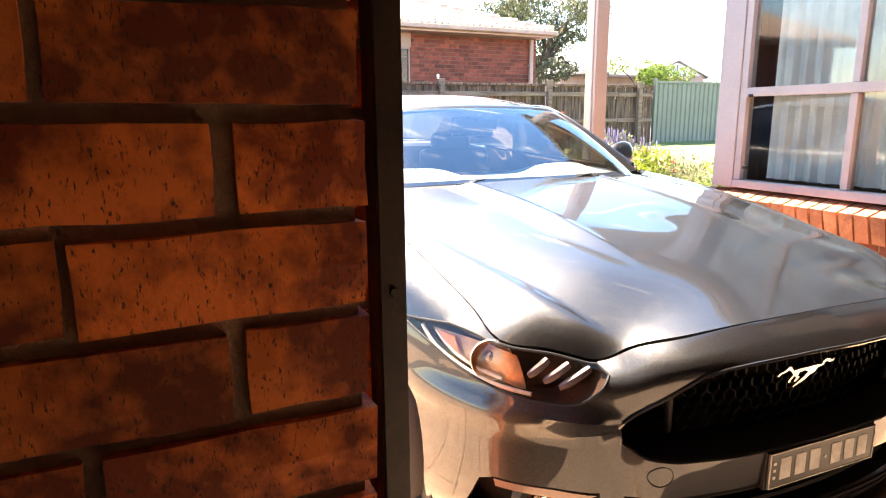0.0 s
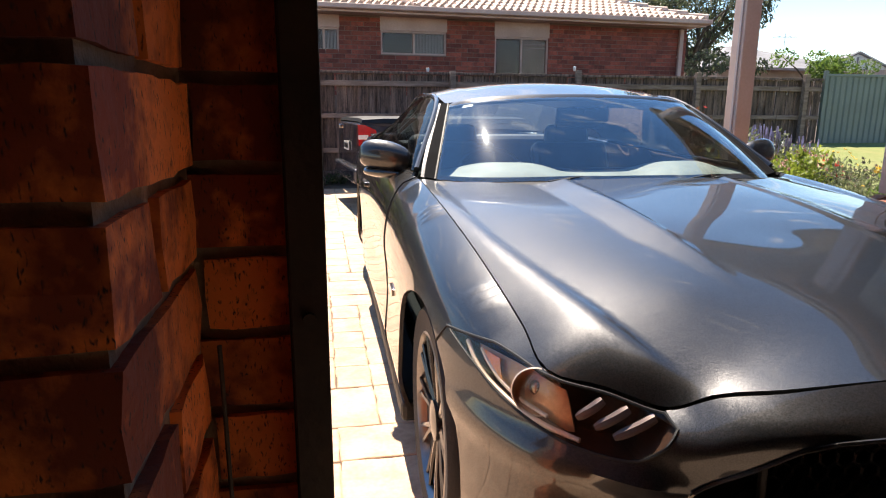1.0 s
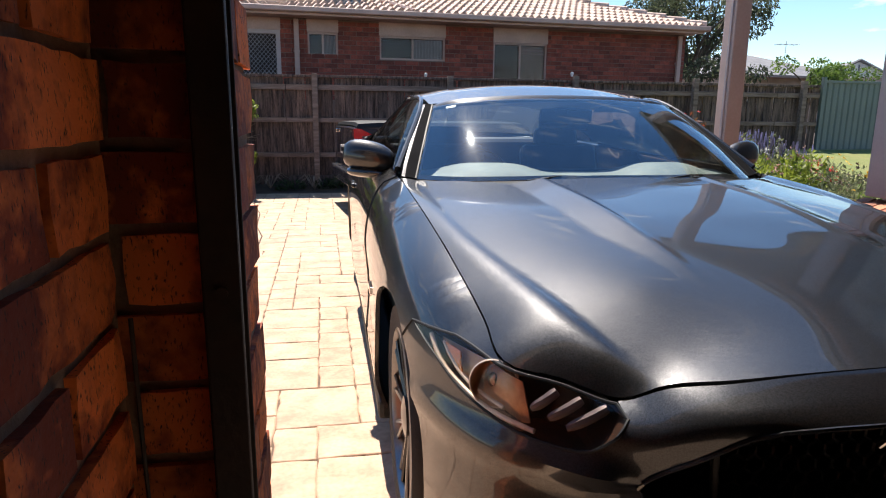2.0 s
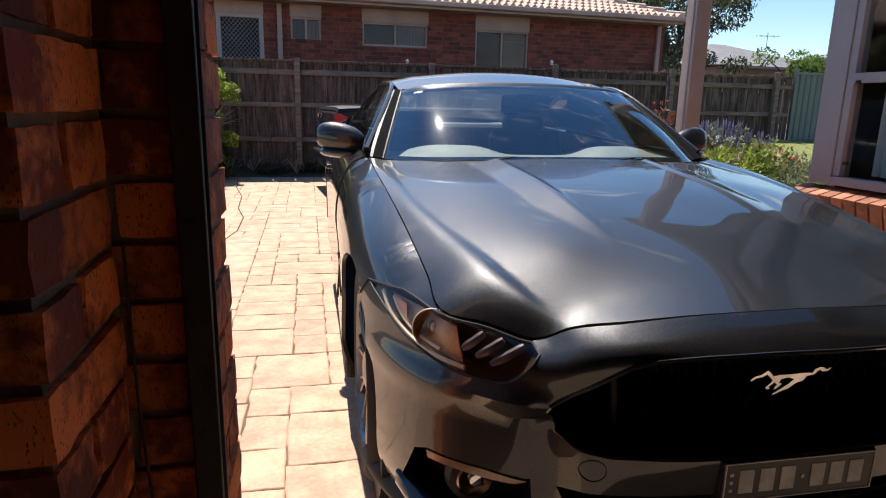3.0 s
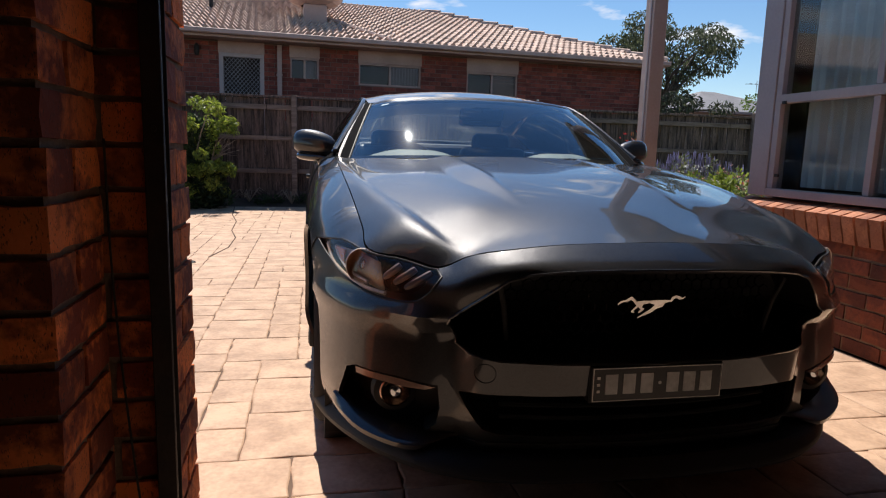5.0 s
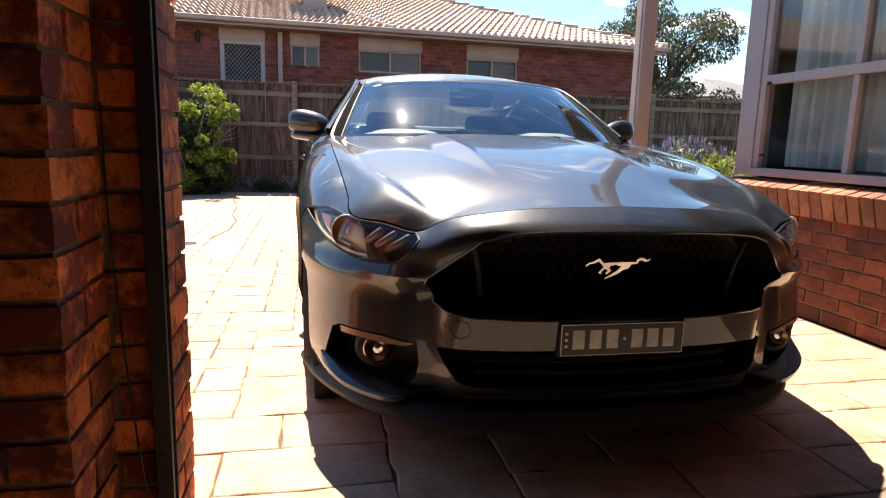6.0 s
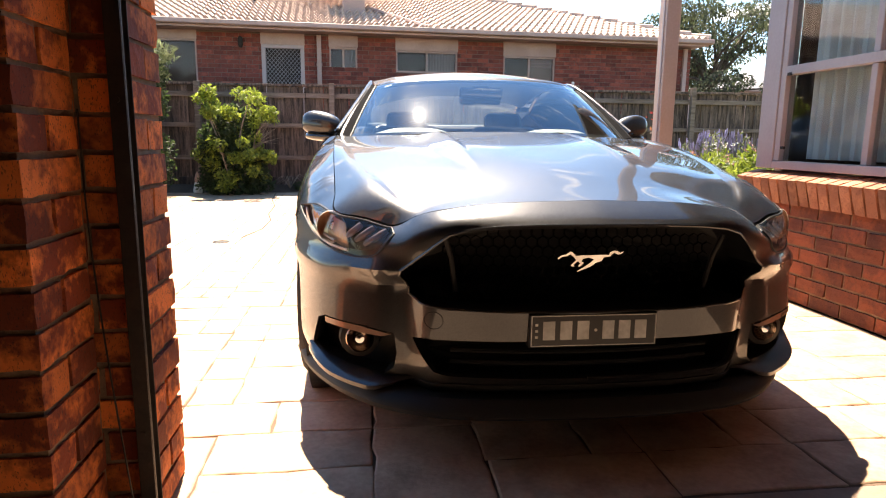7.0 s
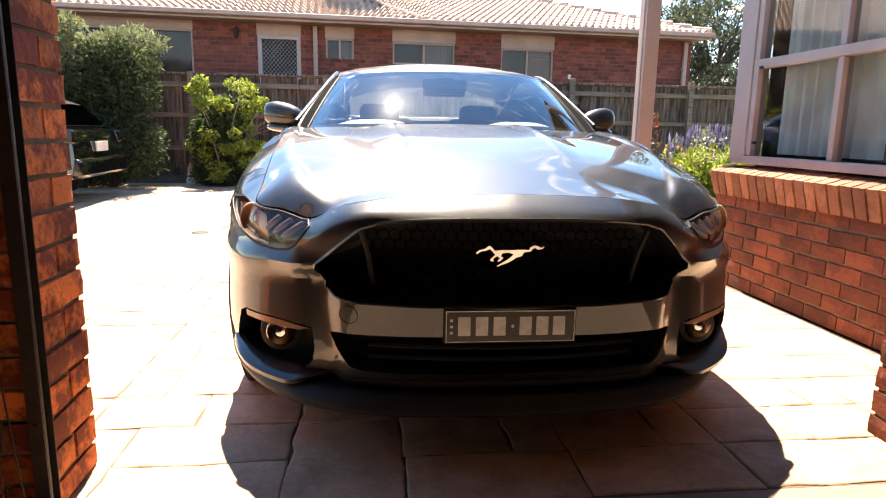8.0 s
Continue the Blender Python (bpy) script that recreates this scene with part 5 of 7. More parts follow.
part("roof", grid(roof, 40, 20), M_PAINT, CAR, smooth=True, solid=0.012)
for sg in (1, -1):
    # pillar from the wing up along the screen edge into the roof rail
    P0 = [np.array(screen(1.0 if sg > 0 else 0.0, v)) for v in np.linspace(0, 1, 10)]
    outer = [np.array(((0.790 - 0.158 * (i / 9) ** 1.1) * sg, 1.72 + 0.49 * i / 9, 0.955 + 0.290 * (i / 9) ** 0.92)) for i in range(10)]
    vs = [tuple(p) for p in P0] + [tuple(p) for p in outer]
    part("pillar", (vs, [(i, i + 1, 11 + i, 10 + i) if sg < 0 else (10 + i, 11 + i, i + 1, i) for i in range(9)]), M_PAINT, CAR, smooth=True, solid=0.02)
    strip = [p + np.array([0.002 * sg, -0.004, 0.003]) for p in P0] + [p + (q - p) * 0.74 + np.array([0.002 * sg, -0.004, 0.003]) for p, q in zip(P0, outer)]
    part("pillar_trim", ([tuple(p) for p in strip], [(i, i + 1, 11 + i, 10 + i) if sg < 0 else (10 + i, 11 + i, i + 1, i) for i in range(9)]), M_MATT, CAR, "black trim beside the windscreen", smooth=True, solid=0.003)
    # side glass, dark tinted, with a bright lower edge
    low = [(0.800, 1.76, 0.968), (0.820, 2.10, 0.972), (0.832, 2.60, 0.978), (0.834, 3.10, 0.995), (0.80, 3.62, 1.035)]
    top = [(0.800, 1.765, 0.98), (0.640, 2.23, 1.243), (0.632, 2.60, 1.288), (0.622, 3.05, 1.278), (0.66, 3.58, 1.14)]
    def side(u, v):
        a, b = catmull(np.array(low), np.array(u * 4)), catmull(np.array(top), np.array(u * 4))
        p = a + (b - a) * v + np.array([0.025, 0, 0]) * 4 * v * (1 - v)
        return (p[0] * sg, p[1], p[2])
    def ledge(u, v):
        p, s_ = side(u, 0), 1.76 + 1.86 * u
        q = catmull(EDGE, np.array(np.interp(s_, EDGE[8:, 1], np.arange(8, 19))))
        return (p[0] + (sg * q[0] - p[0]) * v, p[1] + (q[1] - p[1]) * v, p[2] - 0.006 + (q[2] - p[2] + 0.006) * v + 0.004 * math.sin(math.pi * v))
    part("belt_line", grid(ledge, 24, 4), M_PAINT, CAR, smooth=True, solid=0.006)
    g = part("side_window", grid(side, 20, 8), M_SIDE_GLASS, CAR, "dark tinted side window", smooth=True)
    part("window_trim", bm_tube([side(u, 0) for u in np.linspace(0, 1, 20)], 0.006, 6), M_GLOSS, g, smooth=True)
    part("roof_rail", bm_tube([side(u, 1) for u in np.linspace(0, 1, 20)], 0.013, 8), M_PAINT, CAR, smooth=True)
    part("quarter_panel", grid(lambda u, v: ((0.83 - 0.17 * v) * sg, 3.60 + 0.55 * u, 1.03 + 0.12 * v * (1 - u)), 8, 4), M_PAINT, CAR, smooth=True, solid=0.01)
rear = part("rear_window", grid(lambda u, v: ((2 * u - 1) * (0.585 + 0.12 * v), 3.43 + 0.72 * v + 0.06 * (2 * u - 1) ** 2, 1.298 - 0.27 * v ** 1.05 - 0.05 * (2 * u - 1) ** 2), 20, 8), M_REAR_GLASS, CAR, "sloping tinted rear window", smooth=True)
rear.visible_shadow = False
part("boot_lid", grid(lambda u, v: ((2 * u - 1) * (0.74 - 0.13 * v), 4.14 + 0.56 * v, 1.032 + 0.006 * math.sin(3 * v) - 0.012 * (2 * u - 1) ** 2), 16, 8), M_PAINT, CAR, smooth=True, solid=0.02)

# door mirrors
def door_mirror(sg):
    def shell(u, v):
        # an egg-shaped housing, blunt towards the back
        th, ph = 2 * math.pi * u, math.pi * v
        x = math.cos(ph)
        rr = math.sin(ph) ** 0.62
        y = math.sin(th) * rr
        z = math.cos(th) * rr
        dx = 0.113 * x
        dy = (0.062 if y < 0 else 0.028) * y
        dz = (0.080 if z > 0 else 0.054) * z * (1 + 0.10 * x)
        return ((0.902 + dx) * sg, 2.02 + dy + 0.03 * x, 1.005 + dz + 0.012 * x)
    mr = part("door_mirror", grid(shell, 28, 16), M_PAINT, CAR, "grey wing mirror with black underside", smooth=True)
    part("mirror_base", grid(lambda u, v: ((0.902 + 0.098 * math.cos(math.pi * v)) * sg, 2.02 + (0.058 if math.sin(6.283 * u) < 0 else 0.03) * math.sin(6.283 * u) * math.sin(math.pi * v) ** 0.6 + 0.03 * math.cos(math.pi * v),
                                       0.945 + 0.024 * math.cos(6.283 * u) * math.sin(math.pi * v) ** 0.6 + 0.006 * math.cos(math.pi * v)), 24, 10), M_GLOSS, mr, smooth=True)
    part("mirror_arm", bm_tube([(0.86 * sg, 2.02, 0.945), (0.82 * sg, 1.97, 0.945), (0.79 * sg, 1.93, 0.955)], [0.022, 0.024, 0.03], 10), M_GLOSS, mr, smooth=True)
    part("mirror_glass", bm_lathe([(0.0005, 0.0), (0.055, 0.0), (0.058, 0.004)], 20, "y", (0.902 * sg, 2.048, 1.005)), M_CHROME, mr)


for sg in (1, -1):
    door_mirror(sg)

# wipers
for x0, x1 in ((-0.46, 0.02), (0.08, 0.52)):
    w = part("wiper", bm_tube([(x0, 1.47 + 0.12 * abs(x0), 0.962), ((x0 + x1) / 2, 1.465, 0.972), (x1, 1.46 + 0.14 * abs(x1), 0.966)], 0.006, 6), M_BLACK, CAR, smooth=True)
    part("wiper_arm", bm_tube([(x0 + 0.1, 1.43, 0.958), ((x0 + x1) / 2, 1.452, 0.972)], 0.007, 6), M_BLACK, w)

# ---- cabin inside ----
def pillow(x0, x1, y0, y1, z0, z1, r=0.03):
    bm = bm_box(x0, x1, y0, y1, z0, z1, r, seg=3)
    return bm


part("cabin_tub", bm_box(-0.74, 0.74, 1.62, 3.9, 0.28, 0.50, 0.03), M_BLACK, CAR)
part("dashboard", grid(lambda u, v: ((2 * u - 1) * (0.70 + 0.04 * v), 1.60 + 0.45 * v + 0.13 * abs(2 * u - 1) ** 2.5, 0.938 + 0.018 * math.sin(math.pi * v) + 0.042 * math.exp(-((abs(2 * u - 1) - 0.55) / 0.27) ** 4) * math.sin(math.pi * min(1, v * 1.1)) ** 0.7 - 0.30 * max(0, v - 0.9)), 40, 16), M_DASH, CAR, "grey moulded dashboard top", smooth=True, solid=0.02)
part("dash_front", bm_box(-0.72, 0.72, 1.98, 2.06, 0.55, 0.955, 0.02), M_BLACK, CAR)
rm = part("interior_mirror", pillow(-0.125, 0.125, 2.000, 2.032, 1.165, 1.230, 0.014), M_BLACK, CAR, "black rear-view mirror housing")
part("mirror_stalk", bm_tube([(0, 2.01, 1.205), (0, 2.005, 1.222), (0, 2.005, 1.230)], 0.010, 8), M_BLACK, rm, smooth=True)
part("mirror_mount", bm_box(-0.045, 0.045, 1.985, 2.030, 1.222, 1.235, 0.005), M_BLACK, rm)
part("steering_wheel", bm_lathe([(0.185, -0.012), (0.198, 0), (0.185, 0.012), (0.172, 0)], 32, "z", close=True), M_LEATHER, CAR, smooth=True).matrix_basis = pose(-0.37, 2.20, 0.86, 66, 0, 0)
for x in (-0.37, 0.37):
    s = part("front_seat", pillow(x - 0.25, x + 0.25, 2.50, 3.05, 0.45, 0.62, 0.05), M_LEATHER, CAR, "black leather bucket seat")
    bk = part("backrest", pillow(-0.25, 0.25, -0.07, 0.07, 0.0, 0.47, 0.055), M_LEATHER, s)
    bk.matrix_basis = pose(x, 2.98, 0.58, -20, 0, 0)
    hr = part("headrest", pillow(-0.145, 0.145, -0.055, 0.055, 0.0, 0.17, 0.05), M_LEATHER, s)
    hr.matrix_basis = pose(x, 3.155, 0.965, -12, 0, 0)
part("rear_seat", pillow(-0.60, 0.60, 3.55, 3.75, 0.55, 1.05, 0.06), M_LEATHER, CAR, "black rear seat back")
part("parcel_shelf", bm_box(-0.62, 0.62, 3.76, 4.12, 0.975, 0.99, 0.005), M_LEATHER, CAR)
part("inside_mirror", bm_box(-0.12, 0.12, 2.03, 2.055, 1.135, 1.20, 0.012), M_GLOSS, CAR)
part("sensor_pod", bm_box(-0.06, 0.06, 2.00, 2.09, 1.18, 1.235, 0.02), M_BLACK, CAR)
part("headlining", grid(lambda u, v: tuple(np.array(roof(u, v)) - np.array([0, 0, 0.03])), 16, 8), M_LEATHER, CAR, smooth=True)
part("registration_sticker", grid(lambda u, v: screen(0.085 + 0.05 * u, 0.90 + 0.035 * v, 0, -0.004), 3, 2), M_WHITE, CAR)

# ---- wheels ----
def coupe_wheel(s0, sg):
    w = part("wheel", bm_lathe([(0.255, -0.115), (0.318, -0.122), (0.336, -0.105), (0.343, -0.07), (0.343, 0.07), (0.336, 0.105), (0.318, 0.122), (0.255, 0.115)], 48, "x"), M_RUBBER, CAR, "low-profile black tyre", smooth=True)
    w.matrix_basis = pose(0.772 * sg, s0, WHEEL_Z, 0, 0, 0 if sg > 0 else 180)
    part("rim", bm_lathe([(0.262, 0.112), (0.250, 0.118), (0.240, 0.100), (0.236, -0.09), (0.250, -0.11)], 40, "x"), M_ALLOY, w, "dark alloy rim with polished lip", smooth=True)
    part("rim_back", bm_lathe([(0.24, -0.02), (0.0005, -0.02)], 24, "x"), M_ALLOY_DARK, w)
    for k in range(10):
        a = 2 * math.pi * k / 10
        for da in (-0.10, 0.10):
            bm = bm_tube([(0.085, 0.05 * math.cos(a), 0.05 * math.sin(a)), (0.098, 0.15 * math.cos(a + da * 0.7), 0.15 * math.sin(a + da * 0.7)), (0.104, 0.242 * math.cos(a + da), 0.242 * math.sin(a + da))], [0.012, 0.008, 0.007], 6)
            part("spoke", bm, M_ALLOY_DARK, w, smooth=True)
    part("hub", bm_lathe([(0.06, 0.07), (0.058, 0.105), (0.03, 0.112), (0.0005, 0.112)], 20, "x"), M_ALLOY_DARK, w, smooth=True)
    part("brake_disc", bm_lathe([(0.18, 0.0), (0.18, 0.02), (0.07, 0.02)], 32, "x"), M_ALLOY, w)
    return w


for s0 in (WHEEL_F, WHEEL_R):
    for sg in (1, -1):
        coupe_wheel(s0, sg)
        part("wheel_well", bm_lathe([(0.40, 0.0), (0.40, 0.28), (0.05, 0.28)], 32, "x", (0.86 * sg if sg < 0 else 0.58, s0, WHEEL_Z)) if sg > 0 else bm_lathe([(0.40, 0.28), (0.40, 0.0), (0.05, 0.0)], 32, "x", (-0.86, s0, WHEEL_Z)), M_BLACK, CAR)


# ---- back fence of timber palings ----
FENCE_Y, FENCE_TOP = 10.75, 1.85
fence = thing("timber_fence", "weathered grey paling fence with rails and cap", "fence")


def paling_fence(x0, x1):
    r = rng(21)
    meshes = []
    for k in range(6):
        bm = bmesh.new()
        w, h, lean = 0.095 + 0.008 * r.rand(), 1.56, 0.004 * r.normal()
        pts = [(-w / 2, 0), (w / 2, 0), (w / 2 + lean, h), (-w / 2 + lean, h - 0.012 * r.rand())]
        bm_prism(pts, 0.014, (0, 0, 0), "y", bm)
        me = bpy.data.meshes.new("paling")
        bm.to_mesh(me)
        bm.free()
        me.materials.append(M_TIMBER)
        meshes.append(me)
    x = x0
    while x < x1:
        ob = new("paling", meshes[r.randint(6)])
        lap = 0.016 if (int((x - x0) / 0.088) % 2) else 0.0
        ob.matrix_basis = pose(x, FENCE_Y + lap, 0.235 + 0.006 * r.normal(), 0.3 * r.normal(), 0.5 * r.normal(), 0)
        ob.parent = fence
        x += 0.088
    for z, h in ((1.60, 0.085), (1.09, 0.075), (0.535, 0.075)):
        for xa in np.arange(x0, x1, 4.4):
            part("rail", bm_box(xa, min(x1, xa + 4.39), FENCE_Y - 0.048, FENCE_Y - 0.002, z, z + h, 0.004), M_RAIL, fence)
    for xa in np.arange(x0, x1, 4.4):
        part("cap", bm_box(xa, min(x1, xa + 4.39), FENCE_Y - 0.052, FENCE_Y + 0.032, 1.795, 1.835, 0.004), M_TIMBER, fence)
        part("plinth", bm_box(xa, min(x1, xa + 4.39), FENCE_Y - 0.03, FENCE_Y + 0.0, 0.05, 0.232, 0.004), M_TIMBER, fence)
    for x in (-6.55, -4.28, -2.0, 0.25, 2.45, 4.64, 6.9, 9.1):
        part("post", bm_box(x - 0.045, x + 0.045, FENCE_Y - 0.14, FENCE_Y - 0.05, 0.02, FENCE_TOP + (0.05 if x > 4 else 0.0), 0.006), M_RAIL, fence)
    # two small white caps on top of the fence
    for x, z in ((2.05, 1.86), (4.60, 1.93)):
        part("knob", bm_lathe([(0.0005, 0.045), (0.022, 0.038), (0.028, 0.015), (0.022, -0.01), (0.018, -0.035)], 12, "z", (x, FENCE_Y - 0.01, z)), M_WHITE, fence, "small white fence-top cap", smooth=True)


paling_fence(-9.0, 9.5)

# ---- green ribbed steel fence on from the corner ----
green = thing("steel_fence", "pale green ribbed steel fence with posts", "fence", (9.56, 10.72, 0), 0)
for k in range(5):
    x = 2.35 * k
    part("post", bm_box(x - 0.03, x + 0.03, -0.035, 0.035, 0.45, 1.98, 0.004), M_GREEN_STEEL, green)
    def ribs(u, v, x=x):
        t = u * 18 % 1
        d = 0.022 if 0.2 < t < 0.6 else 0.0
        return (x + 0.03 + u * 2.29, d, 0.55 + v * 1.33)
    part("panel", grid(ribs, 108, 1), M_GREEN_STEEL, green, solid=0.003)
    part("rail", bm_box(x + 0.03, x + 2.32, -0.028, 0.024, 1.88, 1.925, 0.004), M_GREEN_STEEL, green)

# ---- neighbour's brick house behind the fence ----
NB = thing("neighbour_house", "single-storey red brick house with cream tiled roof", "house", (0, 12.6, 0), 3.5)
NX0, NX1 = -10.0, 8.10
OPEN = [(0.13, 0.69, 2.30, 2.72), (1.475, 2.765, 2.265, 2.70), (3.76, 4.91, 1.45, 2.66), (-1.19, -0.36, 0.6, 2.73), (-4.6, -2.40, 1.5, 2.78)]
HEAD = 2.955


def neighbour_wall():
    xs = sorted({NX0, NX1, *[o[0] for o in OPEN], *[o[1] for o in OPEN]})
    for a, b in zip(xs, xs[1:]):
        o = [o for o in OPEN if o[0] <= a + 1e-6 and o[1] >= b - 1e-6]
        if o:
            part("wall", bm_box(a, b, 0.006, 0.24, 0.2, o[0][2]), M_MORTAR_FAR, NB)
        else:
            part("wall", bm_box(a, b, 0.006, 0.24, 0.2, HEAD), M_MORTAR_FAR, NB)
    part("end_wall", bm_box(NX1 - 0.24, NX1 - 0.006, 0.245, 9.0, 0.2, HEAD), M_BRICK_FAR, NB)
    vs, fs = [], []
    r = rng(31)
    row = 0
    z = 1.50
    while z < HEAD - 0.05:
        x = NX0 - (0.12 if row % 2 else 0)
        while x < NX1:
            a, b = max(x, NX0), min(x + 0.23, NX1)
            for o in OPEN:
                if z + 0.04 > o[2] and a < o[1] and b > o[0]:
                    if a < o[0]:
                        b = min(b, o[0])
                    elif b > o[1]:
                        a = max(a, o[1])
                    else:
                        a = b
            if b - a > 0.03:
                y0 = -0.002 * r.rand()
                k = len(vs)
                vs += [(a, y0, z), (b, y0, z), (b, y0, z + 0.074), (a, y0, z + 0.074), (a, 0.02, z), (b, 0.02, z), (b, 0.02, z + 0.074), (a, 0.02, z + 0.074)]
                fs += [(k, k + 1, k + 2, k + 3), (k + 3, k + 2, k + 6, k + 7), (k + 1, k, k + 4, k + 5), (k, k + 3, k + 7, k + 4), (k + 2, k + 1, k + 5, k + 6)]
            x += 0.24
        z += 0.084
        row += 1
    part("bricks", (vs, fs), M_BRICK_FAR, NB, kind="stuff")


neighbour_wall()


def neighbour_window(x0, x1, z0, z1, sashes, lintel_to):
    part("lintel_panel", bm_box(x0 - 0.01, x1 + 0.01, -0.012, 0.10, z1, lintel_to, 0.004), M_CREAM, NB, "cream sheet panel over the window")
    # a dark sheet close behind the panes stands in for the room's shade
    w = part("window", bm_box(x0, x1, 0.13, 0.15, z0, z1), M_FAR_ROOM_SHADE, NB, "window in a pale frame, dark sheet for room shade")
    t = 0.035
    for a, b, c, d in ((x0, x1, z0, z0 + t), (x0, x1, z1 - t, z1), (x0, x0 + t, z0 + t, z1 - t), (x1 - t, x1, z0 + t, z1 - t)):
        part("frame", bm_box(a, b, 0.02, 0.10, c, d, 0.003), M_CREAM, w)
    n = sashes
    for k in range(1, n):
        x = x0 + (x1 - x0) * k / n
        part("mullion", bm_box(x - 0.02, x + 0.02, 0.03, 0.09, z0 + t, z1 - t, 0.003), M_CREAM, w)
    for k in range(n):
        p = part("pane", bm_box(x0 + (x1 - x0) * k / n + 0.02, x0 + (x1 - x0) * (k + 1) / n - 0.02, 0.058, 0.062, z0 + t, z1 - t), M_PANE_FAR, w)
        p.visible_shadow = False
        if k == n - 1 and x0 > 3:
            # lowered brown blind with two rails across its head
            xa, xb = x0 + (x1 - x0) * (k + 0.05) / n, x0 + (x1 - x0) * (k + 0.95) / n
            bl = part("roller_blind", bm_box(xa, xb, 0.095, 0.10, z0 + t, z1 - t - 0.01), M_BLIND, w, "dull brown roller blind")
            for zz in (0.10, 0.17):
                part("blind_rail", bm_box(xa, xb, 0.078, 0.092, z1 - t - zz, z1 - t - zz + 0.025, 0.004), M_CREAM, bl)
        elif k == n - 1 and x0 > 0:
            part("blind", grid(lambda u, v: (x0 + (x1 - x0) * (k + 0.05 + 0.9 * u) / n, 0.10 + 0.006 * math.sin(60 * u), z0 + t + v * (z1 - z0 - 2 * t)), 40, 1), M_NET, w, "grey net curtain", smooth=True)


neighbour_window(0.13, 0.69, 2.30, 2.72, 2, 2.95)
neighbour_window(1.475, 2.765, 2.265, 2.70, 2, 2.95)
neighbour_window(3.76, 4.91, 1.45, 2.66, 2, 2.95)
neighbour_window(-4.6, -2.40, 1.5, 2.78, 3, 2.95)
# back door with a diamond security screen
part("lintel_panel", bm_box(-1.20, -0.35, -0.012, 0.10, 2.73, 2.95, 0.004), M_CREAM, NB)
# the slab behind the lattice is coloured dark for the unlit doorway
nd = part("screen_door", bm_box(-1.19, -0.36, 0.12, 0.15, 0.6, 2.73), M_ROOM_SHADE, NB, "screen door with diamond lattice")
for a, b, c, d in ((-1.19, -0.36, 2.66, 2.73), (-1.19, -1.11, 0.6, 2.66), (-0.44, -0.36, 0.6, 2.66)):
    part("frame", bm_box(a, b, 0.0, 0.09, c, d, 0.004), M_TRIM, nd)
def lattice():
    bm = bmesh.new()
    for s in (1, -1):
        for k in range(-16, 17):
            xa = -0.775 + k * 0.075
            lo, hi = (xa - s * 0.2, 1.3), (xa + s * 1.2, 2.9)
            # clip the strand to the door opening
            dx, dz = hi[0] - lo[0], hi[1] - lo[1]
            t0, t1 = 0.0, 1.0
            for p, q in ((-dx, lo[0] + 1.11), (dx, -0.44 - lo[0]), (-dz, lo[1] - 1.5), (dz, 2.66 - lo[1])):
                if p < 0:
                    t0 = max(t0, q / p)
                else:
                    t1 = min(t1, q / p)
            if t0 < t1:
                bm_tube([(lo[0] + dx * t0, 0.04, lo[1] + dz * t0), (lo[0] + dx * t1, 0.04, lo[1] + dz * t1)], 0.006, 4, bm)
    return bm
part("lattice", lattice(), M_NET, nd)
# wall lamp by the door
lamp = part("wall_lamp", bm_box(-1.60, -1.54, -0.10, 0.0, 2.78, 2.80, 0.004), M_STEEL_DARK, NB, "small dark lantern wall lamp")
part("lantern", bm_lathe([(0.0005, 2.86), (0.03, 2.84), (0.05, 2.80), (0.045, 2.68), (0.03, 2.64), (0.0005, 2.63)], 10, "z", (-1.57, -0.10, 0)), M_STEEL_DARK, lamp)
# downpipes
for x in (-0.07, 7.93):
    dp = part("downpipe", bm_box(x - 0.045, x + 0.045, -0.085, -0.02, 0.3, 2.93, 0.008), M_CREAM, NB, "square cream downpipe")
    part("bracket", bm_box(x - 0.06, x + 0.06, -0.022, -0.004, 2.35, 2.39, 0.002), M_CREAM, dp)
# eaves, fascia and gutter
EY = -0.45
part("soffit", bm_box(NX0 - 0.4, NX1 + 0.12, EY, 0.30, 2.958, 2.98), M_CREAM, NB)
part("fascia", bm_box(NX0 - 0.4, NX1 + 0.12, EY - 0.02, EY - 0.002, 2.94, 3.07), M_CREAM, NB)
part("gutter", bm_prism([(EY - 0.024, 3.07), (EY - 0.024, 2.985), (EY - 0.05, 2.975), (EY - 0.12, 2.985), (EY - 0.135, 3.0), (EY - 0.135, 3.065), (EY - 0.125, 3.075), (EY - 0.118, 3.06), (EY - 0.11, 3.0), (EY - 0.04, 2.99)], NX1 + 0.58 - NX0, (NX0 - 0.4, 0, 0), "x"), M_CREAM, NB, "cream quad gutter")
part("gutter_end", bm_prism([(NX1 + 0.12, 2.985), (NX1 + 0.21, 2.985), (NX1 + 0.22, 3.07), (NX1 + 0.12, 3.07)], 9.0, (0, EY, 0), "y"), M_CREAM, NB)
# hipped roof: under-surface, then tiles
PITCH = math.tan(radians(19.3))
RIDGE_Y = 4.0
RIDGE_Z = 3.05 + (RIDGE_Y - EY) * PITCH
X_END = NX1 + 0.15
HIP = X_END - (RIDGE_Y - EY)
part("roof_deck", ([(NX0 - 0.4, EY - 0.05, 3.02), (X_END, EY - 0.05, 3.02), (HIP, RIDGE_Y, RIDGE_Z - 0.05), (NX0 - 0.4, RIDGE_Y, RIDGE_Z - 0.05), (X_END, 2 * RIDGE_Y - EY, 3.02), (NX0 - 0.4, 2 * RIDGE_Y - EY, 3.02)],
                   [(0, 1, 2, 3), (1, 4, 2), (3, 2, 4, 5)]), M_TILE_GREY, NB)
TILE_W, TILE_L = 0.30, 0.325


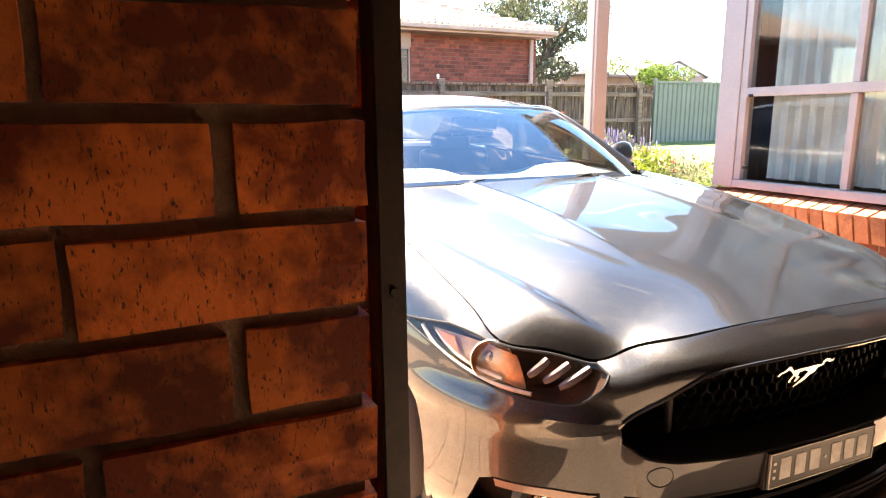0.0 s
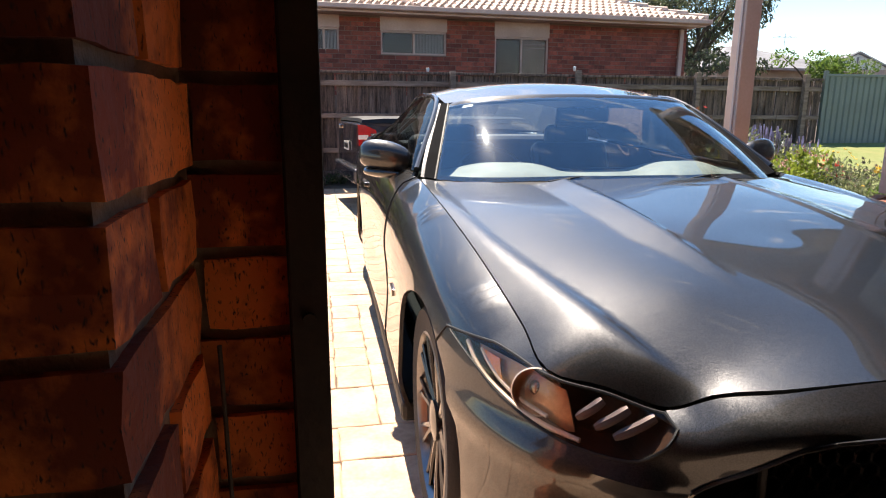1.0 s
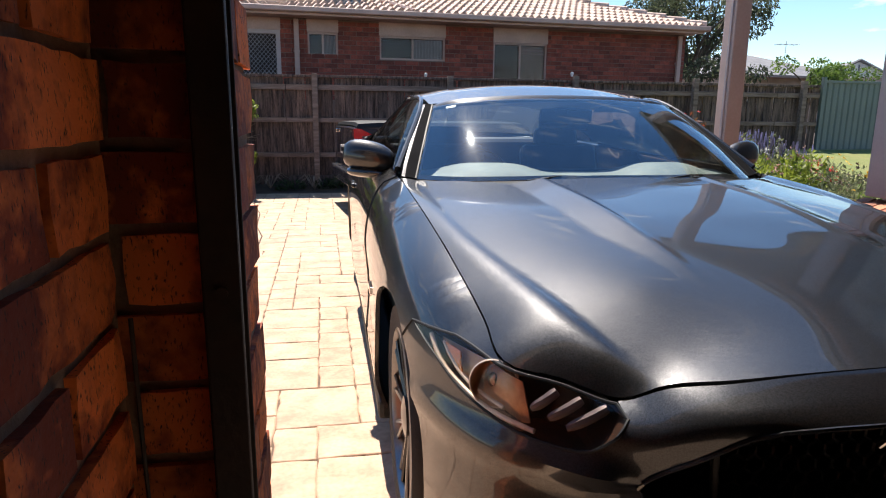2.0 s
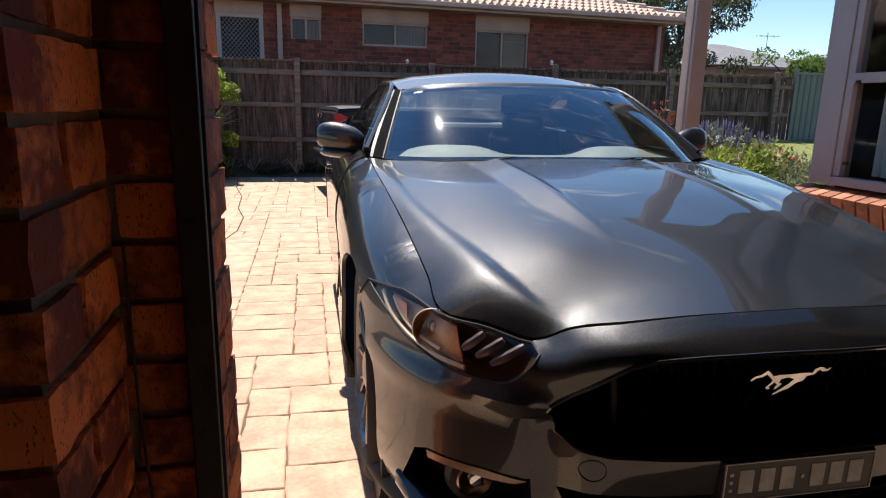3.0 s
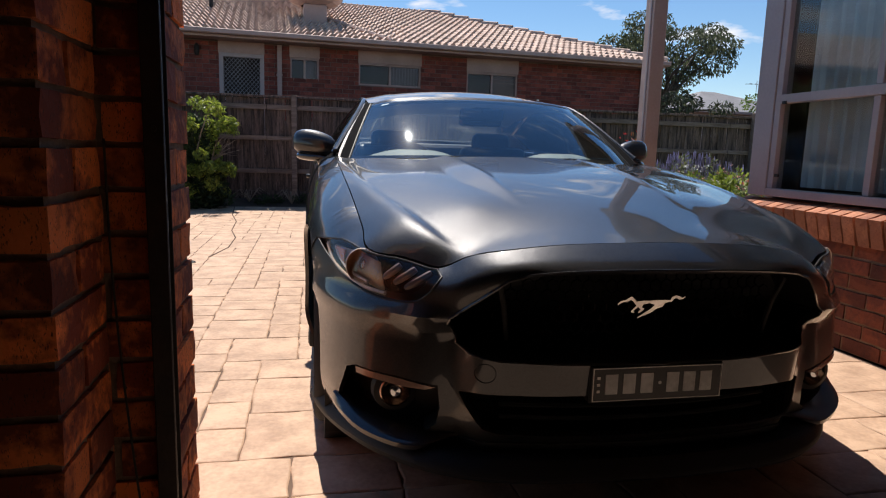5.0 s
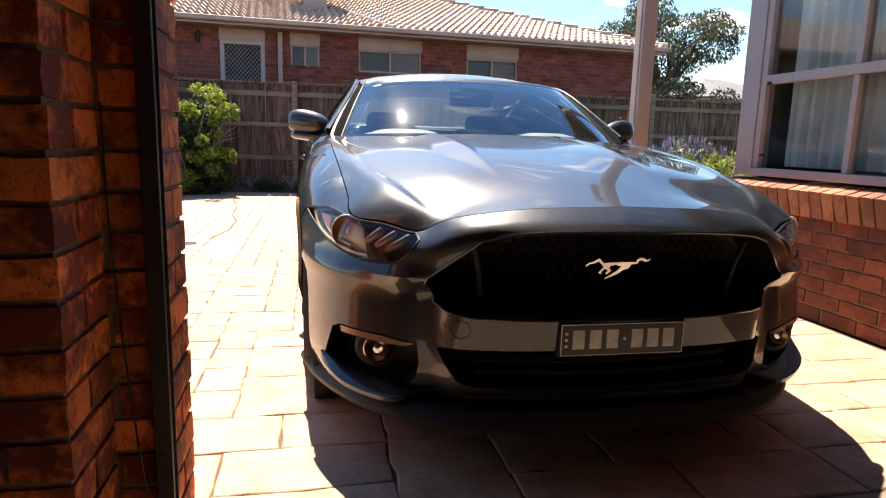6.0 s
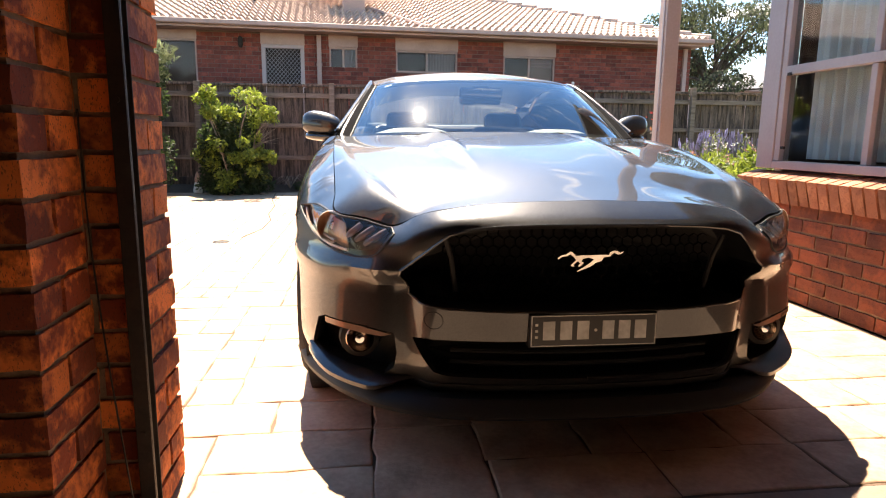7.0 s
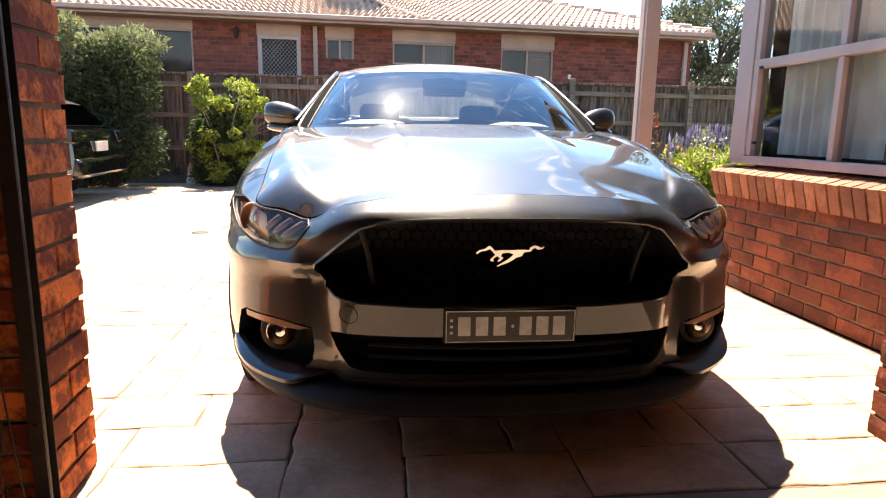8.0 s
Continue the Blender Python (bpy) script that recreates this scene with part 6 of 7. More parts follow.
def tile_rows(r0, r1, x_lo, x_hi):
    slope_cos = 1 / math.sqrt(1 + PITCH ** 2)
    out = []
    for row in range(r0, r1):
        y = EY - 0.06 + row * TILE_L * slope_cos
        end = X_END - (y - EY) - 0.05
        k = 0
        x = NX0 - 0.4 + (0.15 if row % 2 else 0)
        while x + TILE_W < end:
            if x_lo <= x < x_hi:
                out.append((x, y, 3.075 + (y - EY) * PITCH))
            x += TILE_W
    return out


def tile_shape():
    """One roof tile: two rolls and two pans, lifted at its front edge."""
    vs, fs = [], []
    n = 8
    for j in (0, 1):
        for i in range(n + 1):
            u = i / n
            z = 0.036 * math.sin(u * 4 * math.pi)
            vs.append((u * (TILE_W + 0.004), j * TILE_L * 1.04, z + (0.056 if j == 0 else 0.004)))
    for drop in (0.0, 0.052):
        for i in range(n + 1):
            vs.append((vs[i][0], 0.0, vs[i][2] - drop))
    m = 2 * n + 2
    for i in range(n):
        fs += [(i, i + 1, n + 2 + i, n + 1 + i), (m + n + 1 + i, m + n + 2 + i, m + i + 1, m + i)]
    return vs, fs


TV, TF = tile_shape()
tile_me = bpy.data.meshes.new("tile")
tile_me.from_pydata(TV, [], TF)
tile_me.materials.append(M_TILE)
for p in tile_me.polygons:
    p.use_smooth = True
lean = Matrix.Rotation(math.atan(PITCH), 4, "X")
n_rows = int((RIDGE_Y - EY) * math.sqrt(1 + PITCH ** 2) / TILE_L) + 1
roof_part = part("roof", bm_box(NX0 - 0.4, HIP, RIDGE_Y - 0.10, RIDGE_Y + 0.10, RIDGE_Z - 0.02, RIDGE_Z + 0.06, 0.03), M_TILE, NB, "cream grey concrete tiled roof")
near = tile_rows(0, 8, -1.0, X_END)[:300]
for x, y, z in near:
    ob = new("tile", tile_me)
    ob.matrix_basis = Matrix.Translation((x, y, z)) @ lean
    ob.parent = roof_part
rest = [t for t in tile_rows(0, n_rows, -99, 99) if t not in set(near)]
RV, RF = [], []
TVL = [lean @ Vector(v) for v in TV]
for x, y, z in rest:
    b = len(RV)
    RV += [(v.x + x, v.y + y, v.z + z) for v in TVL]
    RF += [tuple(b + i for i in f) for f in TF]
part("roof_tiles", (RV, RF), M_TILE_REST, roof_part, kind="stuff", smooth=True)
# hip tiles down the corner
hv = Vector((HIP - X_END, RIDGE_Y - EY, RIDGE_Z - 3.05))
for k in range(15):
    a = Vector((X_END, EY, 3.08)) + hv * (k / 15)
    b = Vector((X_END, EY, 3.08)) + hv * ((k + 1.08) / 15)
    part("ridge_tile", bm_tube([a + Vector((0, 0, 0.035)), b], [0.085, 0.07], 8), M_TILE, roof_part, smooth=True)
# valley strip, vent pipe and the cooler on the roof
part("valley", bm_tube([(2.05, EY - 0.02, 3.10), (1.05, 1.3, 3.12 + (1.3 - EY) * PITCH)], 0.045, 6), M_CREAM, roof_part)
part("vent_pipe", bm_cyl((-1.45, 1.9, 3.7), (-1.45, 1.9, 4.5), 0.04, n=12), M_STEEL_DARK, NB)
cz = 3.05 + (1.45 - EY) * PITCH
cooler = part("roof_cooler", bm_box(0.45, 0.93, 1.0, 1.6, cz - 0.25, cz + 0.25, 0.02), M_CREAM, NB, "beige rooftop evaporative cooler")
part("cabinet", bm_lathe([(0.30, cz + 0.25), (0.50, cz + 0.31), (0.60, cz + 0.40), (0.61, cz + 0.85), (0.50, cz + 1.0), (0.0005, cz + 1.02)], 8, "z", (0.69, 1.3, 0)), M_CREAM, cooler)
part("flashing", bm_box(0.38, 1.00, 0.86, 1.66, cz - 0.24, cz - 0.20, 0.01), M_CREAM, cooler).matrix_basis = Matrix.Identity(4)

# ---- farther houses ----
def far_house(name, label, x, y, w, d, eave, rise, turn, wall_mat, roof_mat):
    h = thing(name, label, "house", (x, y, 0), turn)
    part("wall", bm_box(-w / 2, w / 2, -d / 2, d / 2, 0, eave), wall_mat, h)
    o = 0.5
    k = max(0.2, w / 2 + o - (d / 2 + o))
    vs = [(-w / 2 - o, -d / 2 - o, eave), (w / 2 + o, -d / 2 - o, eave), (w / 2 + o, d / 2 + o, eave), (-w / 2 - o, d / 2 + o, eave), (-k, 0, eave + rise), (k, 0, eave + rise)]
    part("roof", (vs, [(0, 1, 5, 4), (1, 2, 5), (2, 3, 4, 5), (3, 0, 4), (3, 2, 1, 0)]), roof_mat, h)
    part("gutter", bm_box(-w / 2 - o, w / 2 + o, -d / 2 - o - 0.12, -d / 2 - o, eave - 0.06, eave + 0.06), M_CREAM, h)
    for k in range(int(w // 3)):
        xx = -w / 2 + 1.5 + 3 * k
        # flat box whose dark colour stands in for shade behind the glass
        wn_ = part("window", bm_box(xx - 0.7, xx + 0.7, -d / 2 - 0.02, -d / 2 + 0.02, 1.0, 2.1), M_ROOM_SHADE, h)
        part("frame", bm_box(xx - 0.78, xx + 0.78, -d / 2 - 0.03, -d / 2 - 0.005, 2.1, 2.2), M_WHITE, wn_)
    return h


far_house("far_house", "distant pale house with grey hipped roof", 23.0, 33.0, 9.0, 8.0, 3.3, 1.5, 8, M_CREAM, M_TILE_GREY)
gable = thing("gabled_house", "distant cottage with half-timbered white gable", "house", (28.3, 30.0, 0), -25)
part("wall", bm_box(-1.6, 1.6, 0, 5, 0, 3.45), M_CREAM, gable)
part("gable", bm_prism([(-1.7, 3.45), (1.7, 3.45), (0, 4.25)], 0.1, (0, -0.02, 0), "y"), M_WHITE, gable)
for a, b in (((-1.85, 3.35), (0, 4.35)), ((1.85, 3.35), (0, 4.35))):
    part("barge_board", bm_tube([(a[0], -0.1, a[1]), (b[0], -0.1, b[1])], 0.07, 4), M_TILE_GREY, gable)
for x in (-0.5, 0, 0.5):
    part("strut", bm_tube([(x, -0.04, 3.45), (x * 0.7, -0.04, 4.1 - abs(x) * 0.4)], 0.04, 4), M_TILE_GREY, gable)
part("roof", ([(-1.85, -0.1, 3.35), (0, -0.1, 4.35), (1.85, -0.1, 3.35), (-1.85, 5.2, 3.35), (0, 5.2, 4.35), (1.85, 5.2, 3.35)], [(0, 1, 4, 3), (1, 2, 5, 4)]), M_TILE_GREY, gable, solid=0.06)
aer = thing("tv_aerial", "thin metal rooftop television aerial", "aerial", (24.6, 31.0, 4.4))
part("mast", bm_cyl((0, 0, -0.4), (0, 0, 0.9), 0.015, n=6), M_ALLOY, aer)
part("boom", bm_cyl((-0.7, 0, 0.7), (0.7, 0, 0.75), 0.012, n=6), M_ALLOY, aer)
for x in (-0.5, -0.2, 0.1, 0.4, 0.6):
    part("element", bm_cyl((x, -0.3, 0.72), (x, 0.3, 0.72), 0.008, n=4), M_ALLOY, aer)


# ---- trees and shrubs ----
def tree(name, label, x, y, z, height, blobs, tips, count, size, seed, leaf, droop=0.3, long=2.2, trunk=0.16):
    t = thing(name, label, "tree", (x, y, z))
    part("trunk", bm_tube(spline([(0, 0, -0.2), (0.05, 0, height * 0.2), (-0.05, 0.05, height * 0.45)], 8), [trunk * (1 - 0.06 * i) for i in range(8)], 8), M_BARK, t, smooth=True)
    branches("branch", t, M_BARK, (-0.05, 0.05, height * 0.42), tips, trunk * 0.5, seed, 0.2)
    part("crown", leaf_cloud(blobs, count, size, seed, droop, long), leaf, t)
    return t


r = rng(5)
blobs, tips = [], []
for k in range(26):
    a, rad, zz = r.rand() * 6.28, r.rand() ** 0.6 * 2.5, 1.9 + r.rand() * 2.6
    s = 0.32 + 0.40 * r.rand()
    c = (rad * math.cos(a), rad * math.sin(a) * 0.8, zz + 0.4 * (1 - rad / 2.5))
    blobs.append((c, (s * 1.25, s * 1.1, s * 0.75)))
    tips.append(c)
tree("gum_tree", "tall gum tree with open drooping dark crown", 12.25, 19.5, 0.6, 4.6, blobs, tips, 11500, 0.062, 6, M_GUM, 0.8, 2.6)
r = rng(9)
blobs = [((r.normal() * 0.9, r.normal() * 0.7, 2.6 + r.rand() * 0.9), (0.6, 0.5, 0.4)) for k in range(14)]
tree("garden_tree", "round green garden tree beyond the fence", 23.0, 26.5, 0.2, 3.2, blobs, [b[0] for b in blobs], 3500, 0.085, 10, M_LEAF, 0.1, 1.7, 0.12)

def shrub(name, label, x, y, stems, blobs, count, size, seed, leaf, mat=None, twigs=0):
    s = thing(name, label, "shrub", (x, y, float(ground_height(x, y))))
    branches("stem", s, mat or M_BARK, (0, 0, -0.05), stems, 0.022, seed, 0.05)
    part("leaves", leaf_cloud(blobs, count, size, seed + 1, 0.0, 1.8), leaf, s)
    return s


# sunny yellow-green shrub by the fence
r = rng(41)
blobs, stems = [], []
for k in range(46):
    a, zz = r.rand() * 6.28, 0.25 + 1.45 * r.rand() ** 0.8
    rad = (0.20 + 0.26 * math.sin(min(1, zz / 1.8) * 2.6)) * (0.5 + 0.6 * r.rand())
    s = 0.07 + 0.07 * r.rand()
    c = (rad * math.cos(a) * 1.35, rad * math.sin(a) * 0.8, zz)
    blobs.append((c, (s * 1.2, s * 1.2, s)))
    stems.append(c)
for k in range(20):
    a = r.rand() * 6.28
    blobs.append(((0.42 * math.cos(a) + 0.12, -0.12 + 0.25 * math.sin(a), 0.16 + 0.55 * r.rand()), (0.13, 0.12, 0.09)))
s = shrub("leafy_shrub", "yellow-green leafy shrub with bare stems by fence", -1.30, 9.95, stems[:26], blobs, 6400, 0.040, 42, M_LEAF_YELLOW, M_DRY)
# darker leaves fill the core, with its inner shade put into their colour
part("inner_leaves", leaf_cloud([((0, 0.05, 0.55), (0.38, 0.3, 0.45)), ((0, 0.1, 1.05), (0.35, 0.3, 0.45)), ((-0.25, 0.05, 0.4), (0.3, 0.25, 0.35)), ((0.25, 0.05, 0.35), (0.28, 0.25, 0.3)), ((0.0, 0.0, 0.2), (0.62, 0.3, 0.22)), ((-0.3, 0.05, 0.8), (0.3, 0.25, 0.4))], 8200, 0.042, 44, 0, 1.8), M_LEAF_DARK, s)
branches("twig", s, M_DRY, (0.30, -0.05, 0.75), [(0.55 + 0.25 * r.rand(), r.normal() * 0.15, 0.85 + 0.45 * r.rand()) for k in range(12)], 0.008, 45, 0.05)
# tall dark hedge shrub with a pale feathery top
r = rng(51)
blobs = [((r.uniform(-0.72, 0.62), r.uniform(-0.35, 0.35), r.uniform(0.15, 2.00)), (0.32, 0.3, 0.30)) for k in range(52)]
h = shrub("tall_hedge", "tall dark hedge with feathery grey-green top", -2.95, 9.55, [b[0] for b in blobs[:10]], blobs, 26000, 0.036, 52, M_LEAF_DARK)
r = rng(53)
tops = [((r.uniform(-0.95, 0.72), r.uniform(-0.45, 0.45), r.uniform(1.75, 2.42)), (0.22, 0.2, 0.17)) for k in range(46)]
part("feathery_top", leaf_cloud(tops, 7000, 0.030, 54, -0.5, 3.2), M_LEAF_GREY, h)
# low ground plants and dry litter along the bed
for k in range(9):
    x = -0.55 + 0.22 * k + 0.1 * r.rand()
    y = 10.5 + 0.12 * r.rand()
    if k % 3 == 0:
        g = thing("dry_clump", "dry brown clump of strap leaves", "plant", (x, y, float(ground_height(x, y))))
        bm = bmesh.new()
        for j in range(16):
            a = r.rand() * 6.28
            l = 0.15 + 0.2 * r.rand()
            bm_tube([(0, 0, 0), (0.5 * l * math.cos(a), 0.5 * l * math.sin(a), 0.7 * l), (l * math.cos(a), l * math.sin(a), 0.35 * l)], [0.006, 0.007, 0.002], 4, bm)
        part("blades", bm, M_DRY, g)
    else:
        g = thing("low_plant", "low dark green ground plant", "plant", (x, y, float(ground_height(x, y))))
        part("leaves", leaf_cloud([((0, 0, 0.08), (0.16, 0.12, 0.09))], 160, 0.03, 60 + k), M_LEAF_DARK, g)
# small garden ornament under the hedge
gn = thing("garden_ornament", "small painted clay garden ornament", "ornament", (-1.98, 10.28, 0.0))
part("body", bm_lathe([(0.0005, -0.02), (0.07, -0.02), (0.075, 0.05), (0.055, 0.14), (0.045, 0.18)], 14, "z"), M_WHITE, gn, smooth=True)
part("hat", bm_lathe([(0.048, 0.18), (0.05, 0.22), (0.03, 0.30), (0.0005, 0.36)], 12, "z"), M_TERRA, gn, smooth=True)


# flower bed between post and lawn
def flower_clump(name, label, x, y, seed, leaf, petal, w, h, n_leaf, n_petal, size=0.03, spikes=False):
    z = float(ground_height(x, y))
    f = thing(name, label, "flowers", (x, y, z))
    r = rng(seed)
    part("foliage", leaf_cloud([((r.normal() * w * 0.35, r.normal() * w * 0.3, h * (0.3 + 0.3 * r.rand())), (w * 0.5, w * 0.45, h * 0.38)) for k in range(5)], n_leaf, size, seed, -0.3, 2.2), leaf, f)
    vs, fs = [], []
    bm = bmesh.new()
    for k in range(n_petal):
        a, q = r.rand() * 6.28, w * 0.75 * r.rand() ** 0.5
        p = np.array([q * math.cos(a), q * math.sin(a), h * (0.66 + 0.3 * r.rand())])
        if spikes:
            bm_tube([(p[0] * 0.7, p[1] * 0.7, h * 0.5), tuple(p)], 0.003, 3, bm)
            bm_tube([tuple(p - (0, 0, 0.05)), tuple(p), tuple(p + (0, 0, 0.05))], [0.007, 0.010, 0.003], 5, bm)
        else:
            m = 6
            c = len(vs)
            t = r.normal(size=3) * 0.5 + np.array([0, -0.5, 0.8])
            t /= np.linalg.norm(t)
            u_ = np.cross(t, [1, 0, 0])
            u_ /= np.linalg.norm(u_)
            v_ = np.cross(t, u_)
            rad = 0.015 + 0.014 * r.rand()
            vs.append(tuple(p + t * 0.004))
            for j in range(2 * m):
                rr = rad * (1 if j % 2 else 0.45)
                an = math.pi * j / m
                vs.append(tuple(p + u_ * rr * math.cos(an) + v_ * rr * math.sin(an) + t * 0.012 * (j % 2)))
            fs += [(c, c + 1 + j, c + 1 + (j + 1) % (2 * m)) for j in range(2 * m)]
    if spikes:
        part("blossom", bm, petal, f, kind="stuff")
    else:
        bm.free()
        part("blossom", (vs, fs), petal, f, kind="stuff")
    return f


for k, (x, y) in enumerate([(4.95, 6.50), (5.20, 6.42), (5.40, 6.24), (5.10, 6.72), (4.72, 6.62)]):
    flower_clump("lavender_bush", "mauve lavender bush in full flower", x, y, 100 + k, M_LEAF_GREY, M_LAVENDER, 0.27, (0.82, 0.85, 0.74, 0.82, 0.72)[k], 640, 44, 0.026, True)
for k, (x, y) in enumerate([(3.92, 5.45), (4.28, 5.32), (4.62, 5.6), (4.2, 5.9), (4.75, 5.98), (4.90, 5.55), (3.85, 6.1)]):
    flower_clump("daisy_bush", "bright yellow-green bush dotted with pale flowers", x, y, 120 + k, M_LEAF_YELLOW, (M_PETAL_WHITE, M_PETAL_PINK, M_PETAL_WHITE, M_PETAL_YELLOW)[k % 4], 0.32, 0.74 + 0.03 * (k % 3), 1150, 20, 0.030)
for k, (x, y) in enumerate([(5.55, 6.02), (5.42, 5.80), (5.85, 6.15)]):
    flower_clump("red_flower_bush", "grey-green bush with red and orange flowers", x, y, 140 + k, M_LEAF_GREY, (M_PETAL_RED, M_PETAL_RED, M_PETAL_YELLOW)[k], 0.24, (0.60, 0.56, 0.66)[k], 480, 15, 0.026)
for k, (x, y) in enumerate([(5.25, 5.42), (5.52, 5.62), (5.02, 5.02), (4.72, 4.74), (5.85, 5.75)]):
    flower_clump("grey_shrub", "low grey-green shrub with a few faded heads", x, y, 150 + k, M_LEAF_GREY, M_DRY, 0.33, 0.60, 760, 9, 0.022)
flower_clump("rose_bush", "tall dark red rose bush behind the post", 4.08, 6.15, 160, M_LEAF_RED, M_PETAL_RED, 0.20, 1.22, 420, 12, 0.035)
flower_clump("rose_bush", "tall yellow rose beside the window post", 4.35, 4.05, 161, M_LEAF, M_PETAL_YELLOW, 0.22, 0.80, 260, 8, 0.03)


# ---- parked vehicles behind ----
def wheel_set(veh, xs, half, radius, width):
    for x in xs:
        for sg in (1, -1):
            w = part("wheel", bm_lathe([(radius * 0.68, -width / 2), (radius * 0.95, -width / 2), (radius, -width * 0.3), (radius, width * 0.3), (radius * 0.95, width / 2), (radius * 0.68, width / 2)], 32, "y"), M_RUBBER, veh, "black tyre", smooth=True)
            w.matrix_basis = pose(x, sg * (half - width / 2 - 0.01), radius)
            part("rim", bm_lathe([(radius * 0.70, sg * width * 0.48), (radius * 0.62, sg * width * 0.42), (0.05, sg * width * 0.40), (0.0005, sg * width * 0.42)], 24, "y"), M_ALLOY, w, smooth=True)


def slab(outline, half, tuck, bm=None):
    """A vehicle's side outline (x, z) drawn out to both sides, drawn in towards the top by tuck(z)."""
    bm = bm or bmesh.new()
    rows = []
    for y in np.linspace(-1, 1, 11):
        row = []
        for x, z in outline:
            e = abs(y) ** 6
            row.append(bm.verts.new((x * 1.0, y * (half - tuck(z)), z - 0.02 * e * (1 if z > 0.6 else 0))))
        rows.append(row)
    n = len(outline)
    for A, B in zip(rows, rows[1:]):
        for i in range(n):
            bm.faces.new((A[i], A[(i + 1) % n], B[(i + 1) % n], B[i]))
    bm.faces.new(rows[0][::-1])
    bm.faces.new(rows[-1])
    bmesh.ops.recalc_face_normals(bm, faces=bm.faces)
    return bm


def side_arch(cx, r, n=9):
    return [(cx + r * math.cos(math.pi * k / n), 0.30 + r * math.sin(math.pi * k / n)) for k in range(n + 1)]


# dark navy utility with tray cover, standing across the end of the drive; its tail points to the hedge
ute = thing("utility_truck", "dark navy utility with soft tray cover, parked crosswise", "car", (0.62, 8.48, 0.0), 6.0)
low = [(0.0, 0.52), (0.02, 0.36), (0.42, 0.30)] + side_arch(1.02, 0.37)[::-1] + side_arch(3.92, 0.37)[::-1] + [(4.75, 0.30), (4.90, 0.45), (4.90, 0.62), (4.78, 0.78), (3.9, 0.93), (3.55, 0.96), (2.25, 0.97), (2.2, 1.08), (0.06, 1.09), (0.0, 1.05)]
part("body", slab(low, 0.92, lambda z: 0.03 if z < 0.5 else 0.02 + 0.10 * max(0, z - 0.75)), M_PAINT_NAVY, ute, smooth=False)
part("cab", slab([(2.22, 0.95), (2.42, 1.36), (2.6, 1.43), (3.1, 1.42), (3.85, 0.95)], 0.86, lambda z: 0.30 * max(0, z - 0.95)), M_BLACK, ute)
part("cab_roof", slab([(2.40, 1.385), (2.6, 1.45), (3.08, 1.44), (3.3, 1.36), (3.0, 1.40), (2.6, 1.405)], 0.745, lambda z: 0.0), M_PAINT_NAVY, ute)
part("tray_cover", slab([(0.03, 1.085), (0.05, 1.125), (0.3, 1.14), (2.1, 1.14), (2.18, 1.085)], 0.88, lambda z: 0.6 * max(0, z - 1.09)), M_BLACK, ute, "black soft tray cover")
for sg in (1, -1):
    tl = part("tail_lamp", bm_prism([(-0.012 if sg < 0 else 0.03, 0.81), (0.13, 0.84), (0.21, 0.91), (0.19, 0.99), (0.06, 1.05), (-0.012 if sg < 0 else 0.03, 1.05)], 0.10, (0, -0.93 if sg < 0 else 0.83, 0), "y"), M_RED, ute, "red tail lamp with white band")
    part("reverse_light", bm_box(-0.016 if sg < 0 else 0.03, 0.10, -0.936 if sg < 0 else 0.93, -0.93 if sg < 0 else 0.936, 0.885, 0.935, 0.002), M_WHITE, tl)
part("rear_bumper", bm_box(-0.07, 0.12, -0.88, 0.88, 0.36, 0.54, 0.03), M_PAINT_NAVY, ute)
up = part("number_plate", bm_box(-0.022, -0.012, -0.19, 0.19, 0.72, 0.83, 0.002), M_WHITE, ute, "white plate with dark bars")
for k in range(6):
    part("bar", bm_box(-0.026, -0.021, -0.15 + 0.052 * k, -0.118 + 0.052 * k, 0.745, 0.805), M_PLATE, up)
part("tailgate_handle", bm_box(-0.03, 0.0, 0.55, 0.68, 0.98, 1.03, 0.008), M_CHROME, ute)
wheel_set(ute, (1.02, 3.92), 0.92, 0.33, 0.23)
for sg in (1, -1):
    part("side_window", bm_prism([(2.46, 0.99), (2.56, 1.32), (3.05, 1.33), (3.62, 0.99)], 0.008, (0, sg * 0.805 - 0.004, 0), "y"), M_BLACK, ute)
    part("mirror", bm_box(3.45, 3.60, min(sg * 0.9, sg * 1.08), max(sg * 0.9, sg * 1.08), 0.95, 1.08, 0.03), M_PAINT_NAVY, ute)

# dark hatchback beside the hedge, mostly hidden by the door jamb
hb = thing("parked_hatchback", "dark hatchback parked beside the hedge", "car", (-2.36, 7.75, 0.0), 183.0)
low = [(0.0, 0.55), (0.05, 0.32), (0.40, 0.27)] + side_arch(0.82, 0.36)[::-1] + side_arch(3.38, 0.36)[::-1] + [(4.05, 0.27), (4.18, 0.45), (4.15, 0.70), (3.3, 0.92), (2.9, 0.95), (0.2, 0.93), (0.03, 0.86)]
part("body", slab(low, 0.88, lambda z: 0.02 + 0.16 * max(0, z - 0.7)), M_GLOSS, hb, smooth=True)
part("cabin", slab([(0.16, 0.92), (0.42, 1.20), (0.8, 1.33), (1.9, 1.36), (2.95, 0.94)], 0.82, lambda z: 0.62 * max(0, z - 0.92)), M_GLOSS, hb)
part("roof", slab([(0.36, 1.19), (0.78, 1.345), (1.9, 1.375), (2.15, 1.29), (1.9, 1.33), (0.80, 1.30)], 0.60, lambda z: 0.5 * max(0, z - 1.22)), M_PAINT, hb)
part("rear_window", ([(0.175, -0.66, 0.95), (0.175, 0.66, 0.95), (0.40, 0.58, 1.185), (0.40, -0.58, 1.185)], [(0, 1, 2, 3)]), M_SIDE_GLASS, hb, solid=0.006)
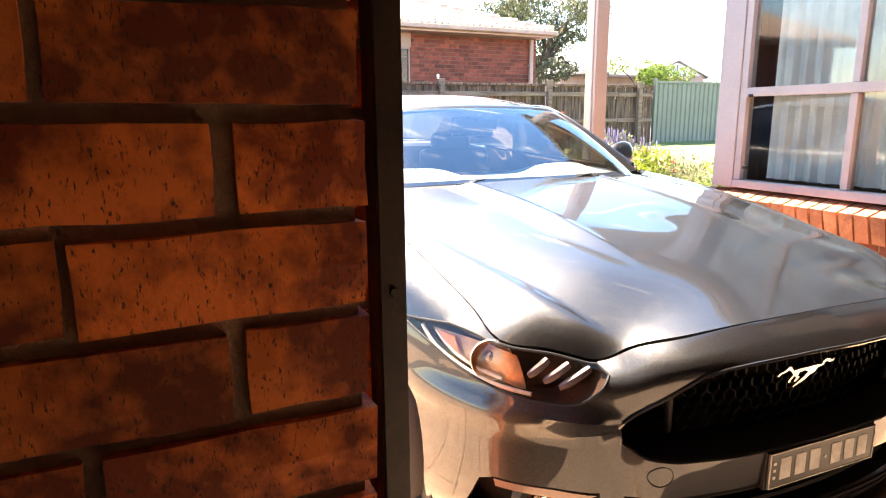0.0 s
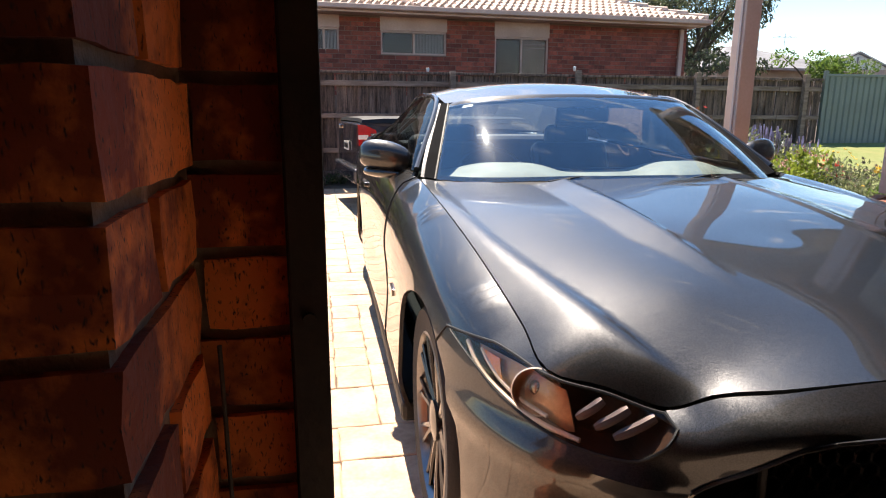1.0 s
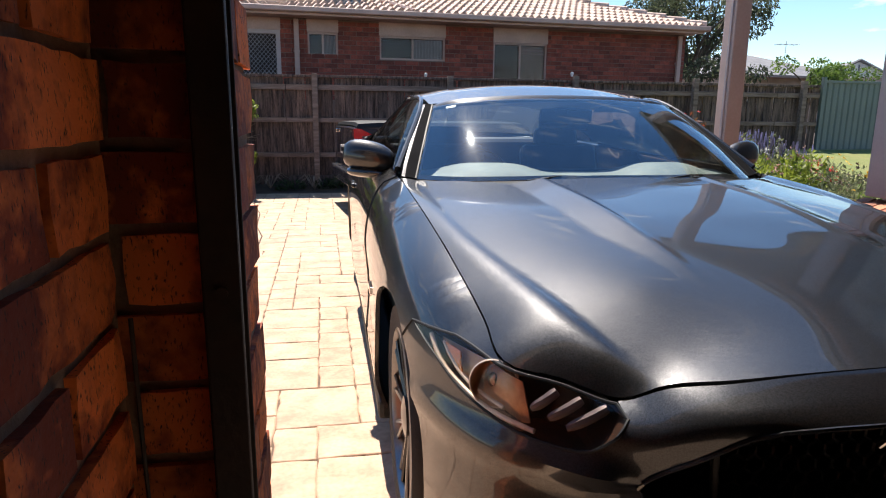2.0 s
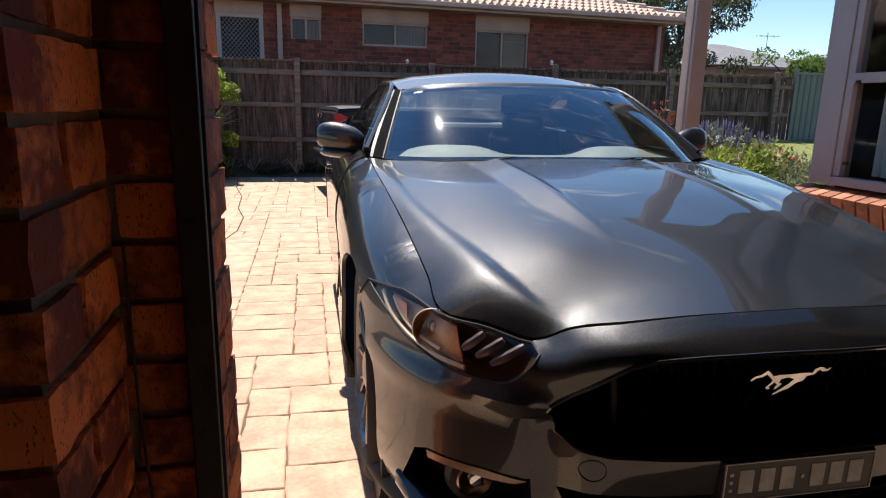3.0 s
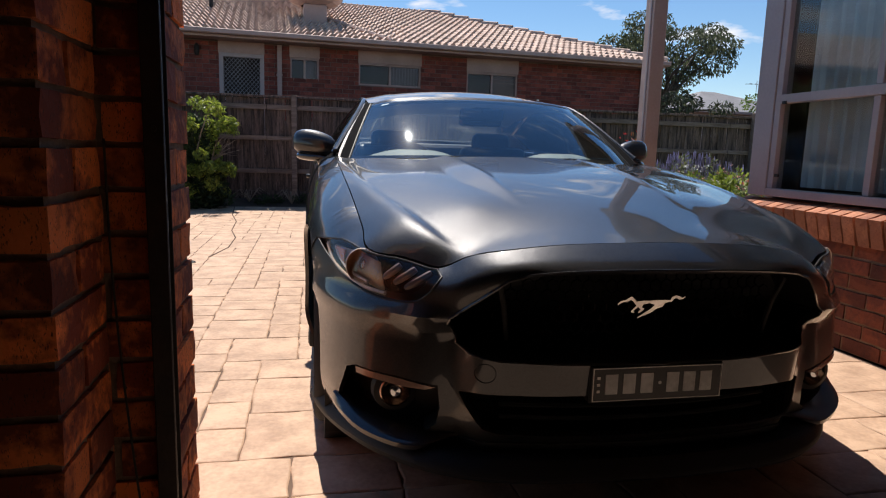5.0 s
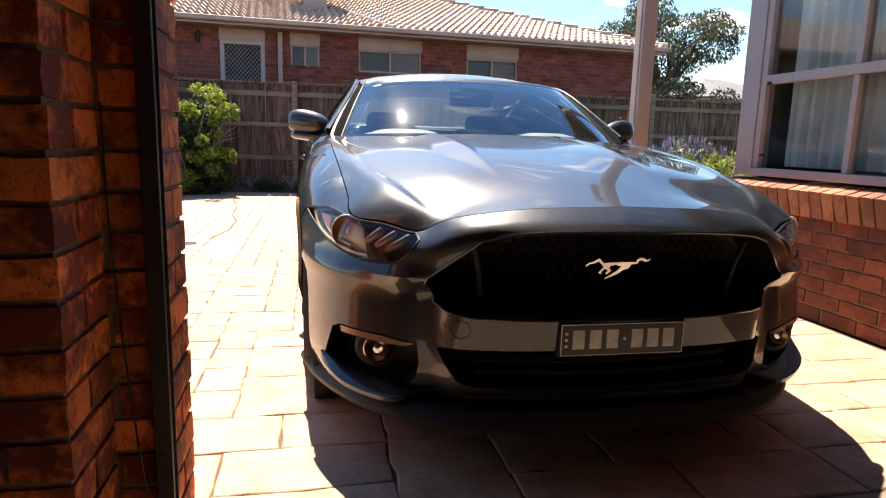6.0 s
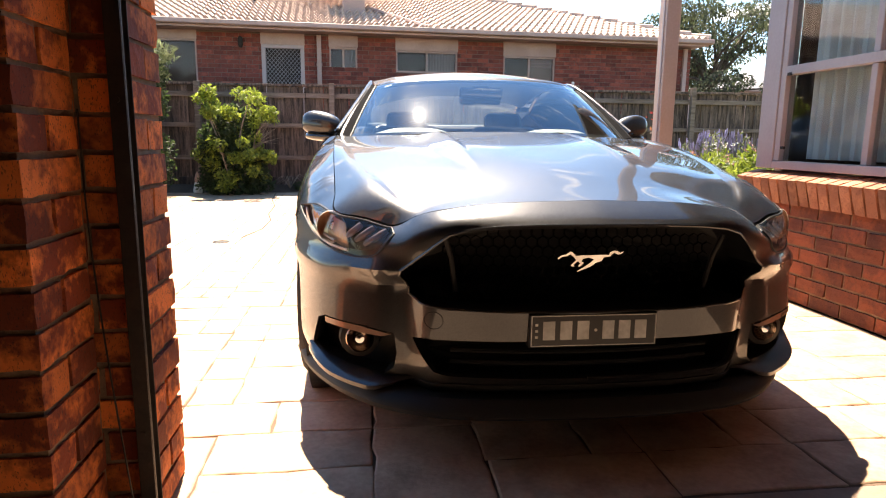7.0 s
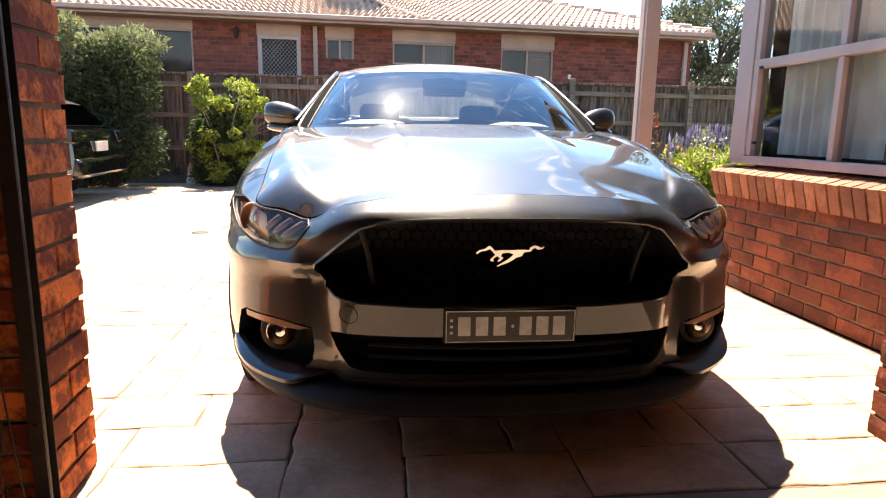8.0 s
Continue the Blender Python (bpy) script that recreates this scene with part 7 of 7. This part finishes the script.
for sg in (1, -1):
    part("tail_lamp", bm_box(-0.01, 0.12, min(sg * 0.74, sg * 0.862), max(sg * 0.74, sg * 0.862), 0.72, 0.88, 0.02), M_GLOSS, hb)
    part("side_window", bm_prism([(0.50, 0.97), (0.72, 1.16), (1.0, 1.22), (1.9, 1.24), (2.5, 0.97)], 0.008, (0, sg * 0.795 - 0.004, 0), "y"), M_SIDE_GLASS, hb)
part("number_plate", bm_box(-0.02, 0.0, -0.19, 0.19, 0.62, 0.74, 0.002), M_WHITE, hb, "white plate")
part("bumper", bm_box(-0.05, 0.14, -0.84, 0.84, 0.32, 0.55, 0.04), M_GLOSS, hb)
wheel_set(hb, (0.82, 3.38), 0.88, 0.31, 0.21)


# ---- bricks of the near walls ----
BRICK_CACHE = {}


def brick_mesh(lx, ly, lz, mat, variant):
    """One brick with uneven faces and worn edges, centred on its middle."""
    key = (round(lx, 3), round(ly, 3), round(lz, 3), mat.name, variant)
    if key in BRICK_CACHE:
        return BRICK_CACHE[key]
    r = rng(hash((round(lx * 1000), round(ly * 1000), round(lz * 1000), variant)) % 100000)
    bm = bm_box(-lx / 2, lx / 2, -ly / 2, ly / 2, -lz / 2, lz / 2)
    bmesh.ops.subdivide_edges(bm, edges=[e for e in bm.edges if e.calc_length() > 0.10], cuts=3, use_grid_fill=True)
    bmesh.ops.subdivide_edges(bm, edges=[e for e in bm.edges if e.calc_length() > 0.06], cuts=1, use_grid_fill=True)
    h = Vector((lx / 2, ly / 2, lz / 2))
    for v in bm.verts:
        n = sum(abs(abs(v.co[k]) - h[k]) < 1e-5 for k in range(3))
        d = Vector(r.normal(size=3)) * 0.0007
        if n >= 2:
            d -= Vector([math.copysign(0.0022, v.co[k]) if abs(abs(v.co[k]) - h[k]) < 1e-5 else 0 for k in range(3)]) * (0.3 + 1.1 * r.rand())
        v.co += d
    me = bpy.data.meshes.new("brick")
    bm.to_mesh(me)
    bm.free()
    me.materials.append(mat)
    BRICK_CACHE[key] = me
    return me


BRICK_R = rng(11)


def lay(parent, x0, x1, y0, y1, z0, z1, mat):
    """One brick filling the box, a little out of true."""
    me = brick_mesh(x1 - x0, y1 - y0, z1 - z0, mat, BRICK_R.randint(4))
    ob = new("brick", me)
    j = BRICK_R.normal(size=3) * (0.0012, 0.0012, 0.0006)
    flip = 180 if BRICK_R.rand() < 0.5 else 0
    ob.matrix_basis = pose((x0 + x1) / 2 + j[0], (y0 + y1) / 2 + j[1], (z0 + z1) / 2 + j[2], BRICK_R.normal() * 0.25, BRICK_R.normal() * 0.25, flip + BRICK_R.normal() * 0.3)
    ob.parent = parent
    return ob


G = JOINT
for c in range(-1, 17):
    z0 = Z_FIRST + c * COURSE + G / 2
    z1 = z0 + COURSE - G
    z0 = max(z0, 0.001)
    if z1 - z0 < 0.02:
        continue
    long = c % 2 == 0
    # inner pier: stretchers and headers at the corner, then on along the face
    if long:
        lay(PIER_L, 0.15 - 0.219, 0.15, 0.50, 0.61, z0, z1, M_BRICK)
        lay(PIER_L, 0.15 - 0.20, 0.15, 0.62, 0.745, z0, z1, M_BRICK)
        xs = [(0.15 - 0.229 - 0.23, 0.15 - 0.229), (-0.6, -0.319)]
    else:
        lay(PIER_L, 0.15 - 0.106, 0.15, 0.50, 0.745, z0, z1, M_BRICK)
        xs = [(0.15 - 0.116 - 0.23, 0.15 - 0.116), (0.15 - 0.356 - 0.23, 0.15 - 0.356)]
    for a, b in xs:
        lay(PIER_L, a, b, 0.50, 0.61, z0, z1, M_BRICK)
for side, parent in ((1, JAMB_LEFT), (-1, JAMB_RIGHT)):
    xj = JAMB_L if side > 0 else JAMB_R
    for c in range(-1, 17):
        z0 = Z_FIRST + c * COURSE + G / 2
        z1 = z0 + COURSE - G
        z0 = max(z0, 0.001)
        if z1 - z0 < 0.02:
            continue
        def put(d0, d1, y0, y1):
            a, b = sorted((xj - side * d0, xj - side * d1))
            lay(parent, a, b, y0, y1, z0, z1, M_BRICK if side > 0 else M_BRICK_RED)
        if c % 2:
            put(0, 0.11, BACK_Y, FRONT_Y)
            put(0.12, 0.35, BACK_Y, BACK_Y + 0.11)
            put(0.12, 0.35, FRONT_Y - 0.11, FRONT_Y)
        else:
            put(0, 0.23, BACK_Y, BACK_Y + 0.11)
            put(0, 0.23, FRONT_Y - 0.11, FRONT_Y)
            put(0.24, 0.47, FRONT_Y - 0.11, FRONT_Y)
            put(0.24, 0.47, BACK_Y, BACK_Y + 0.11)
# house wall: seven courses and a row of sill bricks set on edge
for c in range(7):
    z0 = max(0.001, 0.585 - (7 - c) * COURSE + G / 2)
    z1 = 0.585 - (6 - c) * COURSE - G / 2
    y = 3.20
    first = True
    while y > FRONT_Y + 0.02:
        l = 0.11 if first and c % 2 else 0.23
        y0 = max(FRONT_Y, y - l)
        if y - y0 > 0.03:
            lay(HOUSE, HX, HX + 0.11, y0, y, z0, z1, M_BRICK_RED)
        y = y0 - G
        first = False
y = 3.20
while y > FRONT_Y + 0.09:
    b = lay(HOUSE, HX - 0.045, HX + 0.115, y - 0.074, y, 0.588, 0.744, M_BRICK_SILL)
    b.rotation_euler = (0, radians(-15), 0)
    y -= 0.0835


# ---- stamped stones of the drive ----
UNIT_X, UNIT_Y = 0.165, 0.122


def ashlar(x0, x1, y0, y1, seed):
    """A random ashlar pattern: rectangles of one to three units that fill the area."""
    r = rng(seed)
    nx, ny = int((x1 - x0) / UNIT_X), int((y1 - y0) / UNIT_Y)
    used = np.zeros((nx, ny), bool)
    out = []
    shapes = [(3, 2), (2, 2), (3, 3), (1, 2), (2, 2), (3, 2), (2, 3), (2, 4), (2, 2), (1, 2), (2, 3)]
    for j in range(ny):
        for i in range(nx):
            if used[i, j]:
                continue
            for k in r.permutation(len(shapes)):
                w, h = shapes[k]
                if i + w <= nx and j + h <= ny and not used[i:i + w, j:j + h].any():
                    break
            else:
                w, h = 1, 1
            used[i:i + w, j:j + h] = True
            out.append((x0 + i * UNIT_X, y0 + j * UNIT_Y, w, h))
    return out


STONES = {}


def stone_data(w, h, v):
    """A stamped stone with wavering edges and a soft rim."""
    key = (w, h, v)
    if key in STONES:
        return STONES[key]
    r = rng(900 + w * 50 + h * 7 + v)
    a, b = w * UNIT_X - 0.0032, h * UNIT_Y - 0.0032
    ring = []
    for (px, py), (qx, qy), n in (((0, 0), (a, 0), 2 * w), ((a, 0), (a, b), 2 * h), ((a, b), (0, b), 2 * w), ((0, b), (0, 0), 2 * h)):
        for k in range(n):
            t = k / n
            ring.append((px + (qx - px) * t + r.normal() * 0.0036, py + (qy - py) * t + r.normal() * 0.0036))
    cx, cy = a / 2, b / 2
    n = len(ring)
    vs = [(x, y, -0.009) for x, y in ring]
    vs += [(cx + (x - cx) * (1 - 0.004 / a), cy + (y - cy) * (1 - 0.004 / b), -0.0008) for x, y in ring]
    vs += [(cx + (x - cx) * (1 - 0.02 / a), cy + (y - cy) * (1 - 0.02 / b), r.normal() * 0.0010) for x, y in ring]
    vs.append((cx, cy, r.normal() * 0.0012))
    fs = []
    for i in range(n):
        j = (i + 1) % n
        fs += [(i, j, n + j, n + i), (n + i, n + j, 2 * n + j, 2 * n + i), (2 * n + i, 2 * n + j, 3 * n)]
    STONES[key] = (vs, fs)
    return STONES[key]


ALL = ashlar(-5.15, 3.27, 0.725, 10.36, 5)
CLOSE = [s for s in ALL if -0.75 < s[0] < 3.3 and s[1] < 5.6]
CLOSE = sorted(CLOSE, key=lambda s: s[1])[:300]
SR = rng(6)
stone_meshes = {}
for x, y, w, h in CLOSE:
    v = SR.randint(3)
    if (w, h, v) not in stone_meshes:
        me = bpy.data.meshes.new("paving_stone")
        me.from_pydata(*[stone_data(w, h, v)[0], [], stone_data(w, h, v)[1]])
        me.materials.append(M_STAMP)
        for p in me.polygons:
            p.use_smooth = True
        stone_meshes[(w, h, v)] = me
    ob = new("paving_stone", stone_meshes[(w, h, v)])
    ob.matrix_basis = pose(x + 0.0025, y + 0.0025, 0.0, 0.10 * SR.normal(), 0.10 * SR.normal(), 0)
    ob.parent = DRIVE
picked = set(CLOSE)
SV, SF = [], []
for x, y, w, h in ALL:
    if (x, y, w, h) in picked:
        continue
    vs, fs = stone_data(w, h, SR.randint(3))
    b = len(SV)
    SV += [(p[0] + x + 0.0025, p[1] + y + 0.0025, p[2]) for p in vs]
    SF += [tuple(b + i for i in f) for f in fs]
part("paving_stones", (SV, SF), M_STAMP_REST, DRIVE, kind="stuff", smooth=True)
# a wandering crack and a small dark drain cover in the drive
part("crack", bm_tube([(-0.71, 10.42, 0.001), (-0.59, 8.98, 0.001), (-0.44, 8.12, 0.001), (-0.39, 7.19, 0.001), (-0.28, 6.58, 0.001), (-0.27, 5.87, 0.001), (-0.32, 5.58, 0.001), (-0.37, 5.32, 0.001)], 0.007, 4), M_JOINT, DRIVE)
drain = thing("drain_cover", "small round dark iron drain cover in drive", "drain cover", (-0.51, 5.08, 0))
part("lid", bm_lathe([(0.0005, 0.003), (0.055, 0.003), (0.062, 0.001), (0.062, -0.01)], 20, "z"), M_STEEL_DARK, drain)
part("rim", bm_lathe([(0.064, 0.004), (0.074, 0.004), (0.076, -0.006), (0.064, -0.006)], 20, "z", close=True), M_STEEL_DARK, drain)
